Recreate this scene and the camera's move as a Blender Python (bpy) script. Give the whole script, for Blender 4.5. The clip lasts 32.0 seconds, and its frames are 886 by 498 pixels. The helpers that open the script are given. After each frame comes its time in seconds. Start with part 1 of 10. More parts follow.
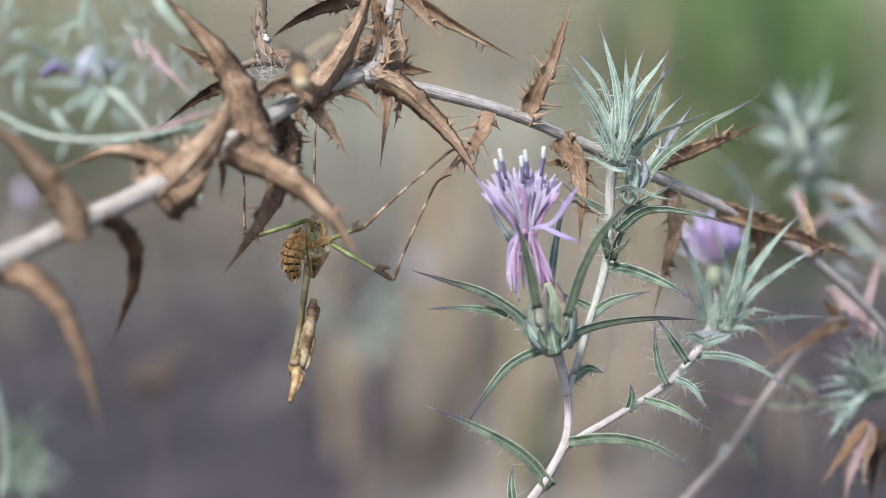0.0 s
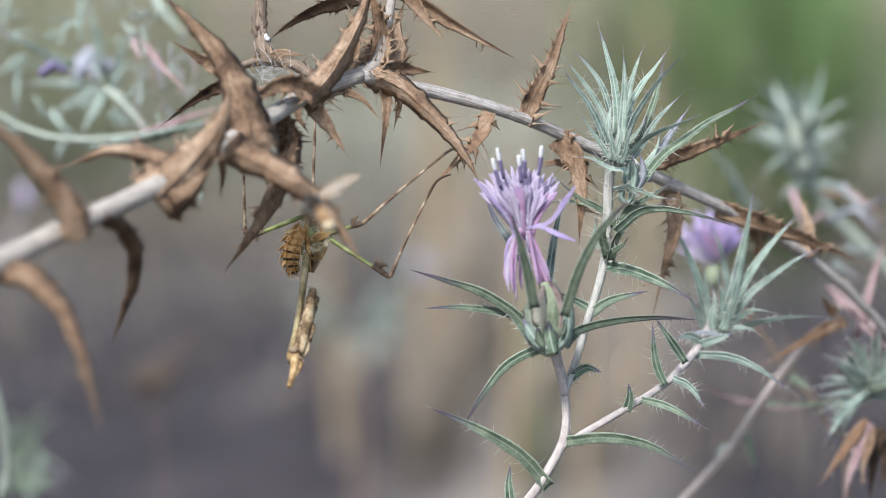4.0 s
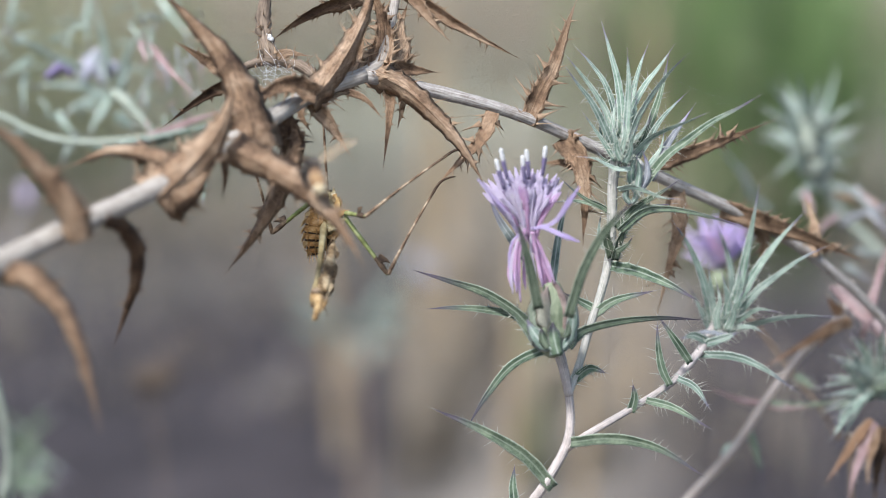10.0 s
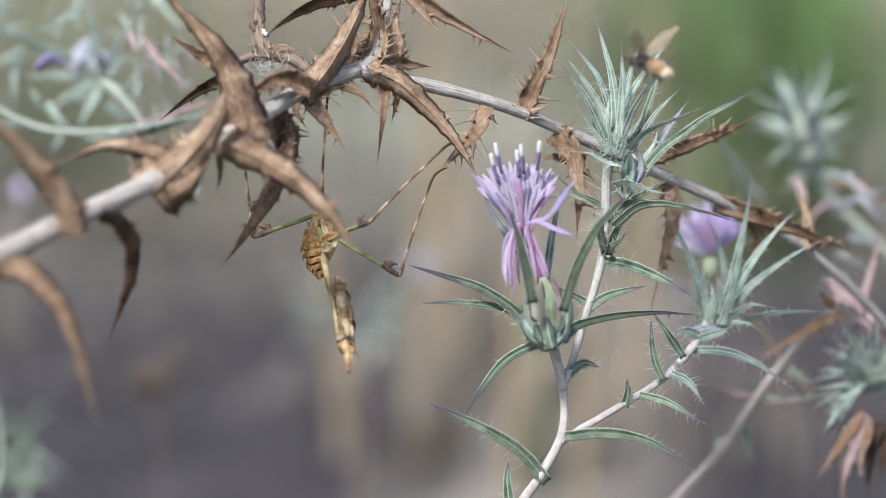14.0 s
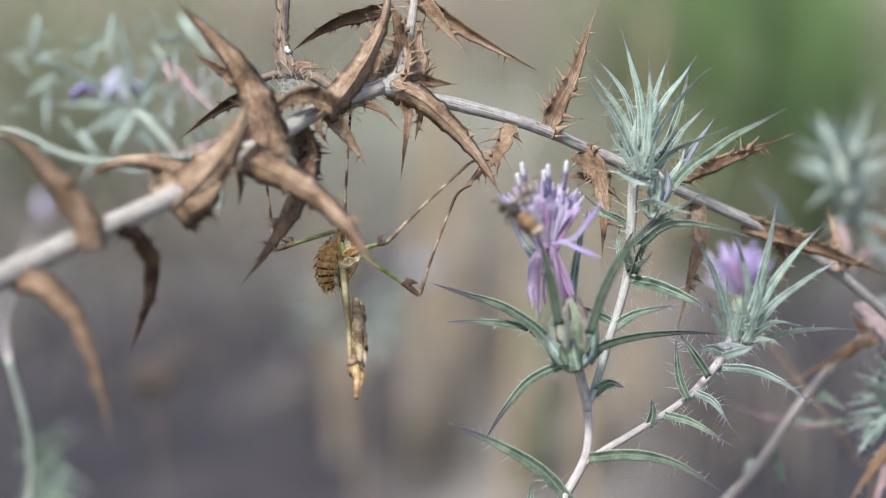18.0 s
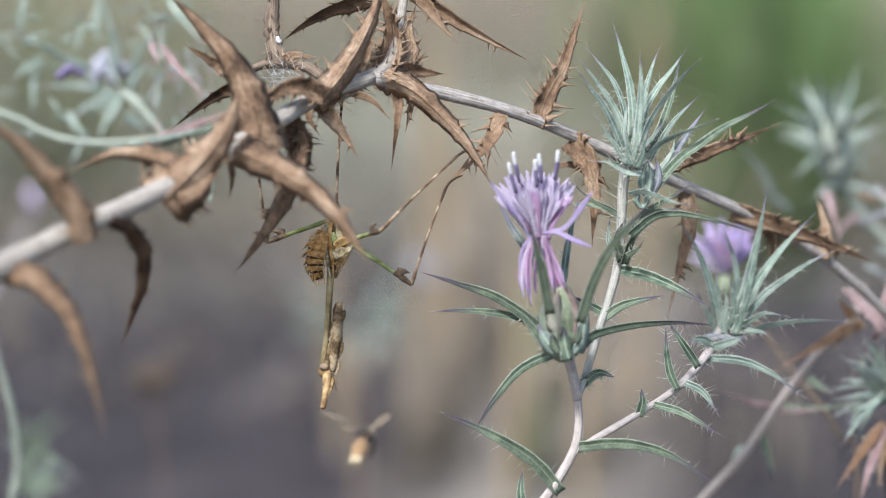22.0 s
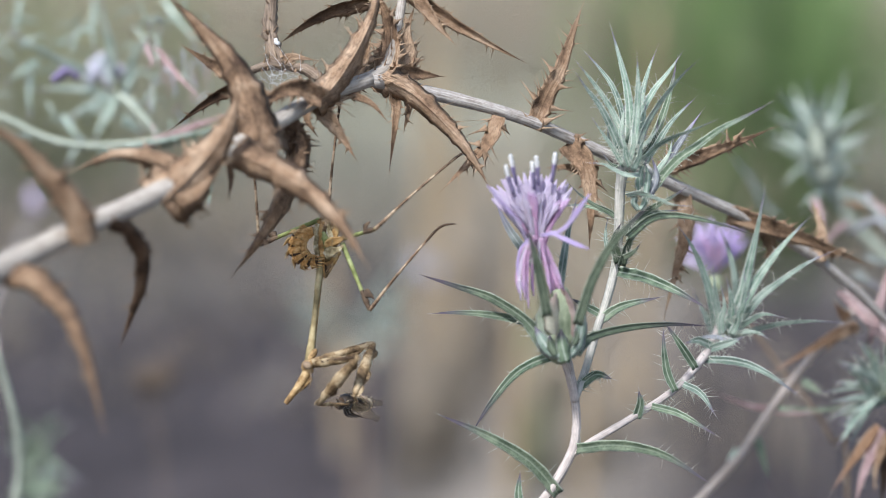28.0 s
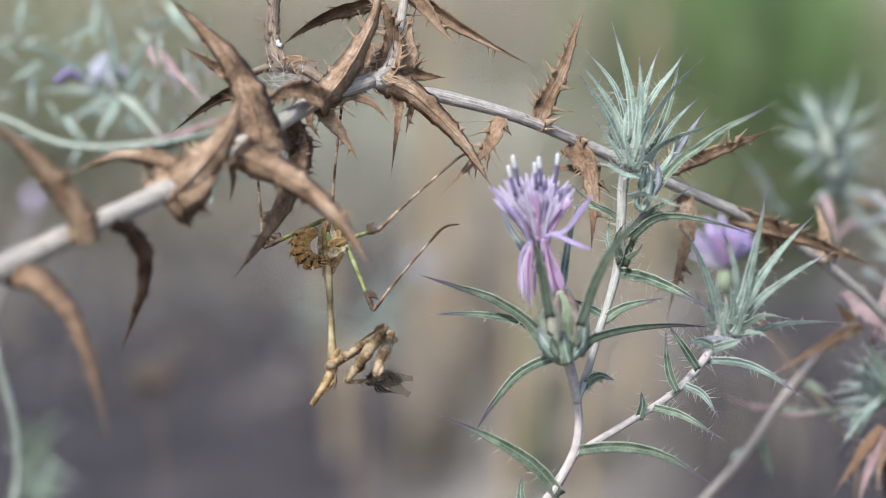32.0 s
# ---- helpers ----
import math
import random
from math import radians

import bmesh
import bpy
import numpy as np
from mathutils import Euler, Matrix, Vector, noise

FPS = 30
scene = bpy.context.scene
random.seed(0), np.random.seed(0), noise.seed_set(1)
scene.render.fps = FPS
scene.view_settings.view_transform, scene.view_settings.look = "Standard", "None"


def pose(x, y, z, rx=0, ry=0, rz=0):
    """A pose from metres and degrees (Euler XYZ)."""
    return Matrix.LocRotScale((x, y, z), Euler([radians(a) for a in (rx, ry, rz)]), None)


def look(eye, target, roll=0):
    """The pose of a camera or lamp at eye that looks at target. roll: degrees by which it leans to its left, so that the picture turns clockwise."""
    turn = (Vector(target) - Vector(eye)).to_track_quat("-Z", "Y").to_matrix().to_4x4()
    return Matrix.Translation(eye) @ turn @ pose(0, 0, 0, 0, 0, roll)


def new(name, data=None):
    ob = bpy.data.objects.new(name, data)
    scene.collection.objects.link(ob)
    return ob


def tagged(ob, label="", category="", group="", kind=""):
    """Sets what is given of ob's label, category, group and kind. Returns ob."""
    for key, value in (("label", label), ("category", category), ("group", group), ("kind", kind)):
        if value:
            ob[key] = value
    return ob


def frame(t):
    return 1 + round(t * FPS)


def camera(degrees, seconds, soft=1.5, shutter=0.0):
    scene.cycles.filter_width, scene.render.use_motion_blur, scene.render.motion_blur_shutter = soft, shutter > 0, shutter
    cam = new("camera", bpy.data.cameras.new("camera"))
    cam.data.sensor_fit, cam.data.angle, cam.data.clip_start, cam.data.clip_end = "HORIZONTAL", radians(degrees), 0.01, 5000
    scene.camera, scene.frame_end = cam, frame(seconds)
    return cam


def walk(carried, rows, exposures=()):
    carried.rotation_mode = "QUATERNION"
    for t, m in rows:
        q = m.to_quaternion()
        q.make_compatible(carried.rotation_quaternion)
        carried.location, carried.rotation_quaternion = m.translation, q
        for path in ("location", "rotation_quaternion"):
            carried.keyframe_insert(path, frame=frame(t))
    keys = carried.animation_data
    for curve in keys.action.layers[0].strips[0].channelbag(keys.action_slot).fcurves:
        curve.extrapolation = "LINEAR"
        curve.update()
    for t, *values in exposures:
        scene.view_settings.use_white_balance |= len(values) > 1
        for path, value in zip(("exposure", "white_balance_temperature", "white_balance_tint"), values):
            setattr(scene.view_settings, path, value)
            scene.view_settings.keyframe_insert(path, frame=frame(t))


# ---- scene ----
cam = camera(20, 32.0, 0.7, 0.5)
cam.data.dof.use_dof = True
cam.data.dof.focus_distance = 0.626
cam.data.dof.aperture_fstop = 5.6
PATH = [
    (0.0, look((0, -0.618, 0.417), (0, 0, 0.33), 0)),
    (32.0, look((0, -0.618, 0.417), (0, 0, 0.33), 0)),
]
walk(cam, PATH)

# ---- light: a bright, hazy sky with a weak wide sun ----
SUN_UP, SUN_TURN = 51, 206
world = bpy.data.worlds.new("world")
scene.world = world
world.use_nodes = True
wn = world.node_tree.nodes
sky = wn.new("ShaderNodeTexSky")
sky.sky_type = "NISHITA"
sky.sun_disc = False
sky.sun_elevation, sky.sun_rotation = radians(SUN_UP), radians(SUN_TURN)
sky.air_density, sky.dust_density = 1.0, 1.5
world.node_tree.links.new(sky.outputs[0], wn["Background"].inputs[0])
wn["Background"].inputs[1].default_value = 0.125
sun_data = bpy.data.lights.new("sun", "SUN")
sun_data.energy, sun_data.angle, sun_data.color = 3.6, radians(8), (0.97, 0.975, 1.0)
sun = new("sun", sun_data)
sun.matrix_world = look((-0.4, -0.8, 1.2), (0, 0, 0.1))
scene.view_settings.exposure = 0.56


# ---- materials ----
def material(name, rough=0.7):
    m = bpy.data.materials.new(name)
    m.use_nodes = True
    b = m.node_tree.nodes["Principled BSDF"]
    b.inputs["Roughness"].default_value = rough
    b.inputs["Specular IOR Level"].default_value = 0.3
    return m, m.node_tree.nodes, m.node_tree.links, b


def math_node(n, l, op, a, b=None):
    q = n.new("ShaderNodeMath")
    q.operation = op
    for i, v in enumerate((a, b)):
        if v is None:
            continue
        if isinstance(v, (int, float)):
            q.inputs[i].default_value = v
        else:
            l.new(v, q.inputs[i])
    return q.outputs[0]


def ramp(n, l, fac, stops):
    r = n.new("ShaderNodeValToRGB")
    e = r.color_ramp.elements
    while len(e) < len(stops):
        e.new(0.5)
    for k, (p, c) in zip(e, stops):
        k.position, k.color = p, (*c, 1)
    l.new(fac, r.inputs[0])
    return r.outputs[0]


def mix(n, l, fac, a, b, kind="MIX"):
    q = n.new("ShaderNodeMix")
    q.data_type, q.blend_type = "RGBA", kind
    for sock, v in ((q.inputs[0], fac), (q.inputs[6], a), (q.inputs[7], b)):
        if isinstance(v, (int, float)):
            sock.default_value = v
        elif isinstance(v, tuple):
            sock.default_value = (*v, 1)
        else:
            l.new(v, sock)
    return q.outputs[2]


def grain(n, l, scale, detail=4, stretch=None, rough=0.6):
    tc = n.new("ShaderNodeTexCoord")
    t = n.new("ShaderNodeTexNoise")
    t.inputs["Scale"].default_value, t.inputs["Detail"].default_value = scale, detail
    t.inputs["Roughness"].default_value = rough
    src = tc.outputs["Object"]
    if stretch:
        mp = n.new("ShaderNodeMapping")
        mp.inputs["Scale"].default_value = stretch
        l.new(src, mp.inputs[0])
        src = mp.outputs[0]
    l.new(src, t.inputs["Vector"])
    return t.outputs["Fac"]


def blade(n):
    """How far along the blade, how far across it, and how much of a spine it is."""
    a = n.new("ShaderNodeAttribute")
    a.attribute_name = "blade"
    return a


def split(n, l, v):
    s = n.new("ShaderNodeSeparateXYZ")
    l.new(v, s.inputs[0])
    return s.outputs


def bump(n, l, b, height, dist, strength=0.6):
    q = n.new("ShaderNodeBump")
    q.inputs["Strength"].default_value, q.inputs["Distance"].default_value = strength, dist
    l.new(height, q.inputs["Height"])
    l.new(q.outputs[0], b.inputs["Normal"])


def thin(m, n, l, b, colour, share):
    """Lets a share of the light through a thin blade."""
    t = n.new("ShaderNodeBsdfTranslucent")
    x = n.new("ShaderNodeMixShader")
    x.inputs[0].default_value = share
    if isinstance(colour, tuple):
        t.inputs[0].default_value = (*colour, 1)
    else:
        l.new(colour, t.inputs[0])
    l.new(b.outputs[0], x.inputs[1])
    l.new(t.outputs[0], x.inputs[2])
    l.new(x.outputs[0], n["Material Output"].inputs[0])


def leaf_material(name, dark, mid, light, vein, tip, spine, veins, share, rough, tip_from=0.75):
    m, n, l, b = material(name, rough)
    at = split(n, l, blade(n).outputs["Vector"])
    info = n.new("ShaderNodeObjectInfo")
    big = grain(n, l, 160, 3)
    fine = grain(n, l, 900, 5)
    tone = math_node(n, l, "ADD", math_node(n, l, "MULTIPLY", big, 0.75), math_node(n, l, "MULTIPLY", fine, 0.3))
    tone = math_node(n, l, "ADD", tone, math_node(n, l, "MULTIPLY", math_node(n, l, "SUBTRACT", info.outputs["Random"], 0.5), 0.10))
    col = ramp(n, l, tone, [(0.3, dark), (0.52, mid), (0.74, light)])
    side = math_node(n, l, "ABSOLUTE", at[1])
    # veins that run along the blade, with fainter slanting ones between
    bent = math_node(n, l, "ADD", side, math_node(n, l, "MULTIPLY", math_node(n, l, "SUBTRACT", big, 0.5), 0.5))
    along = math_node(n, l, "POWER", math_node(n, l, "ABSOLUTE", math_node(n, l, "COSINE", math_node(n, l, "MULTIPLY", bent, 6.3))), 9)
    ph = math_node(n, l, "SUBTRACT", math_node(n, l, "MULTIPLY", at[0], 34), math_node(n, l, "MULTIPLY", side, 5))
    ph = math_node(n, l, "ADD", ph, math_node(n, l, "MULTIPLY", big, 12))
    wave = math_node(n, l, "POWER", math_node(n, l, "ABSOLUTE", math_node(n, l, "SINE", ph)), 14)
    lines = math_node(n, l, "MINIMUM", math_node(n, l, "ADD", math_node(n, l, "MULTIPLY", wave, 0.35), math_node(n, l, "MULTIPLY", along, 0.75)), 1.0)
    speck = math_node(n, l, "LESS_THAN", grain(n, l, 1500, 2), 0.36)
    col = mix(n, l, math_node(n, l, "MULTIPLY", speck, 0.4), col, dark)
    col = mix(n, l, math_node(n, l, "MULTIPLY", lines, veins), col, vein)
    t = n.new("ShaderNodeMapRange")
    t.inputs["From Min"].default_value, t.inputs["From Max"].default_value = tip_from, 1.0
    l.new(at[0], t.inputs["Value"])
    col = mix(n, l, math_node(n, l, "MULTIPLY", t.outputs[0], 0.8), col, tip)
    col = mix(n, l, math_node(n, l, "MULTIPLY", at[2], 0.9), col, spine)
    l.new(col, b.inputs["Base Color"])
    bump(n, l, b, math_node(n, l, "ADD", math_node(n, l, "MULTIPLY", lines, 0.5), fine), 0.0005, 0.85)
    thin(m, n, l, b, col, share)
    return m


def dry_leaf(name, dark, mid, light, vein, spine, rough=0.72):
    """Papery dead leaf: blotched tan, a net of fine dark veins, a paler rim, dark weather marks."""
    m, n, l, b = material(name, rough)
    at = split(n, l, blade(n).outputs["Vector"])
    info = n.new("ShaderNodeObjectInfo")
    blotch, fine = grain(n, l, 120, 4, rough=0.65), grain(n, l, 1100, 5, rough=0.7)
    tone = math_node(n, l, "ADD", math_node(n, l, "MULTIPLY", blotch, 0.85), math_node(n, l, "MULTIPLY", fine, 0.25))
    tone = math_node(n, l, "ADD", tone, math_node(n, l, "MULTIPLY", math_node(n, l, "SUBTRACT", info.outputs["Random"], 0.5), 0.12))
    col = ramp(n, l, tone, [(0.38, dark), (0.54, mid), (0.72, light)])
    # the net of veins: long slanting cells
    net = n.new("ShaderNodeTexVoronoi")
    net.feature = "DISTANCE_TO_EDGE"
    net.inputs["Scale"].default_value = 1.0
    cmb = n.new("ShaderNodeCombineXYZ")
    side = math_node(n, l, "ABSOLUTE", at[1])
    bent = math_node(n, l, "MULTIPLY", math_node(n, l, "SUBTRACT", blotch, 0.5), 1.6)
    l.new(math_node(n, l, "ADD", math_node(n, l, "SUBTRACT", math_node(n, l, "MULTIPLY", at[0], 7.5), math_node(n, l, "MULTIPLY", side, 2.2)), bent), cmb.inputs[0])
    l.new(math_node(n, l, "ADD", math_node(n, l, "MULTIPLY", at[1], 3.2), bent), cmb.inputs[1])
    l.new(math_node(n, l, "MULTIPLY", info.outputs["Random"], 37.0), cmb.inputs[2])
    l.new(cmb.outputs[0], net.inputs["Vector"])
    line = n.new("ShaderNodeMapRange")
    line.inputs["From Min"].default_value, line.inputs["From Max"].default_value = 0.09, 0.02
    l.new(net.outputs["Distance"], line.inputs["Value"])
    col = mix(n, l, math_node(n, l, "MULTIPLY", line.outputs[0], 0.42), col, vein)
    rim = n.new("ShaderNodeMapRange")
    rim.inputs["From Min"].default_value, rim.inputs["From Max"].default_value = 0.78, 0.98
    l.new(math_node(n, l, "ADD", side, math_node(n, l, "MULTIPLY", math_node(n, l, "SUBTRACT", fine, 0.5), 0.3)), rim.inputs["Value"])
    col = mix(n, l, math_node(n, l, "MULTIPLY", rim.outputs[0], 0.45), col, light)
    mark = math_node(n, l, "LESS_THAN", grain(n, l, 420, 4, rough=0.75), 0.37)
    col = mix(n, l, math_node(n, l, "MULTIPLY", mark, 0.4), col, vein)
    col = mix(n, l, math_node(n, l, "MULTIPLY", at[2], 0.85), col, spine)
    l.new(col, b.inputs["Base Color"])
    bump(n, l, b, math_node(n, l, "SUBTRACT", math_node(n, l, "ADD", fine, blotch), math_node(n, l, "MULTIPLY", line.outputs[0], 0.35)), 0.0004, 0.7)
    thin(m, n, l, b, col, 0.14)
    return m


def spiny_leaf(name, dark, mid, light, edge, tip, share=0.16, rough=0.62, rib=0.5, rim=0.75, tip_from=0.62):
    """A channelled leaf: felted, speckled blade, pale rib and rim, darker tip, cream spines."""
    m, n, l, b = material(name, rough)
    at = split(n, l, blade(n).outputs["Vector"])
    info = n.new("ShaderNodeObjectInfo")
    big, fine = grain(n, l, 210, 3), grain(n, l, 1500, 5, rough=0.7)
    tone = math_node(n, l, "ADD", math_node(n, l, "MULTIPLY", big, 0.6), math_node(n, l, "MULTIPLY", fine, 0.42))
    tone = math_node(n, l, "ADD", tone, math_node(n, l, "MULTIPLY", math_node(n, l, "SUBTRACT", info.outputs["Random"], 0.5), 0.12))
    col = ramp(n, l, tone, [(0.36, dark), (0.52, mid), (0.68, light)])
    side = math_node(n, l, "ABSOLUTE", at[1])

    def ease(value, a, c):
        g = n.new("ShaderNodeMapRange")
        g.interpolation_type = "SMOOTHSTEP"
        g.inputs["From Min"].default_value, g.inputs["From Max"].default_value = a, c
        l.new(value, g.inputs["Value"])
        return g.outputs[0]

    ragged = math_node(n, l, "ADD", side, math_node(n, l, "MULTIPLY", math_node(n, l, "SUBTRACT", fine, 0.5), 0.35))
    col = mix(n, l, math_node(n, l, "MULTIPLY", ease(ragged, 0.70, 0.95), rim), col, edge)
    col = mix(n, l, math_node(n, l, "MULTIPLY", ease(side, 0.20, 0.04), rib), col, edge)
    wet = math_node(n, l, "MULTIPLY", ease(at[0], tip_from, 0.95), math_node(n, l, "ADD", math_node(n, l, "MULTIPLY", big, 1.0), 0.38))
    col = mix(n, l, math_node(n, l, "MINIMUM", wet, 0.85), col, tip)
    col = mix(n, l, math_node(n, l, "MULTIPLY", at[2], 0.9), col, (0.74, 0.70, 0.60))
    l.new(col, b.inputs["Base Color"])
    b.inputs["Sheen Weight"].default_value, b.inputs["Sheen Roughness"].default_value = 0.15, 0.5
    bump(n, l, b, fine, 0.0004, 0.7)
    thin(m, n, l, b, col, share)
    return m


def stem_material(name, dark, light, rough=0.7):
    m, n, l, b = material(name, rough)
    at = split(n, l, blade(n).outputs["Vector"])
    cmb = n.new("ShaderNodeCombineXYZ")
    l.new(math_node(n, l, "MULTIPLY", at[0], 5), cmb.inputs[0])
    l.new(math_node(n, l, "MULTIPLY", at[1], 7), cmb.inputs[1])
    t = n.new("ShaderNodeTexNoise")
    t.inputs["Scale"].default_value, t.inputs["Detail"].default_value = 1.6, 5
    l.new(cmb.outputs[0], t.inputs["Vector"])
    fine = grain(n, l, 700, 5)
    tone = math_node(n, l, "ADD", math_node(n, l, "MULTIPLY", t.outputs["Fac"], 0.65), math_node(n, l, "MULTIPLY", fine, 0.35))
    col = ramp(n, l, tone, [(0.34, dark), (0.62, light)])
    l.new(col, b.inputs["Base Color"])
    bump(n, l, b, tone, 0.0005, 0.6)
    return m


# Darker copy of DRY, with the shade on down-turned leaves put into the colour.
DRY_SHADED = dry_leaf("shaded_dry_leaf", (0.045, 0.026, 0.016), (0.185, 0.108, 0.064), (0.33, 0.215, 0.135), (0.05, 0.03, 0.02), (0.36, 0.26, 0.17))
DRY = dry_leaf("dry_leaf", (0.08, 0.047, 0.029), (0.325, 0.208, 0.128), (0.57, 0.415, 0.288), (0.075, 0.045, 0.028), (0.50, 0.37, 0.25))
SAGE = spiny_leaf("sage_leaf", (0.11, 0.165, 0.13), (0.25, 0.335, 0.275), (0.43, 0.50, 0.43), (0.75, 0.80, 0.74), (0.18, 0.145, 0.22), tip_from=0.7)
PAPER = spiny_leaf("papery_bract", (0.25, 0.25, 0.19), (0.40, 0.395, 0.315), (0.54, 0.525, 0.43), (0.50, 0.42, 0.28), (0.36, 0.28, 0.25), rim=0.6, rib=0.1)
HUSKY = spiny_leaf("mauve_brown_bract", (0.15, 0.105, 0.09), (0.27, 0.20, 0.18), (0.39, 0.31, 0.28), (0.47, 0.38, 0.26), (0.30, 0.21, 0.20), rim=0.6, rib=0.1)
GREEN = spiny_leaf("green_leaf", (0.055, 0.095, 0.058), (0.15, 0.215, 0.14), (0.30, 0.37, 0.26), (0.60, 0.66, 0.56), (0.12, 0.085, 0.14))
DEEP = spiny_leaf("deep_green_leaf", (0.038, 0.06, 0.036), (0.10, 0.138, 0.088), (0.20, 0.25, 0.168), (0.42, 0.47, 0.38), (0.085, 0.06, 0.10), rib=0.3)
MIST = spiny_leaf("mist_leaf", (0.32, 0.42, 0.35), (0.53, 0.64, 0.55), (0.68, 0.76, 0.68), (0.78, 0.83, 0.77), (0.52, 0.56, 0.53), share=0.35)
PALE = spiny_leaf("pale_leaf", (0.16, 0.25, 0.19), (0.36, 0.48, 0.385), (0.58, 0.67, 0.57), (0.86, 0.89, 0.84), (0.24, 0.20, 0.28), share=0.2, tip_from=0.78)
MAUVE = spiny_leaf("mauve_leaf", (0.26, 0.28, 0.31), (0.44, 0.46, 0.50), (0.60, 0.62, 0.65), (0.74, 0.76, 0.76), (0.42, 0.36, 0.52), share=0.2)
MAUVE_GREEN = spiny_leaf("mauve_green_leaf", (0.10, 0.125, 0.11), (0.20, 0.235, 0.215), (0.33, 0.36, 0.345), (0.46, 0.49, 0.47), (0.22, 0.20, 0.28), tip_from=0.45)
OLIVE = spiny_leaf("olive_bract", (0.09, 0.125, 0.08), (0.185, 0.235, 0.165), (0.32, 0.36, 0.28), (0.44, 0.48, 0.40), (0.30, 0.26, 0.24), rim=0.4, rib=0.25)
PINKISH = spiny_leaf("pink_leaf", (0.25, 0.15, 0.15), (0.42, 0.28, 0.28), (0.55, 0.42, 0.41), (0.62, 0.50, 0.48), (0.38, 0.26, 0.24))
RUST = spiny_leaf("rust_leaf", (0.15, 0.075, 0.04), (0.30, 0.17, 0.09), (0.44, 0.29, 0.19), (0.50, 0.36, 0.26), (0.28, 0.18, 0.14))
PETAL = leaf_material("petal", (0.84, 0.72, 0.95), (0.90, 0.80, 0.975), (0.95, 0.89, 0.985), (0.96, 0.92, 0.99),
                      (0.87, 0.77, 0.97), (0.8, 0.7, 0.9), 0.12, 0.3, 0.65, 0.8)
LILAC = leaf_material("lilac_petal", (0.66, 0.52, 0.88), (0.76, 0.63, 0.93), (0.85, 0.76, 0.96), (0.88, 0.82, 0.98),
                      (0.74, 0.63, 0.94), (0.8, 0.7, 0.9), 0.3, 0.4, 0.6, 0.8)
PINK_PETAL = leaf_material("pink_petal", (0.78, 0.42, 0.68), (0.87, 0.57, 0.82), (0.92, 0.72, 0.91), (0.95, 0.84, 0.96),
                           (0.84, 0.68, 0.92), (0.8, 0.6, 0.8), 0.3, 0.4, 0.6, 0.5)
ANTHER = leaf_material("anther", (0.15, 0.12, 0.24), (0.24, 0.20, 0.34), (0.36, 0.31, 0.46), (0.40, 0.35, 0.5),
                       (0.92, 0.9, 0.92), (0.9, 0.9, 0.9), 0.2, 0.1, 0.6, 0.55)
STRAW = leaf_material("straw", (0.26, 0.22, 0.165), (0.37, 0.31, 0.245), (0.50, 0.43, 0.345), (0.6, 0.5, 0.35),
                      (0.40, 0.30, 0.18), (0.5, 0.4, 0.25), 0.3, 0.15, 0.7)
HAY = leaf_material("hay", (0.24, 0.26, 0.145), (0.36, 0.38, 0.225), (0.46, 0.47, 0.31), (0.5, 0.5, 0.33),
                    (0.44, 0.41, 0.25), (0.5, 0.45, 0.25), 0.3, 0.25, 0.7)
GRASS = leaf_material("grass", (0.20, 0.32, 0.12), (0.31, 0.46, 0.18), (0.43, 0.57, 0.28), (0.46, 0.57, 0.30),
                      (0.45, 0.46, 0.28), (0.2, 0.2, 0.1), 0.3, 0.45, 0.6)
DRY_STEM = stem_material("dry_stem", (0.25, 0.215, 0.18), (0.48, 0.44, 0.39))
TWIG = stem_material("twig", (0.085, 0.06, 0.045), (0.30, 0.23, 0.17))
GREY_STEM = stem_material("grey_stem", (0.19, 0.16, 0.135), (0.50, 0.47, 0.44))
GREEN_STEM = stem_material("green_stem", (0.34, 0.29, 0.265), (0.66, 0.59, 0.55))
PALE_STEM = stem_material("pale_green_stem", (0.34, 0.34, 0.29), (0.60, 0.58, 0.53))
YOUNG = stem_material("young_green", (0.36, 0.43, 0.24), (0.62, 0.68, 0.46))
LEAFY_STEM = stem_material("leafy_stem", (0.24, 0.28, 0.22), (0.45, 0.49, 0.41))
STRAW_STEM = stem_material("straw_stem", (0.31, 0.255, 0.22), (0.54, 0.475, 0.43))
ROSE_STEM = stem_material("rose_stem", (0.28, 0.20, 0.20), (0.48, 0.38, 0.38))
CALYX = stem_material("involucre", (0.15, 0.19, 0.115), (0.34, 0.38, 0.26), 0.6)


def spotted(name, dark, mid, light, scale, rough=0.7, fuzz=0.0):
    m, n, l, b = material(name, rough)
    f = grain(n, l, scale, 4)
    g = grain(n, l, scale * 6, 4)
    tone = math_node(n, l, "ADD", math_node(n, l, "MULTIPLY", f, 0.75), math_node(n, l, "MULTIPLY", g, 0.25))
    col = ramp(n, l, tone, [(0.36, dark), (0.5, mid), (0.64, light)])
    l.new(col, b.inputs["Base Color"])
    b.inputs["Sheen Weight"].default_value = fuzz
    bump(n, l, b, tone, 0.0006, 0.7)
    return m


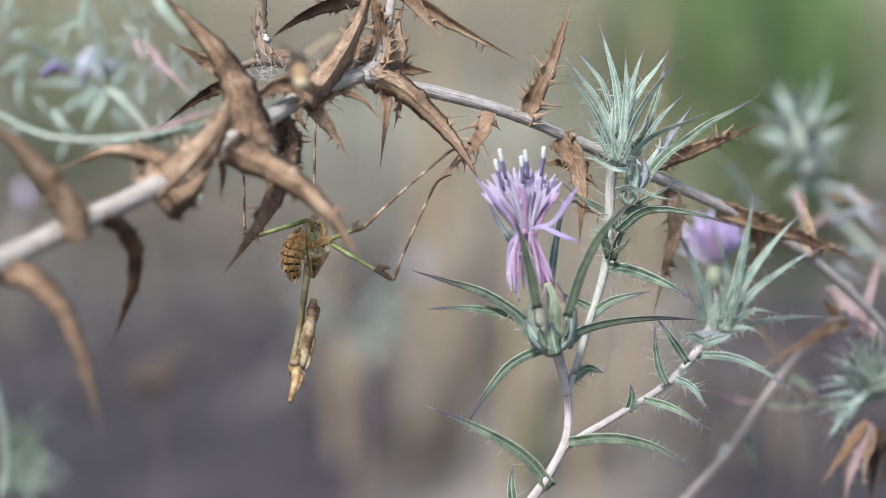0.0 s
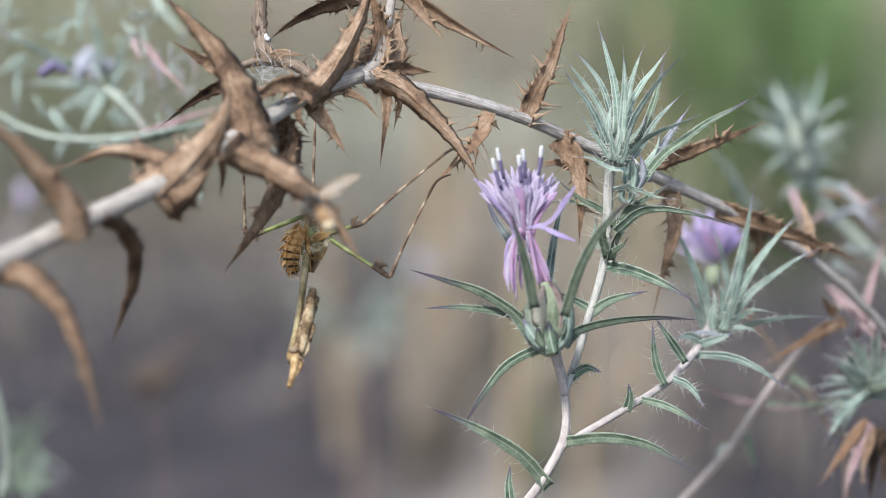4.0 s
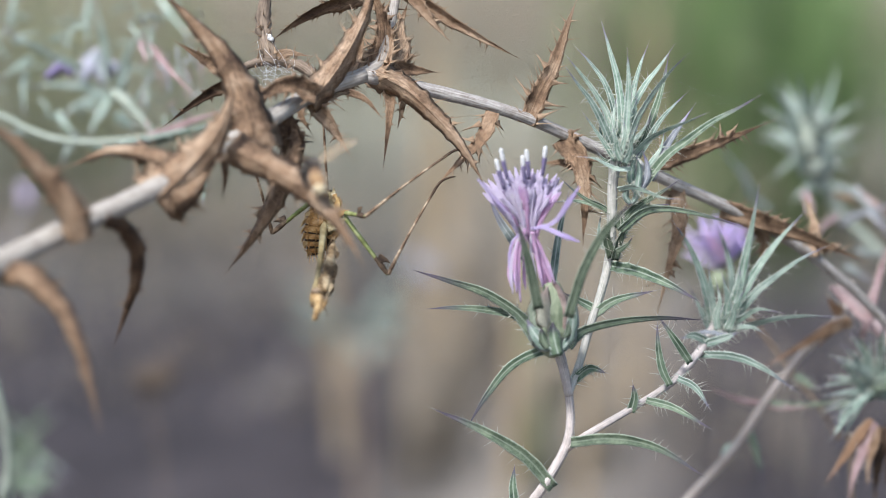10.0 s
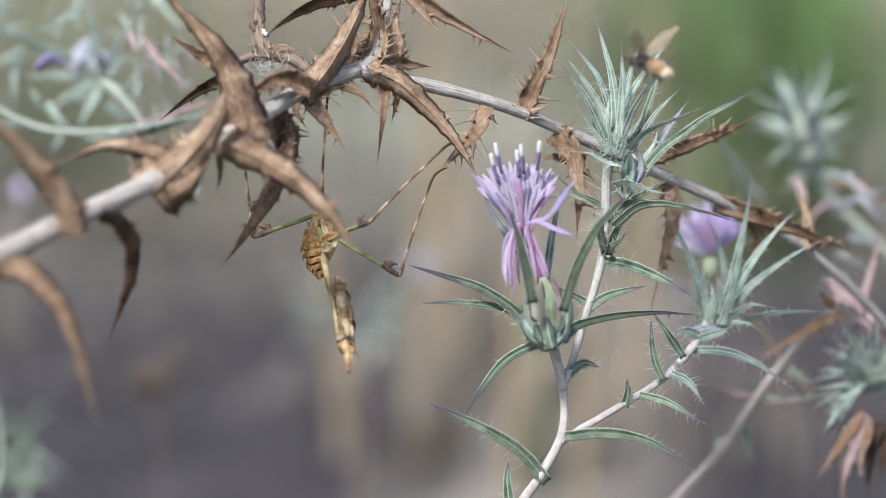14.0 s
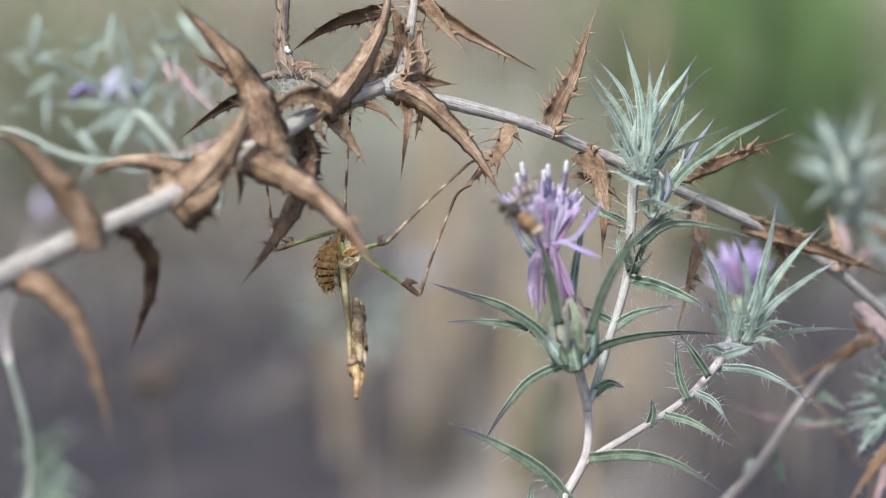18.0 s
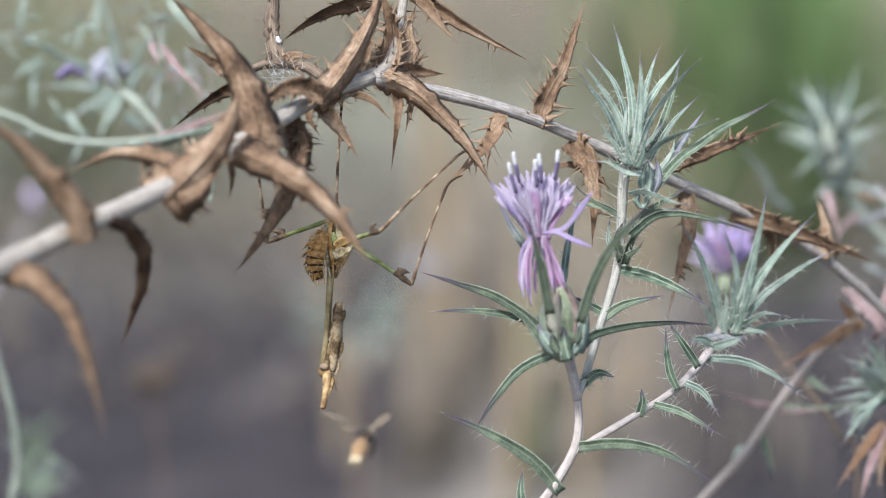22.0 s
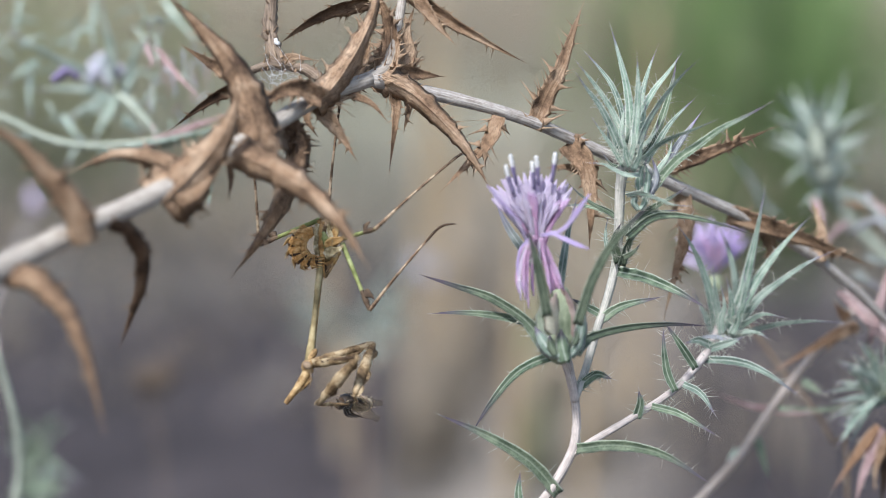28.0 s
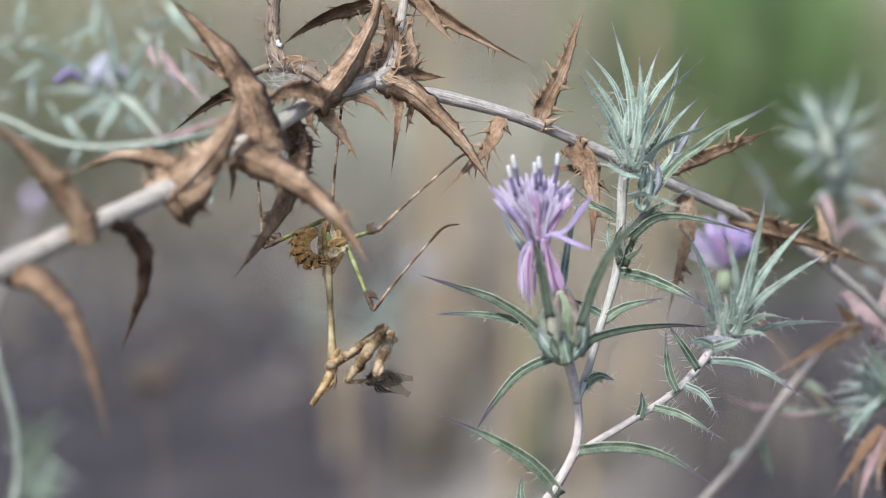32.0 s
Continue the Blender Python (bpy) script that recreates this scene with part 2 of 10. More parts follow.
ABDOMEN = spotted("mantis_abdomen", (0.17, 0.07, 0.02), (0.56, 0.30, 0.10), (0.78, 0.52, 0.25), 480)
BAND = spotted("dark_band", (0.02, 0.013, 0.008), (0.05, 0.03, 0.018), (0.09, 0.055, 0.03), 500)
BARK = spotted("mantis_brown", (0.06, 0.034, 0.018), (0.27, 0.175, 0.09), (0.56, 0.43, 0.26), 620)
SHANK = spotted("mantis_shank", (0.06, 0.038, 0.026), (0.19, 0.13, 0.085), (0.36, 0.27, 0.18), 240)
CREAM = spotted("mantis_cream", (0.10, 0.075, 0.035), (0.36, 0.29, 0.16), (0.74, 0.69, 0.54), 420)
NECK = spotted("mantis_neck", (0.15, 0.115, 0.055), (0.30, 0.235, 0.115), (0.47, 0.39, 0.225), 150)
HORN = spotted("mantis_head", (0.11, 0.06, 0.024), (0.34, 0.215, 0.095), (0.56, 0.41, 0.22), 480)
KNEE = spotted("mantis_knee", (0.035, 0.022, 0.014), (0.10, 0.066, 0.042), (0.20, 0.14, 0.09), 480)
LIMB = spotted("mantis_green", (0.11, 0.13, 0.045), (0.23, 0.265, 0.09), (0.38, 0.41, 0.20), 300)
BEE_DARK = spotted("bee_dark", (0.012, 0.009, 0.007), (0.04, 0.028, 0.02), (0.11, 0.08, 0.05), 600, 0.6, 0.3)
BEE_GOLD = spotted("bee_gold", (0.12, 0.062, 0.028), (0.28, 0.16, 0.072), (0.42, 0.27, 0.14), 500, 0.6, 0.3)
BEE_RED = spotted("bee_red", (0.10, 0.04, 0.018), (0.21, 0.09, 0.042), (0.31, 0.15, 0.075), 500, 0.6, 0.3)
BEE_PALE = spotted("bee_pale", (0.38, 0.29, 0.17), (0.55, 0.45, 0.29), (0.68, 0.58, 0.42), 500, 0.8, 0.3)
HUSK = spotted("dark_husk", (0.045, 0.033, 0.025), (0.10, 0.074, 0.055), (0.16, 0.125, 0.098), 90)
CHALK = spotted("chalk_patch", (0.21, 0.155, 0.10), (0.41, 0.345, 0.245), (0.64, 0.59, 0.48), 420)
WHITE = spotted("white_fluff", (0.6, 0.6, 0.6), (0.75, 0.75, 0.75), (0.85, 0.85, 0.85), 500)
PALE_LILAC = spotted("pale_lilac", (0.36, 0.36, 0.42), (0.46, 0.46, 0.53), (0.58, 0.58, 0.66), 300)


def banded(name, dark, mid, light, step, rough=0.7):
    """Uneven bands along a limb, with mottling."""
    m, n, l, b = material(name, rough)
    at = split(n, l, blade(n).outputs["Vector"])
    f = grain(n, l, 420, 4)
    w = math_node(n, l, "SINE", math_node(n, l, "ADD", math_node(n, l, "MULTIPLY", at[0], 6.283 / (step * 0.02)), math_node(n, l, "MULTIPLY", f, 5.0)))
    tone = math_node(n, l, "ADD", math_node(n, l, "MULTIPLY", w, 0.15), math_node(n, l, "ADD", math_node(n, l, "MULTIPLY", grain(n, l, 1300, 4), 0.7), 0.15))
    col = ramp(n, l, tone, [(0.3, dark), (0.5, mid), (0.66, light)])
    l.new(col, b.inputs["Base Color"])
    bump(n, l, b, tone, 0.0004, 0.6)
    return m


FORELEG = banded("mantis_foreleg", (0.095, 0.06, 0.03), (0.27, 0.19, 0.10), (0.46, 0.37, 0.235), 6.5)
FORELEG_PALE = banded("mantis_foreleg_pale", (0.085, 0.052, 0.026), (0.235, 0.16, 0.083), (0.43, 0.335, 0.21), 8.0)
SHIN = banded("mantis_shin", (0.07, 0.042, 0.026), (0.22, 0.145, 0.09), (0.46, 0.36, 0.25), 7.0)
GOLD = spotted("mantis_gold", (0.16, 0.075, 0.022), (0.46, 0.275, 0.105), (0.68, 0.49, 0.24), 480)


def wing_material():
    m, n, l, b = material("wing", 0.25)
    b.inputs["Base Color"].default_value = (0.36, 0.28, 0.19, 1)
    t = n.new("ShaderNodeBsdfTransparent")
    x = n.new("ShaderNodeMixShader")
    x.inputs[0].default_value = 0.36
    l.new(t.outputs[0], x.inputs[1])
    l.new(b.outputs[0], x.inputs[2])
    l.new(x.outputs[0], n["Material Output"].inputs[0])
    return m


def silk_material():
    m, n, l, b = material("silk", 0.4)
    b.inputs["Base Color"].default_value = (0.75, 0.75, 0.75, 1)
    return m


WING = wing_material()
SILK = silk_material()


def ground_material():
    m, n, l, b = material("soil", 0.95)
    wide = grain(n, l, 1.3, 3)
    mid = grain(n, l, 9, 5)
    fine = grain(n, l, 90, 6, rough=0.7)
    tone = math_node(n, l, "ADD", math_node(n, l, "MULTIPLY", mid, 0.55), math_node(n, l, "MULTIPLY", fine, 0.45))
    soil = ramp(n, l, tone, [(0.36, (0.020, 0.0172, 0.0182)), (0.5, (0.050, 0.042, 0.0455)), (0.66, (0.118, 0.10, 0.102))])
    straw = ramp(n, l, tone, [(0.36, (0.19, 0.18, 0.13)), (0.5, (0.325, 0.315, 0.232)), (0.66, (0.455, 0.44, 0.335))])
    tc = n.new("ShaderNodeTexCoord")
    pos = split(n, l, tc.outputs["Object"])
    far = n.new("ShaderNodeMapRange")
    far.inputs["From Min"].default_value, far.inputs["From Max"].default_value = 1.6, 4.2
    reach = math_node(n, l, "ADD", pos[1], math_node(n, l, "MULTIPLY", math_node(n, l, "MINIMUM", pos[0], 0.0), 0.42))
    l.new(math_node(n, l, "ADD", reach, math_node(n, l, "MULTIPLY", math_node(n, l, "SUBTRACT", wide, 0.5), 3.5)), far.inputs["Value"])
    # a worn, dusty path and pale patches beside it
    bend = math_node(n, l, "MULTIPLY", math_node(n, l, "SINE", math_node(n, l, "MULTIPLY", math_node(n, l, "SUBTRACT", pos[1], 1.4), 0.9)), 0.12)
    gap = math_node(n, l, "ABSOLUTE", math_node(n, l, "MULTIPLY", math_node(n, l, "SUBTRACT", math_node(n, l, "SUBTRACT", pos[0], bend), 0.095), 9.0))
    dust = n.new("ShaderNodeMapRange")
    dust.inputs["From Min"].default_value, dust.inputs["From Max"].default_value = 1.15, 0.45
    l.new(math_node(n, l, "ADD", gap, math_node(n, l, "MULTIPLY", math_node(n, l, "SUBTRACT", mid, 0.5), 0.9)), dust.inputs["Value"])
    pale = ramp(n, l, tone, [(0.36, (0.20, 0.172, 0.146)), (0.5, (0.30, 0.262, 0.222)), (0.66, (0.40, 0.355, 0.305))])
    soil = mix(n, l, dust.outputs[0], soil, pale)
    l.new(mix(n, l, far.outputs[0], soil, straw), b.inputs["Base Color"])
    bump(n, l, b, tone, 0.02, 0.8)
    return m


SOIL = ground_material()
STONE = spotted("stone", (0.13, 0.115, 0.105), (0.23, 0.205, 0.185), (0.33, 0.30, 0.28), 40, 0.9)


# ---- mesh building, in millimetres ----
MM = 0.001
ORIGIN = {}


class Shape:
    """Gathers tubes, blades, spines and lumps into one mesh."""

    def __init__(self):
        self.v, self.f, self.a = [], [], []

    def ring(self, pts, attrs):
        i = len(self.v)
        self.v += [tuple(p) for p in pts]
        self.a += attrs
        return list(range(i, i + len(pts)))

    def skin(self, rings, close=True):
        for p, q in zip(rings, rings[1:]):
            k = len(p)
            for j in range(k):
                self.f.append((p[j], p[(j + 1) % k], q[(j + 1) % k], q[j]))
        if close:
            self.f.append(tuple(reversed(rings[0])))
            self.f.append(tuple(rings[-1]))

    def tube(self, pts, radii, sides=8, steps=4, rough=0.0, seed=1):
        path = curve(pts, steps)
        rnd = random.Random(seed)
        rings, length = [], 0.0
        side = None
        for i, p in enumerate(path):
            t = i / (len(path) - 1)
            r = at_stops(radii, t)
            tan = (path[min(i + 1, len(path) - 1)] - path[max(i - 1, 0)]).normalized()
            side = frame_side(tan, side)
            up = tan.cross(side)
            length += (p - path[i - 1]).length if i else 0
            pts_, at_ = [], []
            for j in range(sides):
                w = 2 * math.pi * j / sides
                q = r * (1 + rough * rnd.uniform(-1, 1))
                pts_.append(p + side * math.cos(w) * q + up * math.sin(w) * q)
                at_.append((length * 0.02, abs(j / sides - 0.5) * 2, 0.0))
            rings.append(self.ring(pts_, at_))
        self.skin(rings)
        return self

    def spine(self, base, way, length, radius, flag=1.0, along=0.5):
        way = way.normalized()
        s = frame_side(way, None)
        u = way.cross(s)
        ring = self.ring([base + (s * math.cos(k) + u * math.sin(k)) * radius for k in (0, 2.1, 4.2)], [(along, 0.6, flag * 0.35)] * 3)
        mid = self.ring([base + way * length * 0.35 + (s * math.cos(k) + u * math.sin(k)) * radius * 0.3 for k in (0, 2.1, 4.2)], [(along, 0.6, flag * 0.8)] * 3)
        tip = self.ring([base + way * length], [(along, 0.6, flag)])
        self.skin([ring, mid], close=False)
        for j in range(3):
            self.f.append((mid[j], mid[(j + 1) % 3], tip[0]))

    def blade(self, pts, width, roll=0, fold=0.35, thick=0.22, spines=0, spine=2.0, seed=1, base=0.55, peak=0.22,
              lobes=0.25, steps=7, twist=0, end=0.03, wave=0.0, taper=1.25, tooth=0.11, spine_to=1.0, teeth=0.0, ribs=(), saw=0, deep=0.3):
        """A tapering, folded leaf along pts, with toothed edges that end in spines."""
        rnd = random.Random(seed)
        path = curve(pts, steps)
        k = len(path)
        total = sum((b - a).length for a, b in zip(path, path[1:]))
        rings, side = [], None
        lines = [[] for _ in ribs]
        last_tooth = [-1.0, -1.0]
        for i, p in enumerate(path):
            t = i / (k - 1)
            w = base + (1 - base) * min(t / peak, 1) if t < peak else max(end, (1 - ((t - peak) / (1 - peak)) ** taper))
            w *= width
            tan = (path[min(i + 1, k - 1)] - path[max(i - 1, 0)]).normalized()
            face = Vector((0, -1, 0.15))
            s = tan.cross(face)
            s = s.normalized() if s.length > 0.15 else frame_side(tan, side)
            if side is not None and s.dot(side) < 0:
                s = -s
            side = s
            turn = Matrix.Rotation(radians(roll + twist * t), 3, tan)
            s = turn @ s
            n = s.cross(tan)
            jag, jag2 = (1 + lobes * 2.2 * noise.noise((t * total * 0.55, seed * 3.1 + e, 0.5)) * (1.1 - t) for e in (0, 40))
            if saw and 0.04 < t < 0.9:
                for e in (0, 1):
                    phase = (t * saw + 0.5 * e + 0.31 * seed) % 1.0
                    peak_at = max(0.0, 1 - abs(phase - 0.55) / (0.2 if phase < 0.55 else 0.08)) ** 1.3
                    jag, jag2 = (jag + deep * peak_at, jag2) if e == 0 else (jag, jag2 + deep * peak_at)
                    if peak_at > 0.75 and last_tooth[e] + 0.5 / saw < t:
                        last_tooth[e] = t
                        a = -1 if e == 0 else 1
                        q = p + s * (a * w * (jag if e == 0 else jag2) * 0.96) + n * (fold * w)
                        self.spine(q, s * a + tan * rnd.uniform(0.3, 0.9) + n * rnd.uniform(-0.1, 0.5), spine * rnd.uniform(0.6, 1.0), 0.12 * width, 0.5, t)
            row, at_ = [], []
            th = thick * (1 - 0.7 * t)
            wv = wave * w * math.sin(t * 17 + seed)
            for a, z in ((-1, 0.4), (-0.55, 1), (0, 1.25), (0.55, 1), (1, 0.4), (0.55, -0.6), (0, -0.75), (-0.55, -0.6)):
                j = jag if a < 0 else jag2
                row.append(p + s * (a * w * j) + n * (fold * abs(a) ** 1.15 * w + z * th + wv * a))
                at_.append((t, a, 0.0))
            rings.append(self.ring(row, at_))
            for line, a in zip(lines, ribs):
                line.append(p + s * (a * w) + n * (fold * abs(a) ** 1.15 * w + 1.15 * th + wv * a))
            if spines and 0 < i < k - 1 and t < spine_to:
                for a in (-1, 1):
                    if rnd.random() < spines * 0.85 / k:
                        q = p + s * (a * w * 0.95) + n * (fold * w)
                        way = s * a * rnd.uniform(0.7, 1.1) + tan * rnd.uniform(0.2, 0.9) + n * rnd.uniform(-0.2, 0.7)
                        big = teeth and rnd.random() < teeth
                        self.spine(q, way, spine * rnd.uniform(0.6, 1.7) * (1 - 0.3 * t), 0.1 + (0.24 if big else tooth) * spine, 0.45 if big else 1.0, t)
        self.skin(rings)
        for line in lines:
            was = len(self.a)
            self.tube(line[: max(3, int(k * 0.85))], [0.075 * width, 0.06 * width, 0.02 * width], 5, 1)
            self.a[was:] = [(0.4, 0.0, 0.0)] * (len(self.a) - was)
        if spines:
            end_way = (path[-1] - path[-2]).normalized()
            self.spine(path[-1] - end_way * 0.3, end_way, spine * 1.1, width * end + 0.12, 0.8, 0.95)
        return self

    def lump(self, centre, rx, ry, rz, turn=None, rings=7, sides=10, rough=0.0, seed=1, squash=1.0):
        rnd = random.Random(seed)
        centre, turn = Vector(centre), turn or Matrix.Identity(3)
        out = []
        for i in range(rings):
            e = -math.pi / 2 + math.pi * (i + 0.5) / rings
            row, at_ = [], []
            for j in range(sides):
                w = 2 * math.pi * j / sides
                q = 1 + rough * rnd.uniform(-1, 1)
                row.append(centre + turn @ Vector((rx * math.cos(e) * math.cos(w) * q, ry * math.cos(e) * math.sin(w) * q, rz * math.sin(e) * q)))
                at_.append((i / rings, abs(j / sides - 0.5) * 2, 0.0))
            out.append(self.ring(row, at_))
        self.skin(out)
        return self

    def mesh(self, name, origin):
        me = bpy.data.meshes.new(name)
        o = Vector(origin)
        me.from_pydata([tuple((Vector(p) - o) * MM) for p in self.v], [], self.f)
        lay = me.attributes.new("blade", "FLOAT_VECTOR", "POINT")
        lay.data.foreach_set("vector", [c for a in self.a for c in a])
        me.polygons.foreach_set("use_smooth", [True] * len(me.polygons))
        me.update()
        return me


def at_stops(stops, t):
    if isinstance(stops, (int, float)):
        return stops
    x = t * (len(stops) - 1)
    i = min(int(x), len(stops) - 2)
    return stops[i] + (stops[i + 1] - stops[i]) * (x - i)


def frame_side(tan, last):
    if last is None:
        last = Vector((1, 0, 0)) if abs(tan.x) < 0.8 else Vector((0, 0, 1))
    s = last - tan * last.dot(tan)
    return s.normalized() if s.length > 1e-6 else frame_side(tan, Vector((0.3, 0.9, 0.2)))


def curve(pts, steps):
    """A smooth line through the points."""
    p = [Vector(q) for q in pts]
    p = [p[0] * 2 - p[1]] + p + [p[-1] * 2 - p[-2]]
    out = []
    for i in range(1, len(p) - 2):
        for k in range(steps):
            t = k / steps
            out.append(0.5 * (2 * p[i] + (p[i + 1] - p[i - 1]) * t + (2 * p[i - 1] - 5 * p[i] + 4 * p[i + 1] - p[i + 2]) * t * t
                              + (3 * p[i] - p[i - 1] - 3 * p[i + 1] + p[i + 2]) * t ** 3))
    return out + [p[-2]]


def thing(name, origin, label, category, group="", kind=""):
    ob = new(name)
    ob.empty_display_size = 0.01
    ob.location = Vector(origin) * MM
    ORIGIN[ob] = Vector(origin)
    return tagged(ob, label, category, group, kind)


def part(name, shape, mat, parent, label="", pivot=None):
    """One mesh under a thing or a part; pivot: where it turns, in millimetres."""
    pivot = ORIGIN[parent] if pivot is None else Vector(pivot)
    ob = new(name, shape.mesh(name, pivot))
    ob.data.materials.append(mat)
    ob.parent = parent
    ob.location = (pivot - ORIGIN[parent]) * MM
    ORIGIN[ob] = pivot
    return tagged(ob, label) if label else ob


SEED = [10]


def leaf(plant, pts, width, mat, name="leaf", label="", **kw):
    SEED[0] += 1
    kw.setdefault("seed", SEED[0])
    if mat in (DRY, DRY_SHADED) and width > 1.4:
        kw.setdefault("ribs", (0.0,))
        kw.setdefault("saw", 4)
        kw.setdefault("steps", 14)
    return part(name, Shape().blade(pts, width, **kw), mat, plant, label)


def stem(plant, pts, radii, mat, name="stem", rough=0.05, **kw):
    return part(name, Shape().tube(pts, radii, rough=rough, **kw), mat, plant)


# ---- ground ----
def ground():
    me = bpy.data.meshes.new("ground")
    bm = bmesh.new()
    xs = [-400, -120, -40, -15] + [-6 + 0.25 * i for i in range(49)] + [15, 40, 120, 400]
    ys = [-400, -100, -30, -8] + [-2 + 0.25 * i for i in range(57)] + [18, 40, 120, 400]
    grid = [[bm.verts.new((x, y, 0.02 * noise.noise((x * 1.3, y * 1.3, 0)) + 0.008 * noise.noise((x * 5, y * 5, 2)) if abs(x) < 7 and -3 < y < 13 else 0.0))
             for x in xs] for y in ys]
    for a, b in zip(grid, grid[1:]):
        for i in range(len(xs) - 1):
            bm.faces.new((a[i], a[i + 1], b[i + 1], b[i]))
    bm.to_mesh(me)
    bm.free()
    for p in me.polygons:
        p.use_smooth = True
    ob = new("ground", me)
    me.materials.append(SOIL)
    return tagged(ob, "grey-brown dry soil with straw litter and faded grass", "ground", "", "structure")


ground()


def tuft_field(name, label, category, mat, count, spot_of, height, width, seed, lean=0.25):
    """Blades of grass or straw too many to count, in one mesh."""
    rnd = random.Random(seed)
    sh = Shape()
    for _ in range(count):
        x, y = spot_of(rnd)
        h = height * rnd.uniform(0.5, 1.2)
        dx, dy = rnd.gauss(0, lean) * h, rnd.gauss(0, lean) * h
        p0, p1, p2 = Vector((x, y, -8)), Vector((x + dx * 0.3, y + dy * 0.3, h * 0.55)), Vector((x + dx, y + dy, h))
        w = width * rnd.uniform(0.6, 1.3)
        s = Vector((1, rnd.uniform(-0.6, 0.6), 0)).normalized() * w
        r = [sh.ring([p - s * k, p - Vector((0, w * 0.5, 0)) * k, p + s * k], [(t, a, 0.0) for a in (-1, 0, 1)])
             for p, k, t in ((p0, 1, 0), (p1, 0.8, 0.5), (p2, 0.08, 1))]
        sh.skin(r)
    ob = new(name, sh.mesh(name, (0, 0, 0)))
    ob.data.materials.append(mat)
    return tagged(ob, label, category, "", "stuff")


tuft_field("green_grass", "tall fresh green grass clump standing in dry soil", "grass", GRASS, 95,
           lambda r: (r.gauss(388, 66), r.gauss(2500, 220)), 640, 5, 5, 0.06)
tuft_field("green_grass", "low green grass at the edge of the bare soil", "grass", GRASS, 200,
           lambda r: (r.gauss(600, 120), r.gauss(4200, 400)), 420, 6, 6, 0.12)
tuft_field("green_grass", "pale green grass standing far behind the thistles", "grass", HAY, 60,
           lambda r: (r.gauss(-500, 130), r.gauss(3000, 300)), 520, 5, 15, 0.1)
tuft_field("green_grass", "yellow-green grass beside the fresh green clump", "grass", HAY, 45,
           lambda r: (r.gauss(300, 60), r.gauss(2700, 150)), 600, 6, 16, 0.06)
tuft_field("green_grass", "short yellow-green grass in front of the fresh clump", "grass", HAY, 75,
           lambda r: (r.gauss(318, 62), r.gauss(2250, 80)), 170, 5, 20, 0.14)
tuft_field("dry_grass", "bleached dry grass spread over the soil", "grass", STRAW, 1600,
           lambda r: (r.uniform(-1500, 1500), r.uniform(4200, 8500)), 260, 4, 7, 0.3)
tuft_field("straw_litter", "thin bleached straw lying and standing on grey soil", "straw", STRAW, 500,
           lambda r: (r.uniform(-700, 700), r.uniform(1300, 3600)), 70, 2, 8, 1.2)


tuft_field("dry_grass", "thin upright tufts of bleached grass in grey soil", "grass", STRAW, 40,
           lambda r: (r.gauss(75, 55), r.gauss(1450, 170)), 215, 3, 9, 0.12)


tuft_field("dry_grass", "bleached beige grass standing thin in grey soil", "grass", STRAW, 34,
           lambda r: (r.gauss(-6, 16), r.gauss(1140, 40)), 165, 2.2, 12, 0.05)
tuft_field("green_grass", "narrow yellow-green grass tuft in grey soil", "grass", HAY, 26,
           lambda r: (r.gauss(64, 7), r.gauss(1120, 30)), 165, 2.4, 13, 0.04)
tuft_field("dry_grass", "bleached beige grass standing thin in grey soil", "grass", STRAW, 16,
           lambda r: (r.gauss(112, 14), r.gauss(1150, 40)), 120, 2.2, 14, 0.06)
tuft_field("dry_grass", "bleached beige grass standing low in grey soil", "grass", STRAW, 12,
           lambda r: (r.gauss(215, 25), r.gauss(1150, 60)), 110, 2.4, 17, 0.08)
tuft_field("dry_grass", "low bleached grass thinly covering the soil", "grass", STRAW, 150,
           lambda r: (r.gauss(440, 100), r.gauss(2700, 260)), 85, 4, 18, 0.4)
tuft_field("dry_grass", "low bleached grass thinly covering the soil", "grass", STRAW, 130,
           lambda r: (r.gauss(-330, 150), r.gauss(2450, 260)), 60, 4, 19, 0.5)


def stones():
    rnd = random.Random(4)
    sh = Shape()
    for _ in range(260):
        x, y = rnd.uniform(-650, 650), rnd.uniform(1300, 3400)
        r = rnd.uniform(4, 13)
        sh.lump((x, y, r * 0.2), r, r * rnd.uniform(0.7, 1.1), r * 0.6, Matrix.Rotation(rnd.uniform(0, 3), 3, "Z"), 5, 7, 0.15, rnd.random())
    ob = new("gravel", sh.mesh("gravel", (0, 0, 0)))
    ob.data.materials.append(STONE)
    tagged(ob, "scattered small grey stones on the soil", "gravel", "", "stuff")


stones()


def stalk(x, y, h, r, mat, label, lean=0.0):
    t = thing("dry_stalk", (x, y, 0), label, "stalk", "dry stalks in the soil")
    stem(t, [(x, y, -15), (x + lean * 0.4, y, h * 0.5), (x + lean, y + 10, h)], [r, r * 0.8, r * 0.4], STRAW, "stem")
    leaf(t, [(x + lean * 0.3, y, h * 0.35), (x + 22, y - 10, h * 0.55), (x + 50, y - 14, h * 0.5)], r * 1.2, STRAW, fold=0.5)
    return t


STALK = "bleached upright dry grass stalk standing in grey soil"
stalk(-72, 1180, 178, 6, STRAW, STALK, -16)
stalk(-18, 1260, 290, 9, STRAW, STALK, 8)
stalk(44, 1000, 215, 6, STRAW, STALK, 8)
stalk(88, 950, 225, 5, STRAW, STALK, 6)
stalk(10, 1500, 330, 9, STRAW, STALK, -14)
stalk(150, 1300, 330, 8, STRAW, STALK, 10)

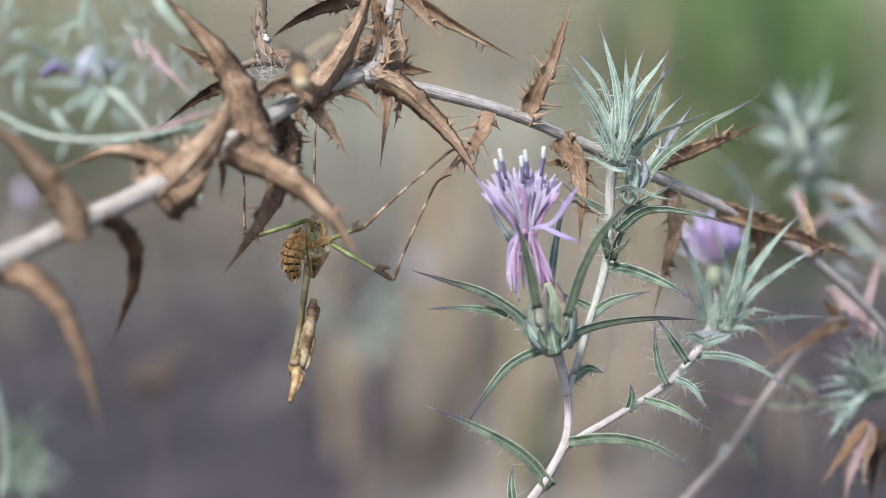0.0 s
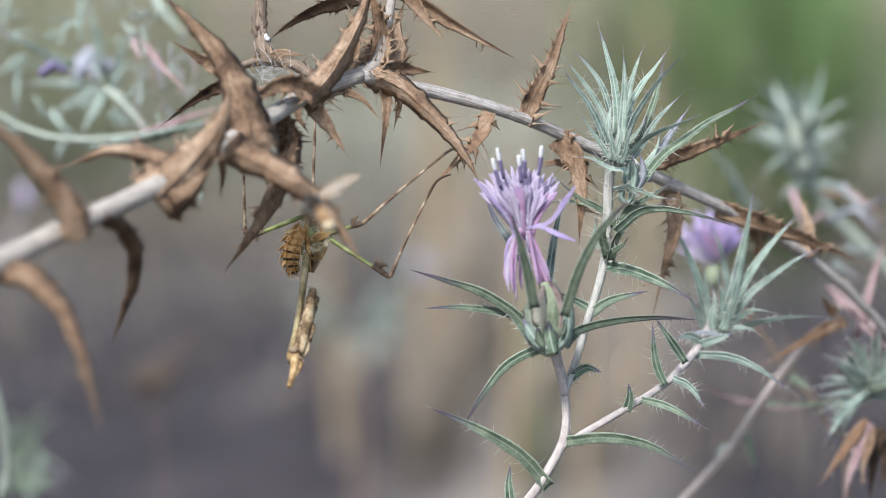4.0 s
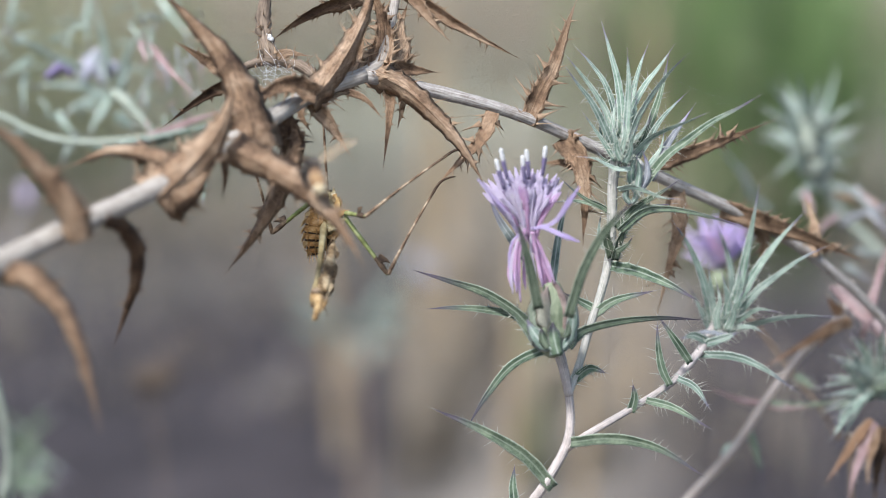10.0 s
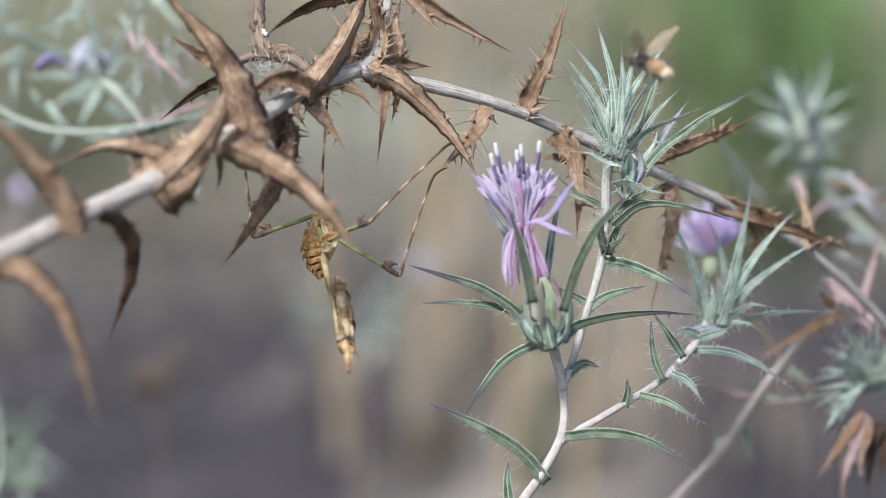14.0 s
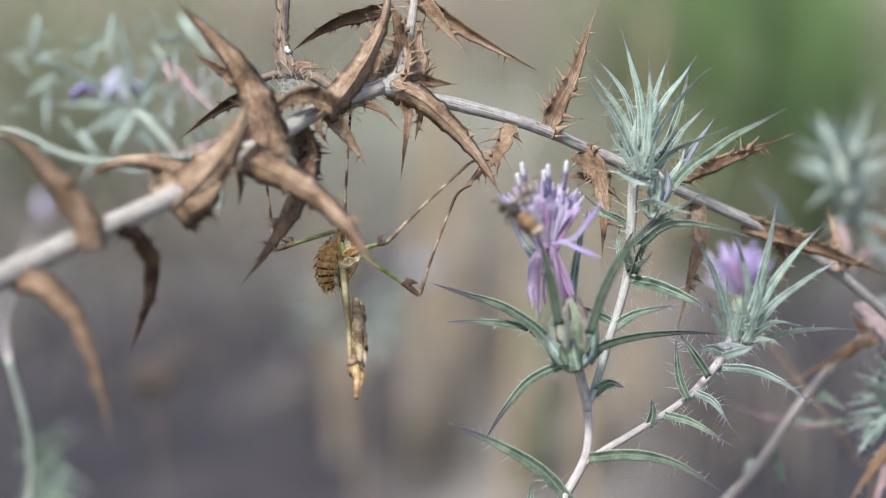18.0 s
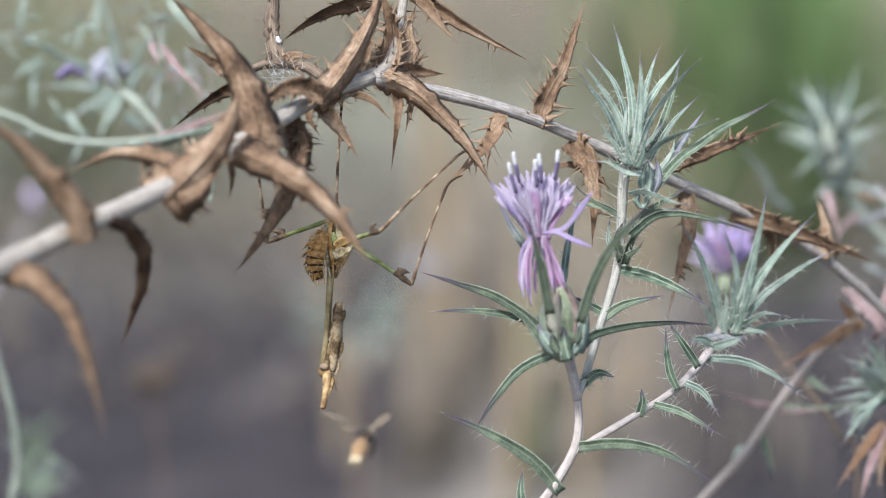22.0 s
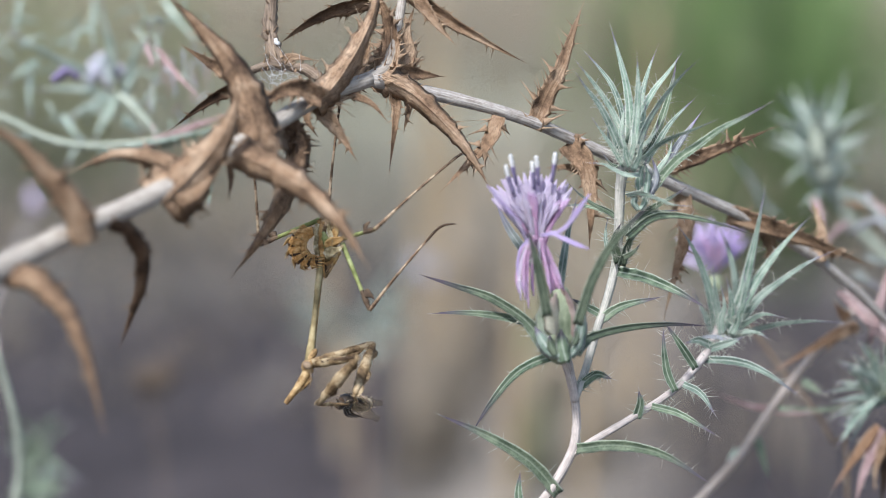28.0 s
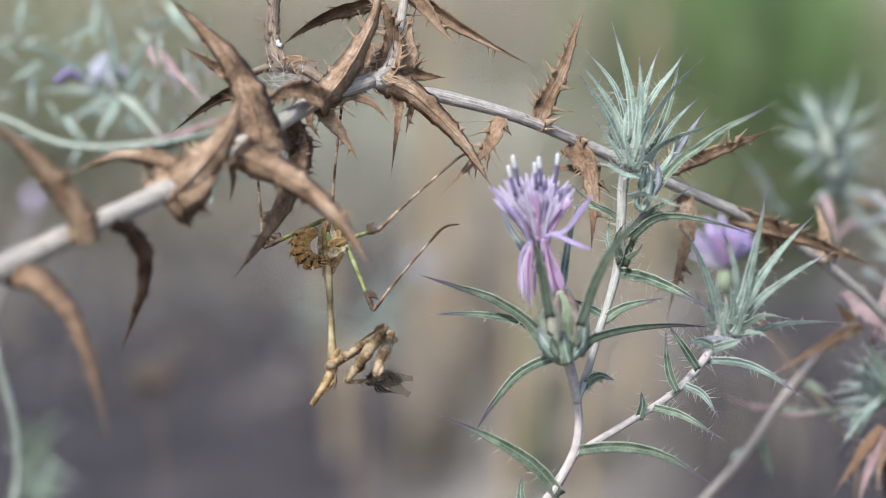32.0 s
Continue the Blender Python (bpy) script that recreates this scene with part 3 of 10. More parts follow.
# ---- the dry thistle, whose arching branch holds the mantis ----
dry = thing("dry_thistle", (-136.3, -87.0, -12.0), "dry brown thistle branch with curled spiny leaves, arching over bare soil", "thistle")
stem(dry, [(-136.3, -87.0, -12.0), (-124.1, -134.3, 299.5), (-117.3, -116.8, 323.4), (-107.1, -97.9, 332.5), (-94.1, -75.7, 338.9), (-82.1, -64.4, 344.3), (-66.2, -49.3, 350.7), (-53.1, -35.9, 358.0), (-42.1, -22.7, 364.2), (-32.1, -9.6, 369.5), (-20.0, -1.0, 373.3)],
     [3.4, 3.2, 3.0, 2.9, 2.8, 2.6, 2.5, 2.3, 2.2, 2.0, 1.9], DRY_STEM, "stem", steps=6, sides=12)
stem(dry, [(-20.7, -1.0, 373.2), (-16.2, 2.5, 376.3), (-14.0, 7.7, 384.3), (-12.6, 13.0, 393.9), (-11.3, 21.9, 413.5)], [1.9, 1.6, 1.3, 1.1, 0.9], DRY_STEM, "side_stem", steps=6, sides=10)
stem(dry, [(-20.0, -1.0, 373.3), (-6.2, 5.6, 369.6), (9.3, 9.0, 365.4), (20.8, 12.5, 361.3), (35.3, 17.6, 354.6), (57.7, 26.2, 343.8), (81.1, 36.7, 332.2), (100.7, 46.9, 319.0), (119.7, 58.5, 300.9), (134.4, 67.8, 281.0)],
     [1.9, 1.7, 1.55, 1.55, 1.5, 1.6, 1.5, 1.4, 1.3, 1.1], GREY_STEM, "side_stem", steps=6, sides=10)
stem(dry, [(-47.6, 16.0, 400.9), (-45.6, 14.9, 392.5), (-46.1, 13.9, 385.4), (-44.9, 11.1, 379.9), (-42.8, 8.4, 375.6)], [1.7, 1.6, 2.0, 2.2, 1.6], TWIG, "twig", rough=0.22, steps=6)
stem(dry, [(-50.2, 4.3, 375.0), (-45.5, 6.5, 376.3), (-40.7, 8.4, 375.6), (-35.9, 6.3, 374.9), (-31.0, -2.1, 372.4)], [1.0, 1.3, 1.2, 1.6, 1.1], TWIG, "twig", rough=0.15, steps=6)

# leaves of the near, lower part of the arch
D = dict(lobes=0.07, base=0.95, peak=0.22, taper=1.1, tooth=0.06, teeth=0.35, spine_to=0.84)
leaf(dry, [(-81.2, -71.0, 341.4), (-82.7, -73.2, 349.2), (-88.1, -75.5, 357.8), (-94.1, -77.8, 365.0), (-102.4, -80.0, 370.8)], 3.57, DRY, **dict(D, base=1.1), spines=7, spine=3, fold=-0.6, roll=-18)
leaf(dry, [(-97.0, -79.6, 337.1), (-88.5, -84.2, 335.6), (-81.1, -88.8, 329.0), (-76.0, -93.4, 318.4), (-72.5, -98.0, 306.0)], 2.88, DRY, **D, spines=8, spine=3, fold=-0.4, roll=-14)
# hanging leaf whose shaded look comes from the darker copy's colour
leaf(dry, [(-74.9, -62.0, 345.7), (-71.9, -56.0, 342.6), (-70.1, -50.0, 336.4), (-71.1, -46.0, 328.7), (-73.8, -42.0, 321.7), (-77.5, -38.0, 313.0)], 1.94, DRY_SHADED, **dict(D, taper=1.5, peak=0.35), spines=5, spine=3.0, fold=-0.7, roll=-20)
leaf(dry, [(-59.8, -46.0, 352.6), (-66.3, -45.3, 356.9), (-76.3, -44.7, 358.7), (-86.7, -44.0, 355.2)], 2.86, DRY, **D, spines=6, spine=3.1, fold=-0.85, roll=-15)
leaf(dry, [(-44.3, -34.0, 358.6), (-46.2, -31.8, 367.7), (-50.5, -29.5, 377.7), (-57.5, -27.2, 385.9), (-66.7, -25.0, 394.7)], 4.81, DRY, **dict(D, base=1.4), spines=8, spine=3.6, fold=-0.65, roll=8, wave=0.1)
leaf(dry, [(-65.8, -51.0, 348.5), (-58.5, -48.0, 355.4), (-51.7, -45.0, 363.9), (-48.4, -42.0, 373.4)], 5.58, DRY, **dict(D, base=1.3), spines=7, spine=3.1, fold=-0.65, roll=8)
leaf(dry, [(-61.0, -50.0, 347.8), (-57.3, -48.0, 349.9), (-53.3, -46.0, 354.9)], 3.62, DRY, **dict(D, base=1.2), spines=7, spine=3.1, fold=-0.6, roll=20)
leaf(dry, [(-50.3, -38.5, 359.3), (-40.1, -43.4, 354.9), (-30.8, -48.2, 349.3), (-23.8, -53.1, 342.8), (-18.3, -58.0, 335.1)], 3.62, DRY, **dict(D, base=1.2), spines=8, spine=3.6, fold=-0.85, roll=6, saw=6)
leaf(dry, [(-36.9, -16.0, 361.5), (-38.5, -18.0, 352.5), (-42.6, -20.0, 342.5), (-46.9, -22.0, 335.3), (-51.9, -24.0, 328.3)], 2.99, DRY, **D, spines=7, spine=3.4, fold=-0.8, roll=15, wave=0.2)
leaf(dry, [(-40.7, -17.0, 363.7), (-38.7, -14.7, 357.7), (-38.6, -12.3, 351.2), (-40.2, -10.0, 345.7)], 3.30, DRY_SHADED, **D, spines=10, spine=3.8, fold=0.9, roll=-35)
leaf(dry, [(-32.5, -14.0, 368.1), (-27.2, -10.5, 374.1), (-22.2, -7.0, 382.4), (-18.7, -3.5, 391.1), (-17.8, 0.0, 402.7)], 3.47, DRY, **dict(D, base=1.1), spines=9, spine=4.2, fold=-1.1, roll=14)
leaf(dry, [(-43.1, -8.6, 369.5), (-52.9, -6.3, 371.6), (-60.4, -6.8, 367.9), (-68.2, -9.7, 361.7)], 2.2, DRY_SHADED, **D, spines=8, spine=2.0, fold=0.90, roll=-30)
leaf(dry, [(-31.1, -14.9, 369.5), (-37.0, -18.0, 372.2), (-43.2, -21.9, 370.1), (-48.6, -26.0, 366.1)], 2.5, DRY, **D, spines=8, spine=3.2, fold=0.95)
leaf(dry, [(-51.3, -8.1, 373.1), (-58.2, -7.5, 377.2), (-65.4, -9.6, 382.0)], 1.9, DRY, **D, spines=7, spine=2.0, fold=0.90)
leaf(dry, [(-20.4, 14.9, 392.5), (-30.3, 13.5, 390.0), (-37.3, 12.0, 386.2), (-43.2, 11.3, 381.5)], 2.0, DRY_SHADED, **D, spines=11, spine=2.0, fold=1.10, roll=-35)
leaf(dry, [(-13.3, 13.3, 396.0), (-3.4, 13.4, 389.0), (6.5, 13.5, 382.9), (17.6, 14.7, 376.7)], 2.2, DRY, **D, spines=11, spine=2.2, fold=0.90, roll=20)
leaf(dry, [(-9.7, 11.0, 394.0), (-4.8, 10.1, 387.3), (0.6, 10.2, 381.1)], 1.7, DRY, **D, spines=6, spine=1.8, fold=0.90)
leaf(dry, [(-18.3, -1.0, 374.0), (-9.6, -2.6, 369.7), (-0.8, -4.3, 361.5), (5.0, -5.9, 354.4), (9.1, -7.6, 347.7)], 2.93, DRY, **dict(D, base=1.3), spines=13, spine=3.2, fold=-0.85, roll=5, saw=6)
leaf(dry, [(-15.6, 1.1, 373.9), (-13.9, 1.3, 368.0), (-14.2, 0.3, 361.1), (-15.5, -1.1, 350.6)], 1.6, DRY, **D, spines=6, spine=2.0, fold=0.90)
leaf(dry, [(-11.0, 2.7, 370.7), (-10.9, 2.9, 365.1), (-12.0, 2.2, 360.1)], 1.2, DRY, **D, spines=3, spine=1.5)
leaf(dry, [(-32.8, -8.9, 367.4), (-29.1, -8.5, 363.0), (-26.4, -8.0, 359.1), (-23.4, -8.7, 354.4)], 1.9, DRY, **D, spines=8, spine=2.0, fold=0.80)
leaf(dry, [(-25.4, -4.5, 369.8), (-19.9, -4.8, 367.8), (-15.5, -5.5, 363.0)], 1.0, DRY, **D, spines=3, spine=1.5)
leaf(dry, [(-18.4, 2.9, 371.8), (-14.8, 4.8, 378.6), (-15.4, 6.0, 387.2), (-20.1, 5.4, 397.0)], 3.6, DRY, **D, spines=13, spine=4.2, fold=0.95, roll=-20)
leaf(dry, [(-15.6, 2.1, 373.5), (-11.5, 6.8, 378.1), (-11.8, 9.7, 384.2), (-9.7, 12.5, 390.4)], 2.4, DRY, **D, spines=11, spine=3.8, fold=0.80, roll=25)
leaf(dry, [(-13.1, 3.3, 374.8), (-8.3, 4.2, 374.1), (-2.7, 6.1, 373.5)], 2.0, DRY, **D, spines=7, spine=3.0, fold=0.80)
leaf(dry, [(-30.8, -6.6, 369.3), (-25.5, -2.2, 371.7), (-22.1, 1.6, 377.0), (-20.1, 4.4, 383.1)], 2.6, DRY, **D, spines=11, spine=4.0, fold=0.95, roll=10)
# leaves along the far arm
leaf(dry, [(20.0, 12.3, 360.0), (22.9, 12.3, 367.1), (27.1, 12.5, 375.6), (29.9, 13.6, 383.8), (32.5, 14.6, 390.8)], 2.5, DRY, **D, spines=13, spine=4.5, fold=0.5, roll=10)
leaf(dry, [(11.9, 8.7, 363.2), (9.3, 6.8, 357.0), (3.9, 5.1, 351.6), (-2.3, 4.2, 345.5)], 2.0, DRY, **D, spines=8, spine=4.5, fold=0.45, roll=20)
leaf(dry, [(29.2, 15.8, 356.0), (33.7, 13.0, 350.6), (35.1, 11.7, 341.5), (34.5, 10.2, 330.4)], 3.0, DRY, **D, spines=8, spine=4.5, fold=0.5, roll=10)
leaf(dry, [(32.4, 16.8, 348.8), (28.8, 16.9, 349.8), (23.8, 16.9, 349.5)], 1.2, DRY, **D, spines=3, spine=1.5)
leaf(dry, [(53.2, 24.8, 348.7), (62.4, 23.3, 352.0), (71.7, 22.7, 355.3), (81.3, 22.3, 359.2)], 2.3, DRY, **D, spines=10, spine=4.5, fold=0.5, roll=20)
leaf(dry, [(59.7, 27.9, 341.7), (60.4, 25.6, 332.4), (57.7, 23.2, 322.5), (54.5, 21.5, 310.6)], 2.3, DRY, **D, spines=8, spine=4.5, fold=0.45, roll=25)
leaf(dry, [(71.7, 33.2, 336.2), (85.3, 34.6, 331.6), (97.7, 37.9, 326.6), (110.3, 41.2, 321.0)], 2.7, DRY, **D, spines=19, spine=3.2, fold=0.45, roll=20)
leaf(dry, [(81.1, 36.7, 332.2), (83.5, 37.9, 326.3), (82.3, 38.8, 318.7)], 2.0, DRY, **D, spines=8, spine=2.5, fold=0.45)
leaf(dry, [(97.1, 43.3, 321.8), (97.7, 46.4, 329.7), (95.4, 49.6, 337.7)], 1.8, DRY, **D, spines=6, spine=2.0)
# short hanging spikes under the arch
leaf(dry, [(-52.0, -30.9, 355.9), (-51.6, -31.6, 351.3), (-52.3, -32.2, 347.0)], 0.9, DRY, **D, spines=2, spine=1.2)
leaf(dry, [(-57.2, -27.8, 352.9), (-56.8, -28.4, 349.0), (-57.4, -29.0, 344.7)], 0.8, PALE, spines=2, spine=1.2)
leaf(dry, [(-35.1, -4.9, 367.1), (-35.4, -5.4, 363.7), (-33.0, -5.9, 359.6)], 1.2, DRY, **D, spines=4, spine=1.8)
leaf(dry, [(-42.8, 8.5, 375.9), (-40.0, 8.8, 378.0), (-34.4, 8.7, 377.3)], 1.6, DRY, **D, spines=8, spine=2.8)


def twig_spines(plant, pts, count, length, seed, mat=DRY):
    """Sparse stiff thorns round a twig, each one told apart."""
    rnd = random.Random(seed)
    path = curve(pts, 12)
    for _ in range(count):
        i = rnd.randrange(1, len(path) - 1)
        tan = (path[i + 1] - path[i - 1]).normalized()
        s = frame_side(tan, None)
        w = rnd.uniform(0, 6.28)
        way = (s * math.cos(w) + tan.cross(s) * math.sin(w)) + tan * rnd.uniform(-0.4, 0.6)
        sh = Shape()
        sh.spine(path[i] + way * 0.8, way, length * rnd.uniform(0.5, 1.2), 0.22 if mat == PALE else 0.34, 1.0 if mat == PALE else 0.5)
        part("thorn", sh, mat, plant)


twig_spines(dry, [(-45.9, 14.9, 392.5), (-46.1, 13.9, 385.4), (-44.9, 11.1, 379.9), (-42.8, 8.4, 375.6)], 44, 6.0, 3)
twig_spines(dry, [(-48.2, 5.4, 375.8), (-42.7, 6.5, 376.0), (-35.9, 6.3, 374.9), (-31.0, -2.1, 372.4)], 26, 5, 4)
twig_spines(dry, [(-20.0, -1.0, 373.3), (-16.2, 2.5, 376.3), (-14.0, 7.7, 384.3), (-12.6, 13.0, 393.9)], 36, 8, 5)
twig_spines(dry, [(-42.4, -19.5, 362.2), (-37.2, -16.2, 359.9), (-35.9, -16.8, 355.8)], 9, 4, 6)
twig_spines(dry, [(-33.5, -8.6, 369.5), (-26.8, -4.5, 369.8), (-20.0, -1.1, 372.3)], 26, 6.5, 7)
twig_spines(dry, [(74.9, 35.0, 334.9), (85.5, 36.5, 331.0), (96.5, 39.8, 326.1)], 22, 4, 8)

# a scrap of white fluff and spider silk caught on the twig
fluff = thing("white_fluff", (-44.3, 10.3, 381.7), "tiny white tuft of plant fluff caught on the dry twig", "fluff")
part("tuft", Shape().lump((-44.2, 9.3, 382.0), 0.5, 0.5, 0.7, rough=0.35, seed=2).lump((-43.8, 9.3, 381.5), 0.6, 0.6, 0.5, rough=0.3, seed=3), WHITE, fluff)
web = thing("spider_web", (-43.9, 3.9, 372.0), "fine grey spider silk tangled under the dry twig", "web")
rnd = random.Random(9)
for k in range(30):
    c = Vector((-43.2, 4.1, 373.6))
    a = c + Vector((rnd.gauss(0, 3), rnd.gauss(0, 3), rnd.gauss(0, 2.4)))
    b = c + Vector((rnd.gauss(0, 3.5), rnd.gauss(0, 3), rnd.gauss(0, 3)))
    part("thread", Shape().tube([a, (a + b) / 2 + Vector((rnd.uniform(-2, 2), 0, rnd.uniform(-2, 2))), b], 0.034, 4, 5), SILK, web)

silk = thing("spider_thread", (56.4, 10.0, 372.2), "two fine threads of spider silk beside the green rosette", "thread")
part("thread", Shape().tube([(54.8, 10.1, 373.2), (64.2, 7.5, 368.6), (74.5, 1.1, 366.3)], 0.007, 4, 6), SILK, silk)
part("thread", Shape().tube([(57.4, 9.1, 366.2), (64.9, 7.1, 365.8), (70.7, 2.0, 366.0)], 0.006, 4, 6), SILK, silk)

# ---- the green thistle in flower ----
green = thing("green_thistle", (13.7, -3.2, -12.0), "grey-green spiny thistle in flower, with pale stems, rising from bare soil", "thistle")
stem(green, [(13.7, -3.2, -12.0), (15.1, -5.1, 236.1), (18.4, -7.7, 260.8), (25.0, -8.1, 272.5), (30.0, -6.8, 281.5), (31.2, -5.9, 288.4), (30.7, -4.9, 295.4)], [2.2, 1.8, 1.35, 1.22, 1.18, 1.1, 1.05], GREEN_STEM, "stem", steps=8)
stem(green, [(30.9, -5.1, 294.0), (29.7, -5.3, 299.7), (28.3, -5.6, 304.8), (27.1, -5.2, 307.6)], [1.15, 1.2, 1.4, 1.6], GREEN_STEM, "flower_stem", steps=6)
stem(green, [(30.7, -5.0, 294.7), (33.3, -1.1, 300.4), (36.2, 2.2, 309.8), (39.4, 4.6, 319.5), (41.1, 5.7, 327.2), (41.7, 6.9, 336.3), (42.0, 7.3, 346.3), (43.2, 7.5, 354.5)], [1.1, 1.0, 1.05, 1.1, 1.15, 1.2, 1.3, 1.6], PALE_STEM, "side_stem", steps=6)
stem(green, [(30.3, -6.9, 281.2), (36.3, -4.4, 284.5), (46.2, 0.3, 289.3), (56.5, 9.0, 293.8), (63.6, 17.8, 298.7), (68.7, 27.5, 303.2), (72.4, 35.3, 307.9)], [1.1, 1.0, 0.95, 1.0, 1.1, 1.2, 1.6], GREEN_STEM, "side_stem", steps=6)

G = dict(spines=9, spine=2.7, tooth=0.04, fold=0.7, thick=0.26, lobes=0.1, taper=2.0, base=0.9)
H = dict(spines=1.4, spine=1.7, fold=0.75, thick=0.26, lobes=0.05, taper=1.5, base=1.3, peak=0.3)
K = dict(spines=10, spine=2.4, tooth=0.05, thick=0.28, lobes=0.06, taper=1.35, base=1.0, peak=0.2, spine_to=0.7, steps=6)
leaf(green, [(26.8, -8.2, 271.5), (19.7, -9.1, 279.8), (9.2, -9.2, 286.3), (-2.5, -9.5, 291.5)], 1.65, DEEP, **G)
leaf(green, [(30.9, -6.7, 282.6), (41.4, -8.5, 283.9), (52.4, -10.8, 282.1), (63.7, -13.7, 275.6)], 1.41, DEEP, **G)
leaf(green, [(32.1, -2.6, 297.5), (36.0, -2.2, 300.3), (40.0, -2.3, 299.2)], 1.25, GREEN, **G)
leaf(green, [(37.0, 3.6, 312.7), (42.5, 2.2, 316.7), (51.8, 0.5, 319.3)], 1.25, GREEN, **G)
leaf(green, [(38.0, 3.8, 313.9), (34.2, 4.1, 316.0), (30.0, 4.4, 318.1)], 1.09, GREEN, **G)
leaf(green, [(41.7, 5.3, 324.8), (47.5, 3.2, 324.0), (55.1, 1.8, 321.1), (62.8, 0.2, 317.0)], 1.48, GREEN, **G)


# the upper rosette: stiff channelled leaves, each ending in a pale spine
leaf(green, [(43.6, 5.0, 352.9), (43.9, 5.8, 362.0), (43.0, 6.5, 370.4), (41.0, 7.2, 378.1), (39.0, 8.0, 384.9)], 1.28, PALE, fold=0.5, **K)
leaf(green, [(44.2, 1.0, 352.6), (44.7, 0.8, 361.0), (45.1, 0.5, 369.4), (45.0, 0.2, 374.3), (44.8, 0.0, 378.5)], 1.05, PALE, fold=0.6, roll=10, **K)
leaf(green, [(45.0, 8.0, 352.6), (45.8, 9.2, 361.0), (47.0, 10.5, 368.0), (48.7, 11.8, 374.2), (50.6, 13.0, 379.1)], 1.07, PALE, fold=0.5, **K)
leaf(green, [(44.1, 4.0, 354.4), (46.0, 4.5, 362.8), (49.6, 5.0, 369.8), (53.3, 5.5, 374.7), (56.2, 6.0, 379.1)], 1.06, PALE, fold=0.6, roll=-25, **K)
leaf(green, [(44.5, 1.0, 353.7), (47.1, 0.0, 362.2), (51.1, -1.0, 368.9), (55.1, -2.0, 374.1), (58.6, -3.0, 377.6)], 0.91, SAGE, fold=0.6, roll=30, **K)
leaf(green, [(46.4, 11.0, 350.1), (50.9, 12.2, 357.9), (53.5, 13.5, 364.9), (55.2, 14.8, 371.2), (56.1, 16.0, 376.1)], 1.15, GREEN, fold=0.8, roll=-20, **K)
leaf(green, [(43.6, 8.0, 353.3), (42.1, 9.5, 363.1), (39.9, 11.0, 369.8), (36.6, 12.5, 374.6), (33.4, 14.0, 378.2)], 1.00, SAGE, fold=0.6, roll=20, **K)
leaf(green, [(43.0, 4.0, 353.0), (40.6, 3.5, 362.5), (37.2, 3.0, 368.5), (33.6, 2.5, 373.2), (30.5, 2.0, 376.9)], 0.92, PALE, fold=0.6, roll=-20, **K)
leaf(green, [(42.5, 2.0, 351.8), (39.4, 0.8, 359.6), (36.2, -0.5, 366.0), (32.7, -1.8, 370.7), (29.9, -3.0, 374.7)], 1.05, SAGE, fold=0.5, roll=15, **K)
leaf(green, [(41.9, 0.0, 352.0), (39.3, -1.0, 356.3), (36.5, -2.0, 360.3), (34.2, -3.0, 363.6)], 0.63, PALE, fold=0.6, **K)
leaf(green, [(47.5, 8.0, 350.5), (51.1, 8.5, 356.1), (53.5, 9.0, 360.3), (56.8, 9.5, 364.2), (60.0, 10.0, 367.4)], 0.93, SAGE, fold=0.6, roll=-25, **K)
leaf(green, [(44.1, 0.0, 351.0), (49.3, -1.8, 357.1), (53.8, -3.5, 359.9), (58.9, -5.2, 362.0), (63.2, -7.0, 364.0)], 0.77, PALE, fold=0.7, roll=35, **K)
leaf(green, [(51.5, 12.0, 345.7), (55.2, 12.0, 353.6), (58.8, 12.0, 359.2), (61.9, 12.0, 363.7)], 1.14, MAUVE, fold=0.4, **K)
leaf(green, [(49.3, 2.0, 345.4), (54.6, 0.0, 352.6), (59.5, -2.0, 356.8), (65.2, -4.0, 361.5), (71.4, -6.0, 365.2), (76.1, -8.0, 368.4)], 1.26, GREEN, fold=0.7, roll=-25, **K)
leaf(green, [(45.7, -2.0, 349.8), (42.2, -3.5, 350.0), (39.1, -5.0, 351.6), (36.5, -6.5, 353.1), (33.1, -8.0, 353.7)], 0.70, PALE, fold=0.6, roll=35, **K)
leaf(green, [(42.7, -2.0, 345.3), (46.0, -4.0, 346.1), (50.0, -6.0, 345.0), (53.3, -8.0, 343.8), (56.7, -10.0, 343.6)], 0.76, PALE, fold=0.6, roll=40, **K)
leaf(green, [(43.4, -2.0, 353.6), (45.5, -3.3, 356.1), (48.2, -4.7, 359.4), (50.8, -6.0, 363.7)], 0.77, SAGE, fold=0.6, roll=-30, **K)
leaf(green, [(43.1, 2.0, 353.9), (41.4, 2.0, 358.8), (41.7, 2.0, 363.0), (42.3, 2.0, 367.2)], 0.84, PALE, fold=0.5, **K)
leaf(green, [(44.3, 2.0, 353.9), (45.9, 2.3, 359.2), (47.0, 2.7, 363.7), (47.3, 3.0, 366.7)], 0.85, PALE, fold=0.5, roll=20, **K)
leaf(green, [(42.7, 3.0, 351.7), (40.2, 4.0, 354.8), (38.8, 5.0, 357.8), (38.3, 6.0, 361.3)], 0.71, SAGE, fold=0.5, **K)
leaf(green, [(45.4, 8.0, 351.2), (48.7, 9.3, 354.3), (50.5, 10.7, 358.0), (51.4, 12.0, 362.2)], 0.86, GREEN, fold=0.6, **K)
leaf(green, [(43.5, 6.0, 349.2), (41.8, 7.3, 350.5), (39.7, 8.7, 351.2), (37.4, 10.0, 354.2)], 0.71, GREEN, fold=0.6, **K)
leaf(green, [(50.1, 4.0, 349.5), (52.2, 4.3, 352.3), (53.7, 4.7, 354.8), (54.5, 5.0, 359.0)], 0.71, PALE, fold=0.4, **K)
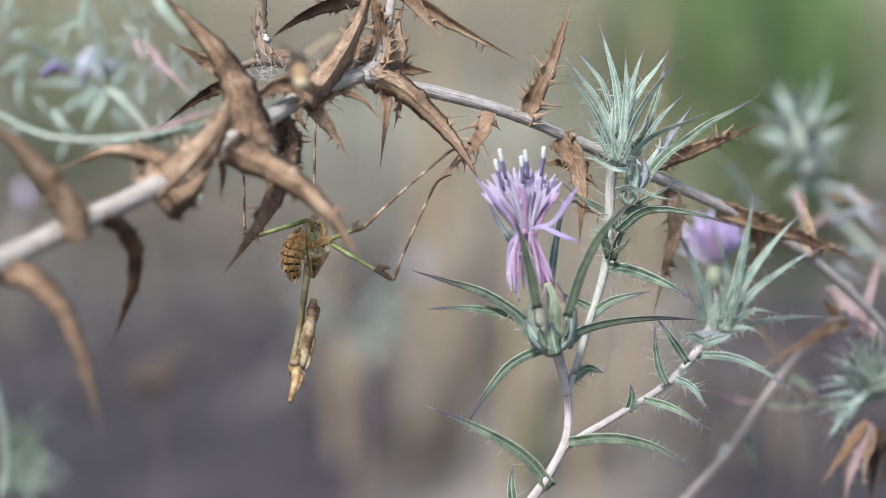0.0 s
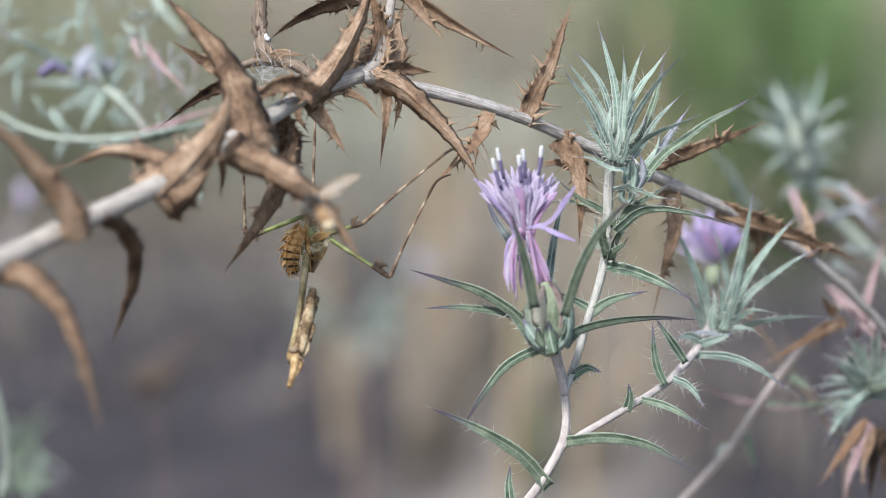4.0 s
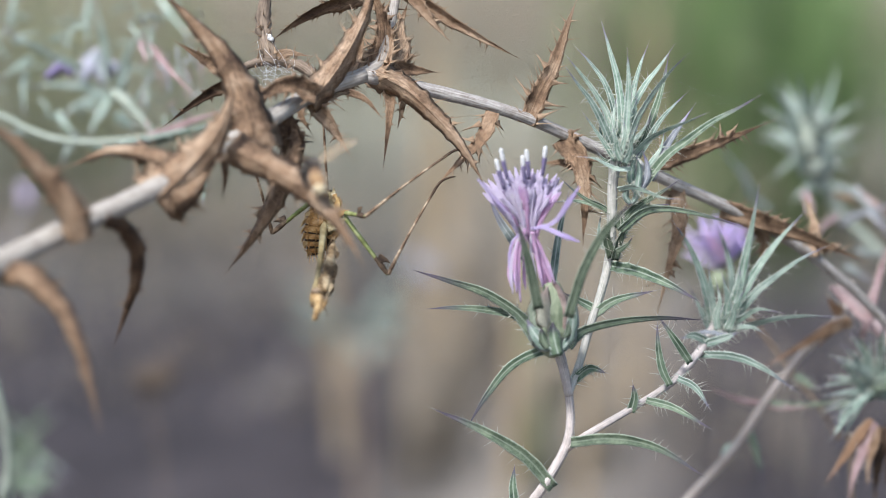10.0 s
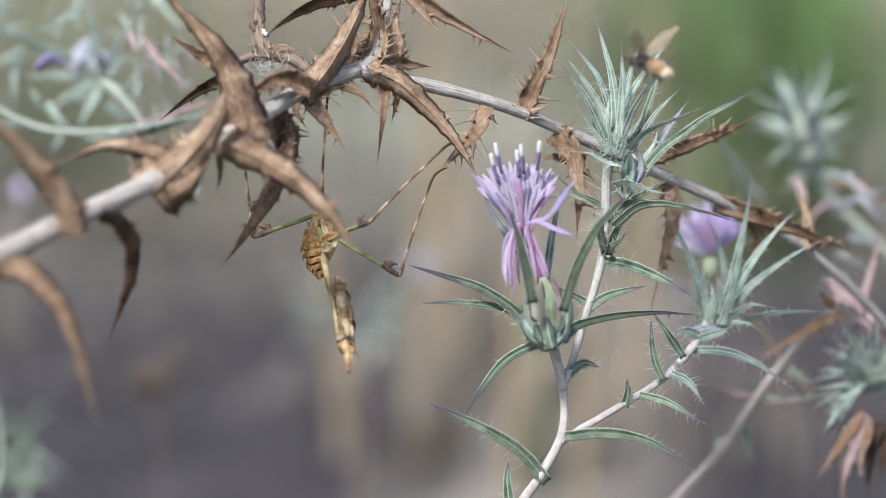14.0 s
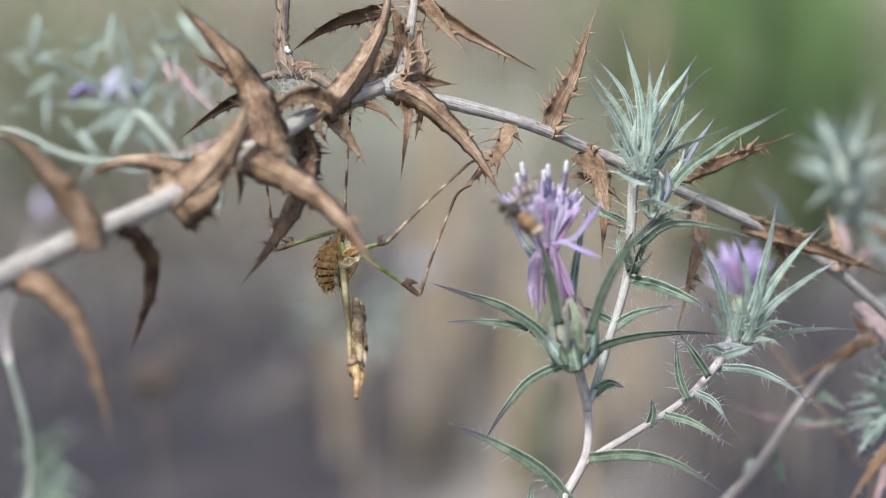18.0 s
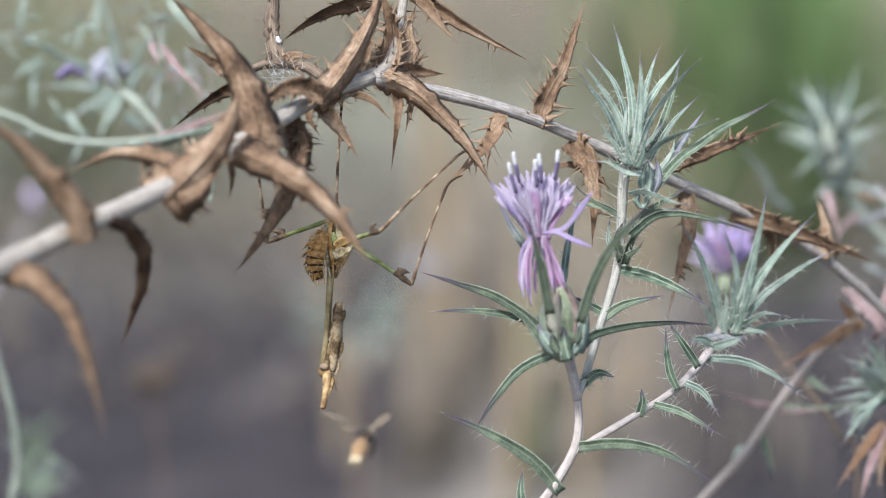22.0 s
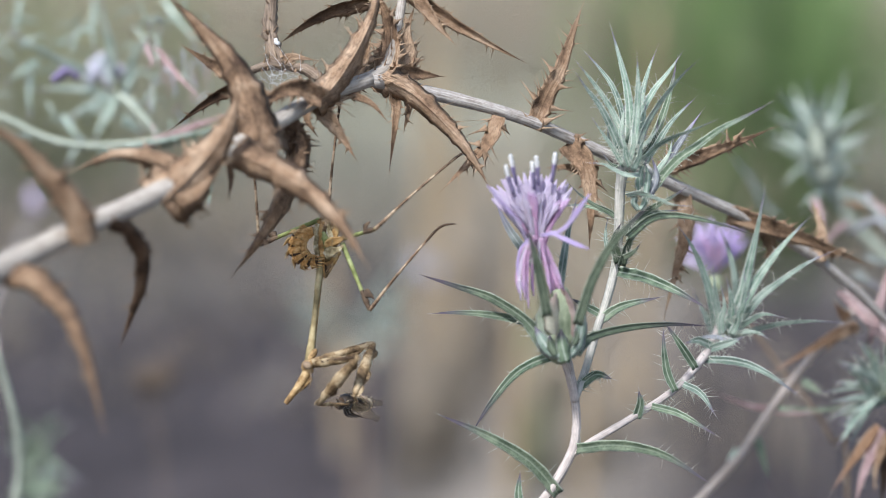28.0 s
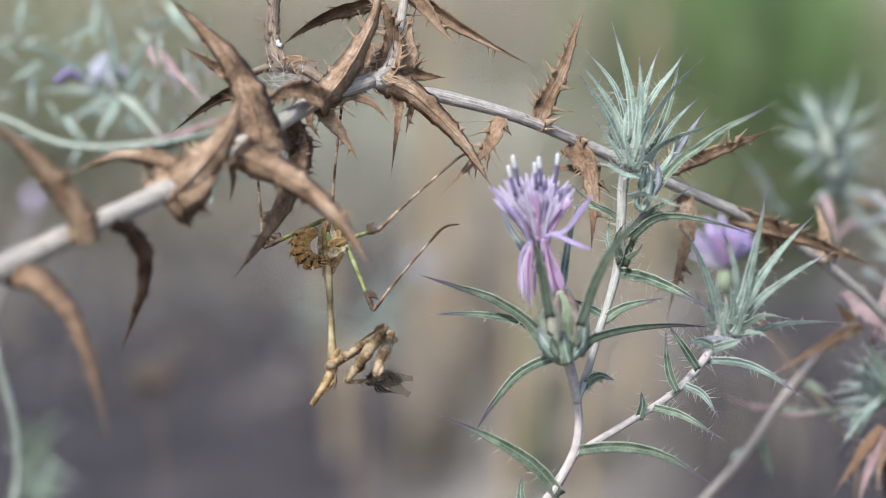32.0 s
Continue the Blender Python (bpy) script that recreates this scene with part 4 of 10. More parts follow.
leaf(green, [(42.5, -3.0, 352.3), (43.6, -3.3, 355.6), (44.1, -3.7, 358.7), (43.8, -4.0, 362.2)], 0.84, PALE, fold=0.5, **K)
leaf(green, [(43.2, -4.0, 352.4), (42.1, -4.7, 355.3), (41.8, -5.3, 357.7), (40.9, -6.0, 361.0)], 0.84, PALE, fold=0.5, **K)
leaf(green, [(43.9, -4.0, 351.7), (45.2, -4.7, 354.6), (45.6, -5.3, 357.4), (46.9, -6.0, 361.0)], 0.84, PALE, fold=0.5, roll=20, **K)
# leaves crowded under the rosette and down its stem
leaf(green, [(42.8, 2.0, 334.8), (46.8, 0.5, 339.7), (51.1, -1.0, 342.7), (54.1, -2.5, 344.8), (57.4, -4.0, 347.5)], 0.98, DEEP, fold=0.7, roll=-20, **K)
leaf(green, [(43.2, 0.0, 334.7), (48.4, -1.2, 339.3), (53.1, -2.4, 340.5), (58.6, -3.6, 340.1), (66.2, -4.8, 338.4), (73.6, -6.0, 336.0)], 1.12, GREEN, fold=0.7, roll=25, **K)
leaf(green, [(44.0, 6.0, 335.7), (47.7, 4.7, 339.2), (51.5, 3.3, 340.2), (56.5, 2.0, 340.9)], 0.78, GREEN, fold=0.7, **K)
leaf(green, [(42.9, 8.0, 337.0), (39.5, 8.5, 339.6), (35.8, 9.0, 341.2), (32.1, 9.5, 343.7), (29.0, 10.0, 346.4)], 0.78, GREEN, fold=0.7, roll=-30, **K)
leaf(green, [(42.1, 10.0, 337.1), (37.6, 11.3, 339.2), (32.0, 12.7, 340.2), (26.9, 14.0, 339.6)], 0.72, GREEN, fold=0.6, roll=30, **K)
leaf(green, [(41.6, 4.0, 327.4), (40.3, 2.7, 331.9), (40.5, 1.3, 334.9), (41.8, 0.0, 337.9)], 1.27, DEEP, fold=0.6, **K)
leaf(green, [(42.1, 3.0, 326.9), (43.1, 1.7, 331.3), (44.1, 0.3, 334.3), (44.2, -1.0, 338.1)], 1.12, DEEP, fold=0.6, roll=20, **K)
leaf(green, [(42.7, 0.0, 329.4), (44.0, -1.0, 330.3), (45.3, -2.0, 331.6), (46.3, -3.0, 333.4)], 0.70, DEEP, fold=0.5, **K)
leaf(green, [(44.0, 6.0, 332.2), (46.4, 6.0, 335.3), (48.7, 6.0, 337.2), (50.3, 6.0, 340.7)], 0.85, GREEN, fold=0.6, **K)
leaf(green, [(40.2, 10.0, 328.7), (39.1, 10.7, 330.8), (38.8, 11.3, 333.6), (39.4, 12.0, 337.4)], 0.71, SAGE, fold=0.5, **K)
# the side rosette, a little behind
leaf(green, [(73.5, 34.0, 304.3), (76.2, 33.0, 313.2), (78.0, 32.0, 322.7), (79.6, 31.0, 331.7), (81.1, 30.0, 341.8)], 1.55, PALE, fold=0.5, **K)
leaf(green, [(74.0, 33.0, 304.5), (78.5, 32.8, 314.8), (82.9, 32.5, 322.3), (87.7, 32.2, 328.6), (93.1, 32.0, 334.7)], 1.33, PALE, fold=0.5, roll=-15, **K)
leaf(green, [(74.7, 32.0, 305.0), (80.3, 30.5, 313.2), (85.7, 29.0, 318.3), (92.1, 27.5, 323.3), (97.7, 26.0, 326.5)], 1.10, SAGE, fold=0.6, roll=-20, **K)
leaf(green, [(70.1, 33.0, 303.0), (68.3, 31.2, 312.0), (65.7, 29.5, 320.3), (62.5, 27.8, 327.4), (59.0, 26.0, 332.7)], 1.32, PALE, fold=0.5, roll=15, **K)
leaf(green, [(73.8, 40.0, 304.1), (75.7, 41.5, 310.7), (75.5, 43.0, 318.0), (73.7, 44.5, 325.1), (71.4, 46.0, 330.2)], 1.13, SAGE, fold=0.5, **K)
leaf(green, [(71.9, 30.0, 303.5), (77.6, 28.5, 305.6), (85.0, 27.0, 307.8), (93.3, 25.5, 308.8), (101.6, 24.0, 308.6)], 1.03, SAGE, fold=0.6, roll=30, **K)
leaf(green, [(70.7, 30.0, 305.0), (69.5, 28.7, 311.2), (68.7, 27.3, 315.9), (67.9, 26.0, 322.1)], 1.03, PALE, fold=0.5, **K)
leaf(green, [(71.7, 29.0, 305.2), (73.1, 28.3, 310.5), (72.8, 27.7, 314.4), (71.6, 27.0, 319.2)], 1.17, PALE, fold=0.4, **K)
leaf(green, [(70.5, 34.0, 302.5), (68.5, 35.3, 305.3), (66.5, 36.7, 309.6), (64.1, 38.0, 314.5)], 0.89, SAGE, fold=0.5, **K)
leaf(green, [(73.3, 27.0, 302.6), (70.2, 25.3, 303.9), (66.2, 23.7, 304.6), (61.4, 22.0, 303.6)], 0.88, MAUVE, fold=0.5, roll=30, **K)
leaf(green, [(73.8, 28.0, 305.7), (77.3, 26.3, 308.6), (80.8, 24.7, 310.7), (85.9, 23.0, 310.1)], 0.95, PALE, fold=0.6, roll=20, **K)
leaf(green, [(74.6, 36.0, 304.9), (77.1, 37.3, 308.6), (80.5, 38.7, 311.4), (85.0, 40.0, 315.4)], 0.97, PALE, fold=0.5, **K)
leaf(green, [(73.7, 28.0, 304.5), (76.8, 26.7, 305.6), (80.1, 25.3, 305.5), (82.2, 24.0, 304.3)], 0.73, SAGE, fold=0.5, **K)
leaf(green, [(72.4, 30.0, 305.0), (75.5, 29.0, 310.4), (76.5, 28.0, 315.8), (76.0, 27.0, 321.6)], 1.17, PALE, fold=0.5, **K)
leaf(green, [(70.6, 27.0, 304.8), (70.2, 26.0, 308.7), (70.9, 25.0, 312.6), (69.8, 24.0, 317.9)], 1.02, PALE, fold=0.4, **K)
leaf(green, [(73.0, 27.0, 304.8), (74.3, 25.7, 308.0), (74.9, 24.3, 311.9), (77.1, 23.0, 315.9)], 1.02, PALE, fold=0.4, **K)
leaf(green, [(70.4, 36.0, 302.5), (69.3, 37.3, 305.3), (68.3, 38.7, 307.8), (68.3, 40.0, 310.9)], 0.89, GREEN, fold=0.5, **K)
part("heart", Shape().lump((71.9, 32.0, 304.4), 2.9, 2.6, 3.6, rough=0.06), YOUNG, green, "pale yellow-green heart of a rosette")
part("bud", Shape().lump((48.0, 3.0, 347.9), 1.9, 1.8, 4.2, rough=0.08), PALE_STEM, green, "pale closed bud among spiny leaves")
leaf(green, [(47.9, 0.0, 343.4), (46.1, -0.3, 346.8), (46.3, -0.7, 350.7), (47.9, -1.0, 354.5)], 1.12, PALE, fold=-0.5, base=0.7, peak=0.4, spines=4, spine=1.6, thick=0.25, lobes=0.05, steps=5)
leaf(green, [(47.6, 0.0, 343.4), (49.5, -0.3, 346.8), (50.0, -0.7, 350.3), (48.8, -1.0, 354.2)], 1.12, MAUVE, fold=-0.5, base=0.7, peak=0.4, spines=4, spine=1.6, thick=0.25, lobes=0.05, steps=5)
leaf(green, [(47.2, -1.0, 343.3), (47.7, -1.3, 346.5), (47.9, -1.7, 350.1), (47.0, -2.0, 353.5)], 0.98, PALE, fold=-0.5, base=0.7, peak=0.4, spines=4, spine=1.6, thick=0.25, lobes=0.05, steps=5)
leaf(green, [(45.8, -2.0, 341.4), (44.6, -2.3, 343.1), (44.9, -2.7, 344.9), (45.9, -3.0, 346.6)], 0.84, SAGE, fold=-0.5, base=0.7, peak=0.4, spines=4, spine=1.6, thick=0.25, lobes=0.05, steps=5)
leaf(green, [(46.1, -2.0, 341.4), (47.1, -2.3, 343.1), (47.1, -2.7, 344.6), (46.5, -3.0, 346.3)], 0.84, PALE, fold=-0.5, base=0.7, peak=0.4, spines=4, spine=1.6, thick=0.25, lobes=0.05, steps=5)
leaf(green, [(65.5, 21.9, 299.3), (73.8, 19.9, 299.1), (80.9, 18.5, 296.7), (89.8, 16.7, 290.8)], 1.09, SAGE, **G)
leaf(green, [(56.5, 5.1, 294.6), (54.4, 4.8, 299.3), (53.5, 4.5, 304.4), (53.2, 5.3, 310.4)], 1.09, GREEN, **G)
leaf(green, [(61.8, 7.9, 299.9), (58.2, 6.6, 305.4), (53.5, 5.6, 312.1)], 1.09, GREEN, **G)
leaf(green, [(58.7, 6.3, 296.1), (62.9, 5.1, 294.1), (66.4, 3.3, 289.1)], 0.94, SAGE, **G)
leaf(green, [(50.6, 2.6, 291.3), (57.5, 0.4, 289.7), (66.2, -1.3, 284.9)], 1.02, GREEN, **G)
leaf(green, [(46.5, 0.3, 288.9), (47.3, -0.3, 292.3), (46.9, -0.7, 296.0)], 1.25, GREEN, **G)
leaf(green, [(66.8, 23.3, 301.7), (71.8, 22.5, 303.4), (75.4, 22.7, 304.8)], 1.09, SAGE, **G)
leaf(green, [(67.5, 23.4, 302.5), (63.9, 21.6, 304.3), (60.6, 20.5, 303.7)], 1.09, SAGE, **G)
leaf(green, [(17.6, -11.0, 266.0), (16.9, -10.2, 272.2), (17.3, -9.5, 277.1)], 1.2, GREEN, **H)

twig_spines(green, [(41.7, 5.4, 325.1), (41.8, 6.8, 334.9), (42.2, 7.3, 346.3), (43.2, 7.3, 353.4)], 60, 5.5, 11, PALE)
twig_spines(green, [(46.2, 0.3, 289.3), (56.2, 5.1, 294.6), (62.8, 9.0, 300.4), (68.6, 14.0, 307.8)], 14, 3.4, 12, PALE)
twig_spines(green, [(30.7, -5.0, 294.7), (33.3, -1.1, 300.4), (36.9, 2.6, 312.6)], 8, 5, 13, PALE)
# the flower head: a pale swollen base, wrapped in bracts that end in long spreading blades
part("involucre", Shape().tube([(27.7, -14.0, 305.9), (26.8, -14.0, 307.7), (26.0, -14.0, 311.9), (26.2, -14.0, 316.8), (26.4, -14.0, 321.0), (25.8, -14.0, 323.8)], [1.4, 3.4, 4.2, 3.7, 2.6, 1.9], 16, 6, 0.04), CALYX, green,
     "swollen grey-green flower base with overlapping bracts")
leaf(green, [(26.6, -18.2, 310.3), (25.2, -17.9, 314.1), (24.2, -17.7, 318.5), (24.9, -17.4, 323.5)], 2.63, PAPER, name="bract", fold=-0.4, spines=0, thick=0.3, base=0.75, peak=0.4, taper=1.8, end=0.15)
leaf(green, [(28.8, -16.6, 312.4), (29.1, -16.4, 316.9), (27.8, -16.2, 321.3), (26.0, -16.0, 325.5)], 1.80, HUSKY, name="bract", fold=-0.4, spines=0, thick=0.3, base=0.75, peak=0.4, taper=1.8, end=0.15)
leaf(green, [(24.1, -17.0, 310.1), (22.2, -16.8, 313.7), (21.5, -16.6, 317.5), (22.2, -16.4, 321.9)], 1.52, OLIVE, name="bract", fold=-0.5, spines=0, thick=0.3, base=0.75, peak=0.4, taper=1.8, end=0.15)
leaf(green, [(26.6, -18.8, 307.9), (23.7, -18.4, 309.8), (21.5, -18.0, 312.5), (20.0, -17.6, 315.2)], 1.80, SAGE, name="bract", fold=-0.5, spines=0, thick=0.3, base=0.75, peak=0.4, taper=1.8, end=0.15)
leaf(green, [(27.6, -19.4, 307.2), (26.8, -19.2, 309.9), (26.4, -19.0, 312.1), (26.2, -18.8, 314.8)], 2.07, GREEN, name="bract", fold=-0.5, spines=0, thick=0.3, base=0.75, peak=0.4, taper=1.8, end=0.15)
leaf(green, [(28.5, -18.0, 308.0), (30.2, -18.5, 310.6), (31.0, -19.0, 313.8), (31.1, -19.5, 319.1), (31.6, -20.0, 324.0)], 1.52, SAGE, name="bract", fold=-0.5, spines=0, thick=0.3, base=0.75, peak=0.4, taper=1.8, end=0.15)
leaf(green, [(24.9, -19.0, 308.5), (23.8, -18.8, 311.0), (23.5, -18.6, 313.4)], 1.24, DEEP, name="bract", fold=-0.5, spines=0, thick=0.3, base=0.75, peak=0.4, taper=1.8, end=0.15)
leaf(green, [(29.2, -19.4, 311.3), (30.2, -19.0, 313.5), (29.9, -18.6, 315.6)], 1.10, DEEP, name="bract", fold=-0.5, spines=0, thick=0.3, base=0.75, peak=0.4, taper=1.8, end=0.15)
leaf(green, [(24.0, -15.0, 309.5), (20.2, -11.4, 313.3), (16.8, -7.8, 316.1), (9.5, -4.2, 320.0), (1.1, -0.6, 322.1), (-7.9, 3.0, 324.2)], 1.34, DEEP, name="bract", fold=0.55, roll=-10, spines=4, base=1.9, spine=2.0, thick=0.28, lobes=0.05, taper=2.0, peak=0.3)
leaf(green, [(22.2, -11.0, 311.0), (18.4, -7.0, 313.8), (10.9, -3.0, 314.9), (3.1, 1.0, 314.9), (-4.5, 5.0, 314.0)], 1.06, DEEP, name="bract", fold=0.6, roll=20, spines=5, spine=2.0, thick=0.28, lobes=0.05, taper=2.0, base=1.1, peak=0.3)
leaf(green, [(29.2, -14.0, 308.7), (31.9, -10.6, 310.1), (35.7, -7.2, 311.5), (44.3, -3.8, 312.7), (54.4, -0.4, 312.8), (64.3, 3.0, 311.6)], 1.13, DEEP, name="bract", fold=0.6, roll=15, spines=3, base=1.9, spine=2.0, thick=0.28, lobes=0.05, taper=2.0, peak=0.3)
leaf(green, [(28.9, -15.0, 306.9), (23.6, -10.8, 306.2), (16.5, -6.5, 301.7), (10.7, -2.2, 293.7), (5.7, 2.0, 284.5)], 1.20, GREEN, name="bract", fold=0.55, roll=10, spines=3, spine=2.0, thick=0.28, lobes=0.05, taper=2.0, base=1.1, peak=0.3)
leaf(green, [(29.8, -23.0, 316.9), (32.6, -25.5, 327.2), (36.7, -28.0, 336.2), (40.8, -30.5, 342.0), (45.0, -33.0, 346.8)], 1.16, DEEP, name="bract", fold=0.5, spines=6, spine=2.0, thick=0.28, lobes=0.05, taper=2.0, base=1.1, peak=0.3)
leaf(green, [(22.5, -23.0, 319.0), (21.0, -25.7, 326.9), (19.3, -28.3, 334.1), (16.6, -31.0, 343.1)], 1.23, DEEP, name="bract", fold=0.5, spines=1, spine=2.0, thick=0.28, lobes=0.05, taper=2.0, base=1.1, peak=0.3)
leaf(green, [(21.6, -1.0, 326.0), (17.4, 1.0, 331.4), (14.1, 3.0, 336.0), (11.0, 5.0, 342.0)], 1.21, MAUVE_GREEN, name="bract", fold=0.5, spines=2, spine=2.0, thick=0.28, lobes=0.05, taper=2.0, base=1.1, peak=0.3)
leaf(green, [(26.6, -3.0, 322.1), (27.4, -2.3, 328.4), (28.5, -1.7, 335.3), (30.6, -1.0, 344.1)], 0.99, SAGE, name="bract", fold=0.5, spines=3, spine=2.0, thick=0.28, lobes=0.05, taper=2.0, base=1.1, peak=0.3)
# florets: an upright fan of pale straps, wilted ones hanging below, and two that stick out
heart = Vector((20.2, -12.0, 336.3))
rnd = random.Random(21)
for k in range(84):
    u = (k % 28) / 27 * 2 - 1
    row = k // 28
    ln = (11.2, 13.8, 15.8)[row] * rnd.uniform(0.92, 1.05) * (1 - 0.10 * u * u)
    w = radians(-7 + 40 * u + rnd.uniform(-4, 4))
    dep = (-2.2, -0.4, 1.8)[row] + rnd.uniform(-0.8, 0.8)
    st = heart + Vector((u * 2.2, dep * 0.4, rnd.uniform(-1.5, 2.0)))
    e = heart + Vector((math.sin(w) * ln * 0.98 + u * 1.2, dep * 1.5, math.cos(w) * ln))
    leaf(green, [st, st.lerp(e, 0.4) - Vector((u * 0.7, 0, 0)), st.lerp(e, 0.75) - Vector((u * 0.4, 0, 0)), e], rnd.uniform(0.55, 0.75), PETAL if rnd.random() < 0.86 else PINK_PETAL, name="petal",
         fold=0.12, thick=0.18, peak=0.7, base=0.55, end=0.22, taper=2.2, roll=rnd.uniform(-12, 12), steps=5)
part("floret_mass", Shape().tube([heart + Vector(v) for v in ((0, 0.6, -1), (-0.6, 0.8, 3.5), (-1.1, 1.4, 6.5), (-1.4, 1.6, 9), (-1.5, 1.6, 10))], [1.8, 3.0, 3.8, 3.0, 1.0], 18, 5, 0.10), PETAL, green, "crowded pale lilac florets")
for a, b, c in (
    ((14.5, -15.0, 346.7), (13.4, -15.5, 350.5), (12.5, -16.0, 354.1)),
    ((15.3, -15.0, 349.1), (14.4, -15.5, 352.7), (13.6, -16.0, 356.6)),
    ((19.4, -15.0, 348.1), (19.1, -15.5, 351.6), (18.8, -16.0, 354.9)),
    ((20.5, -15.0, 349.1), (20.2, -15.5, 352.7), (19.7, -16.0, 356.3)),
    ((23.7, -15.0, 349.9), (24.1, -15.5, 353.5), (24.3, -16.0, 357.1)),
):
    a, b, c = Vector(a), Vector(b), Vector(c)
    part("anther", Shape().tube([a, b, b.lerp(c, 0.25)], [0.42, 0.58, 0.54], 8, 4, 0.08), ANTHER, green, "dark violet anther tube")
    part("stigma", Shape().tube([b, b.lerp(c, 0.4), b.lerp(c, 0.8), c], [0.4, 0.5, 0.54, 0.36], 8, 4, 0.14), WHITE, green, "white pollen tip")
leaf(green, [(19.3, -15.0, 337.1), (17.0, -15.7, 332.3), (16.1, -16.3, 326.9), (16.6, -17.0, 321.5)], 0.46, PETAL, name="petal", fold=0.4, thick=0.18, peak=0.7, base=0.6, end=0.4, taper=2.0)
leaf(green, [(19.4, -16.0, 337.2), (17.5, -16.7, 332.5), (17.1, -17.3, 327.8), (17.5, -18.0, 321.9)], 0.46, PINK_PETAL, name="petal", fold=0.4, thick=0.18, peak=0.7, base=0.6, end=0.4, taper=2.0)
leaf(green, [(18.7, -13.0, 335.9), (16.3, -13.3, 332.0), (15.7, -13.7, 326.5), (16.1, -14.0, 322.7)], 0.42, PINK_PETAL, name="petal", fold=0.4, thick=0.18, peak=0.7, base=0.6, end=0.4, taper=2.0)
leaf(green, [(19.7, -16.0, 337.2), (18.3, -16.3, 332.4), (17.9, -16.7, 325.6), (18.5, -17.0, 319.5)], 0.46, PINK_PETAL, name="petal", fold=0.4, thick=0.18, peak=0.7, base=0.6, end=0.4, taper=2.0)
leaf(green, [(18.9, -14.0, 336.3), (16.4, -14.3, 333.5), (15.8, -14.7, 328.7), (17.3, -15.0, 323.2)], 0.42, LILAC, name="petal", fold=0.4, thick=0.18, peak=0.7, base=0.6, end=0.4, taper=2.0)
leaf(green, [(20.0, -13.0, 336.1), (19.4, -13.3, 330.6), (19.4, -13.7, 325.1), (19.8, -14.0, 322.1)], 0.42, PINK_PETAL, name="petal", fold=0.4, thick=0.18, peak=0.7, base=0.6, end=0.4, taper=2.0)
leaf(green, [(21.1, -15.0, 336.4), (22.0, -15.3, 332.3), (23.0, -15.7, 327.5), (23.8, -16.0, 323.1)], 0.46, PINK_PETAL, name="petal", fold=0.4, thick=0.18, peak=0.7, base=0.6, end=0.4, taper=2.0)
leaf(green, [(21.6, -16.0, 336.5), (23.4, -16.3, 332.4), (25.2, -16.7, 328.3), (26.7, -17.0, 324.1)], 0.46, PINK_PETAL, name="petal", fold=0.4, thick=0.18, peak=0.7, base=0.6, end=0.4, taper=2.0)
leaf(green, [(21.4, -13.0, 335.9), (23.1, -13.0, 330.6), (24.5, -13.0, 326.4), (25.3, -13.0, 323.9)], 0.42, PINK_PETAL, name="petal", fold=0.4, thick=0.18, peak=0.7, base=0.6, end=0.4, taper=2.0)
leaf(green, [(20.9, -13.0, 336.1), (21.2, -13.0, 330.6), (22.0, -13.0, 326.4), (22.3, -13.0, 322.0)], 0.42, PETAL, name="petal", fold=0.4, thick=0.18, peak=0.7, base=0.6, end=0.4, taper=2.0)
leaf(green, [(21.3, -17.0, 337.4), (26.0, -18.3, 338.8), (29.3, -19.7, 343.2), (32.3, -21.0, 348.0)], 0.66, LILAC, name="petal", fold=0.4, thick=0.18, peak=0.7, base=0.6, end=0.4, taper=2.0)
leaf(green, [(21.0, -18.0, 337.6), (24.6, -19.3, 337.7), (28.2, -20.7, 336.3), (32.3, -22.0, 334.9)], 0.57, LILAC, name="petal", fold=0.4, thick=0.18, peak=0.7, base=0.6, end=0.4, taper=2.0)
leaf(green, [(16.5, -16.0, 340.0), (13.1, -16.7, 343.5), (10.6, -17.3, 346.6), (8.1, -18.0, 349.5)], 0.57, LILAC, name="petal", fold=0.4, thick=0.18, peak=0.7, base=0.6, end=0.4, taper=2.0)
for k in range(7):
    st = Vector((25.9, -13.0, 322.9)) + Vector((rnd.uniform(-1.5, 1.5), rnd.uniform(-1.5, 1.5), 0))
    leaf(green, [st, st.lerp(heart, 0.5) + Vector((rnd.uniform(-1, 1), 0, 0)), heart + Vector((rnd.uniform(-1, 1), 0, 0))], 0.6, PINK_PETAL, name="floret_tube", thick=0.3, base=0.8, end=0.6)

# ---- thistles standing behind, out of focus ----
FAR = dict(spines=3, spine=2.0, fold=0.4, thick=0.3, lobes=0.1, steps=5)
left = thing("pale_thistle", (-201.5, 112.8, -12.0), "pale grey-green thistle with a lilac flower behind the dry branch", "thistle", "thistles behind")
stem(left, [(-201.5, 112.8, -12.0), (-170.1, 100.0, 319.4), (-149.7, 99.5, 347.2), (-134.8, 99.0, 355.7), (-126.6, 98.5, 354.6), (-120.2, 98.0, 351.3), (-112.9, 97.5, 348.7), (-104.0, 97.0, 347.6), (-93.4, 96.5, 348.2), (-84.1, 96.0, 349.2)], [1.3, 1.2, 1.1, 1.0, 1.0, 1.0, 1.1, 1.0, 0.9, 0.8], LEAFY_STEM, "stem", steps=6)
stem(left, [(-84.1, 96.0, 350.5), (-87.7, 97.3, 354.7), (-91.9, 98.7, 359.0), (-95.7, 100.0, 361.8)], [0.9, 1.3, 1.6, 1.4], LEAFY_STEM, "side_stem", steps=6)
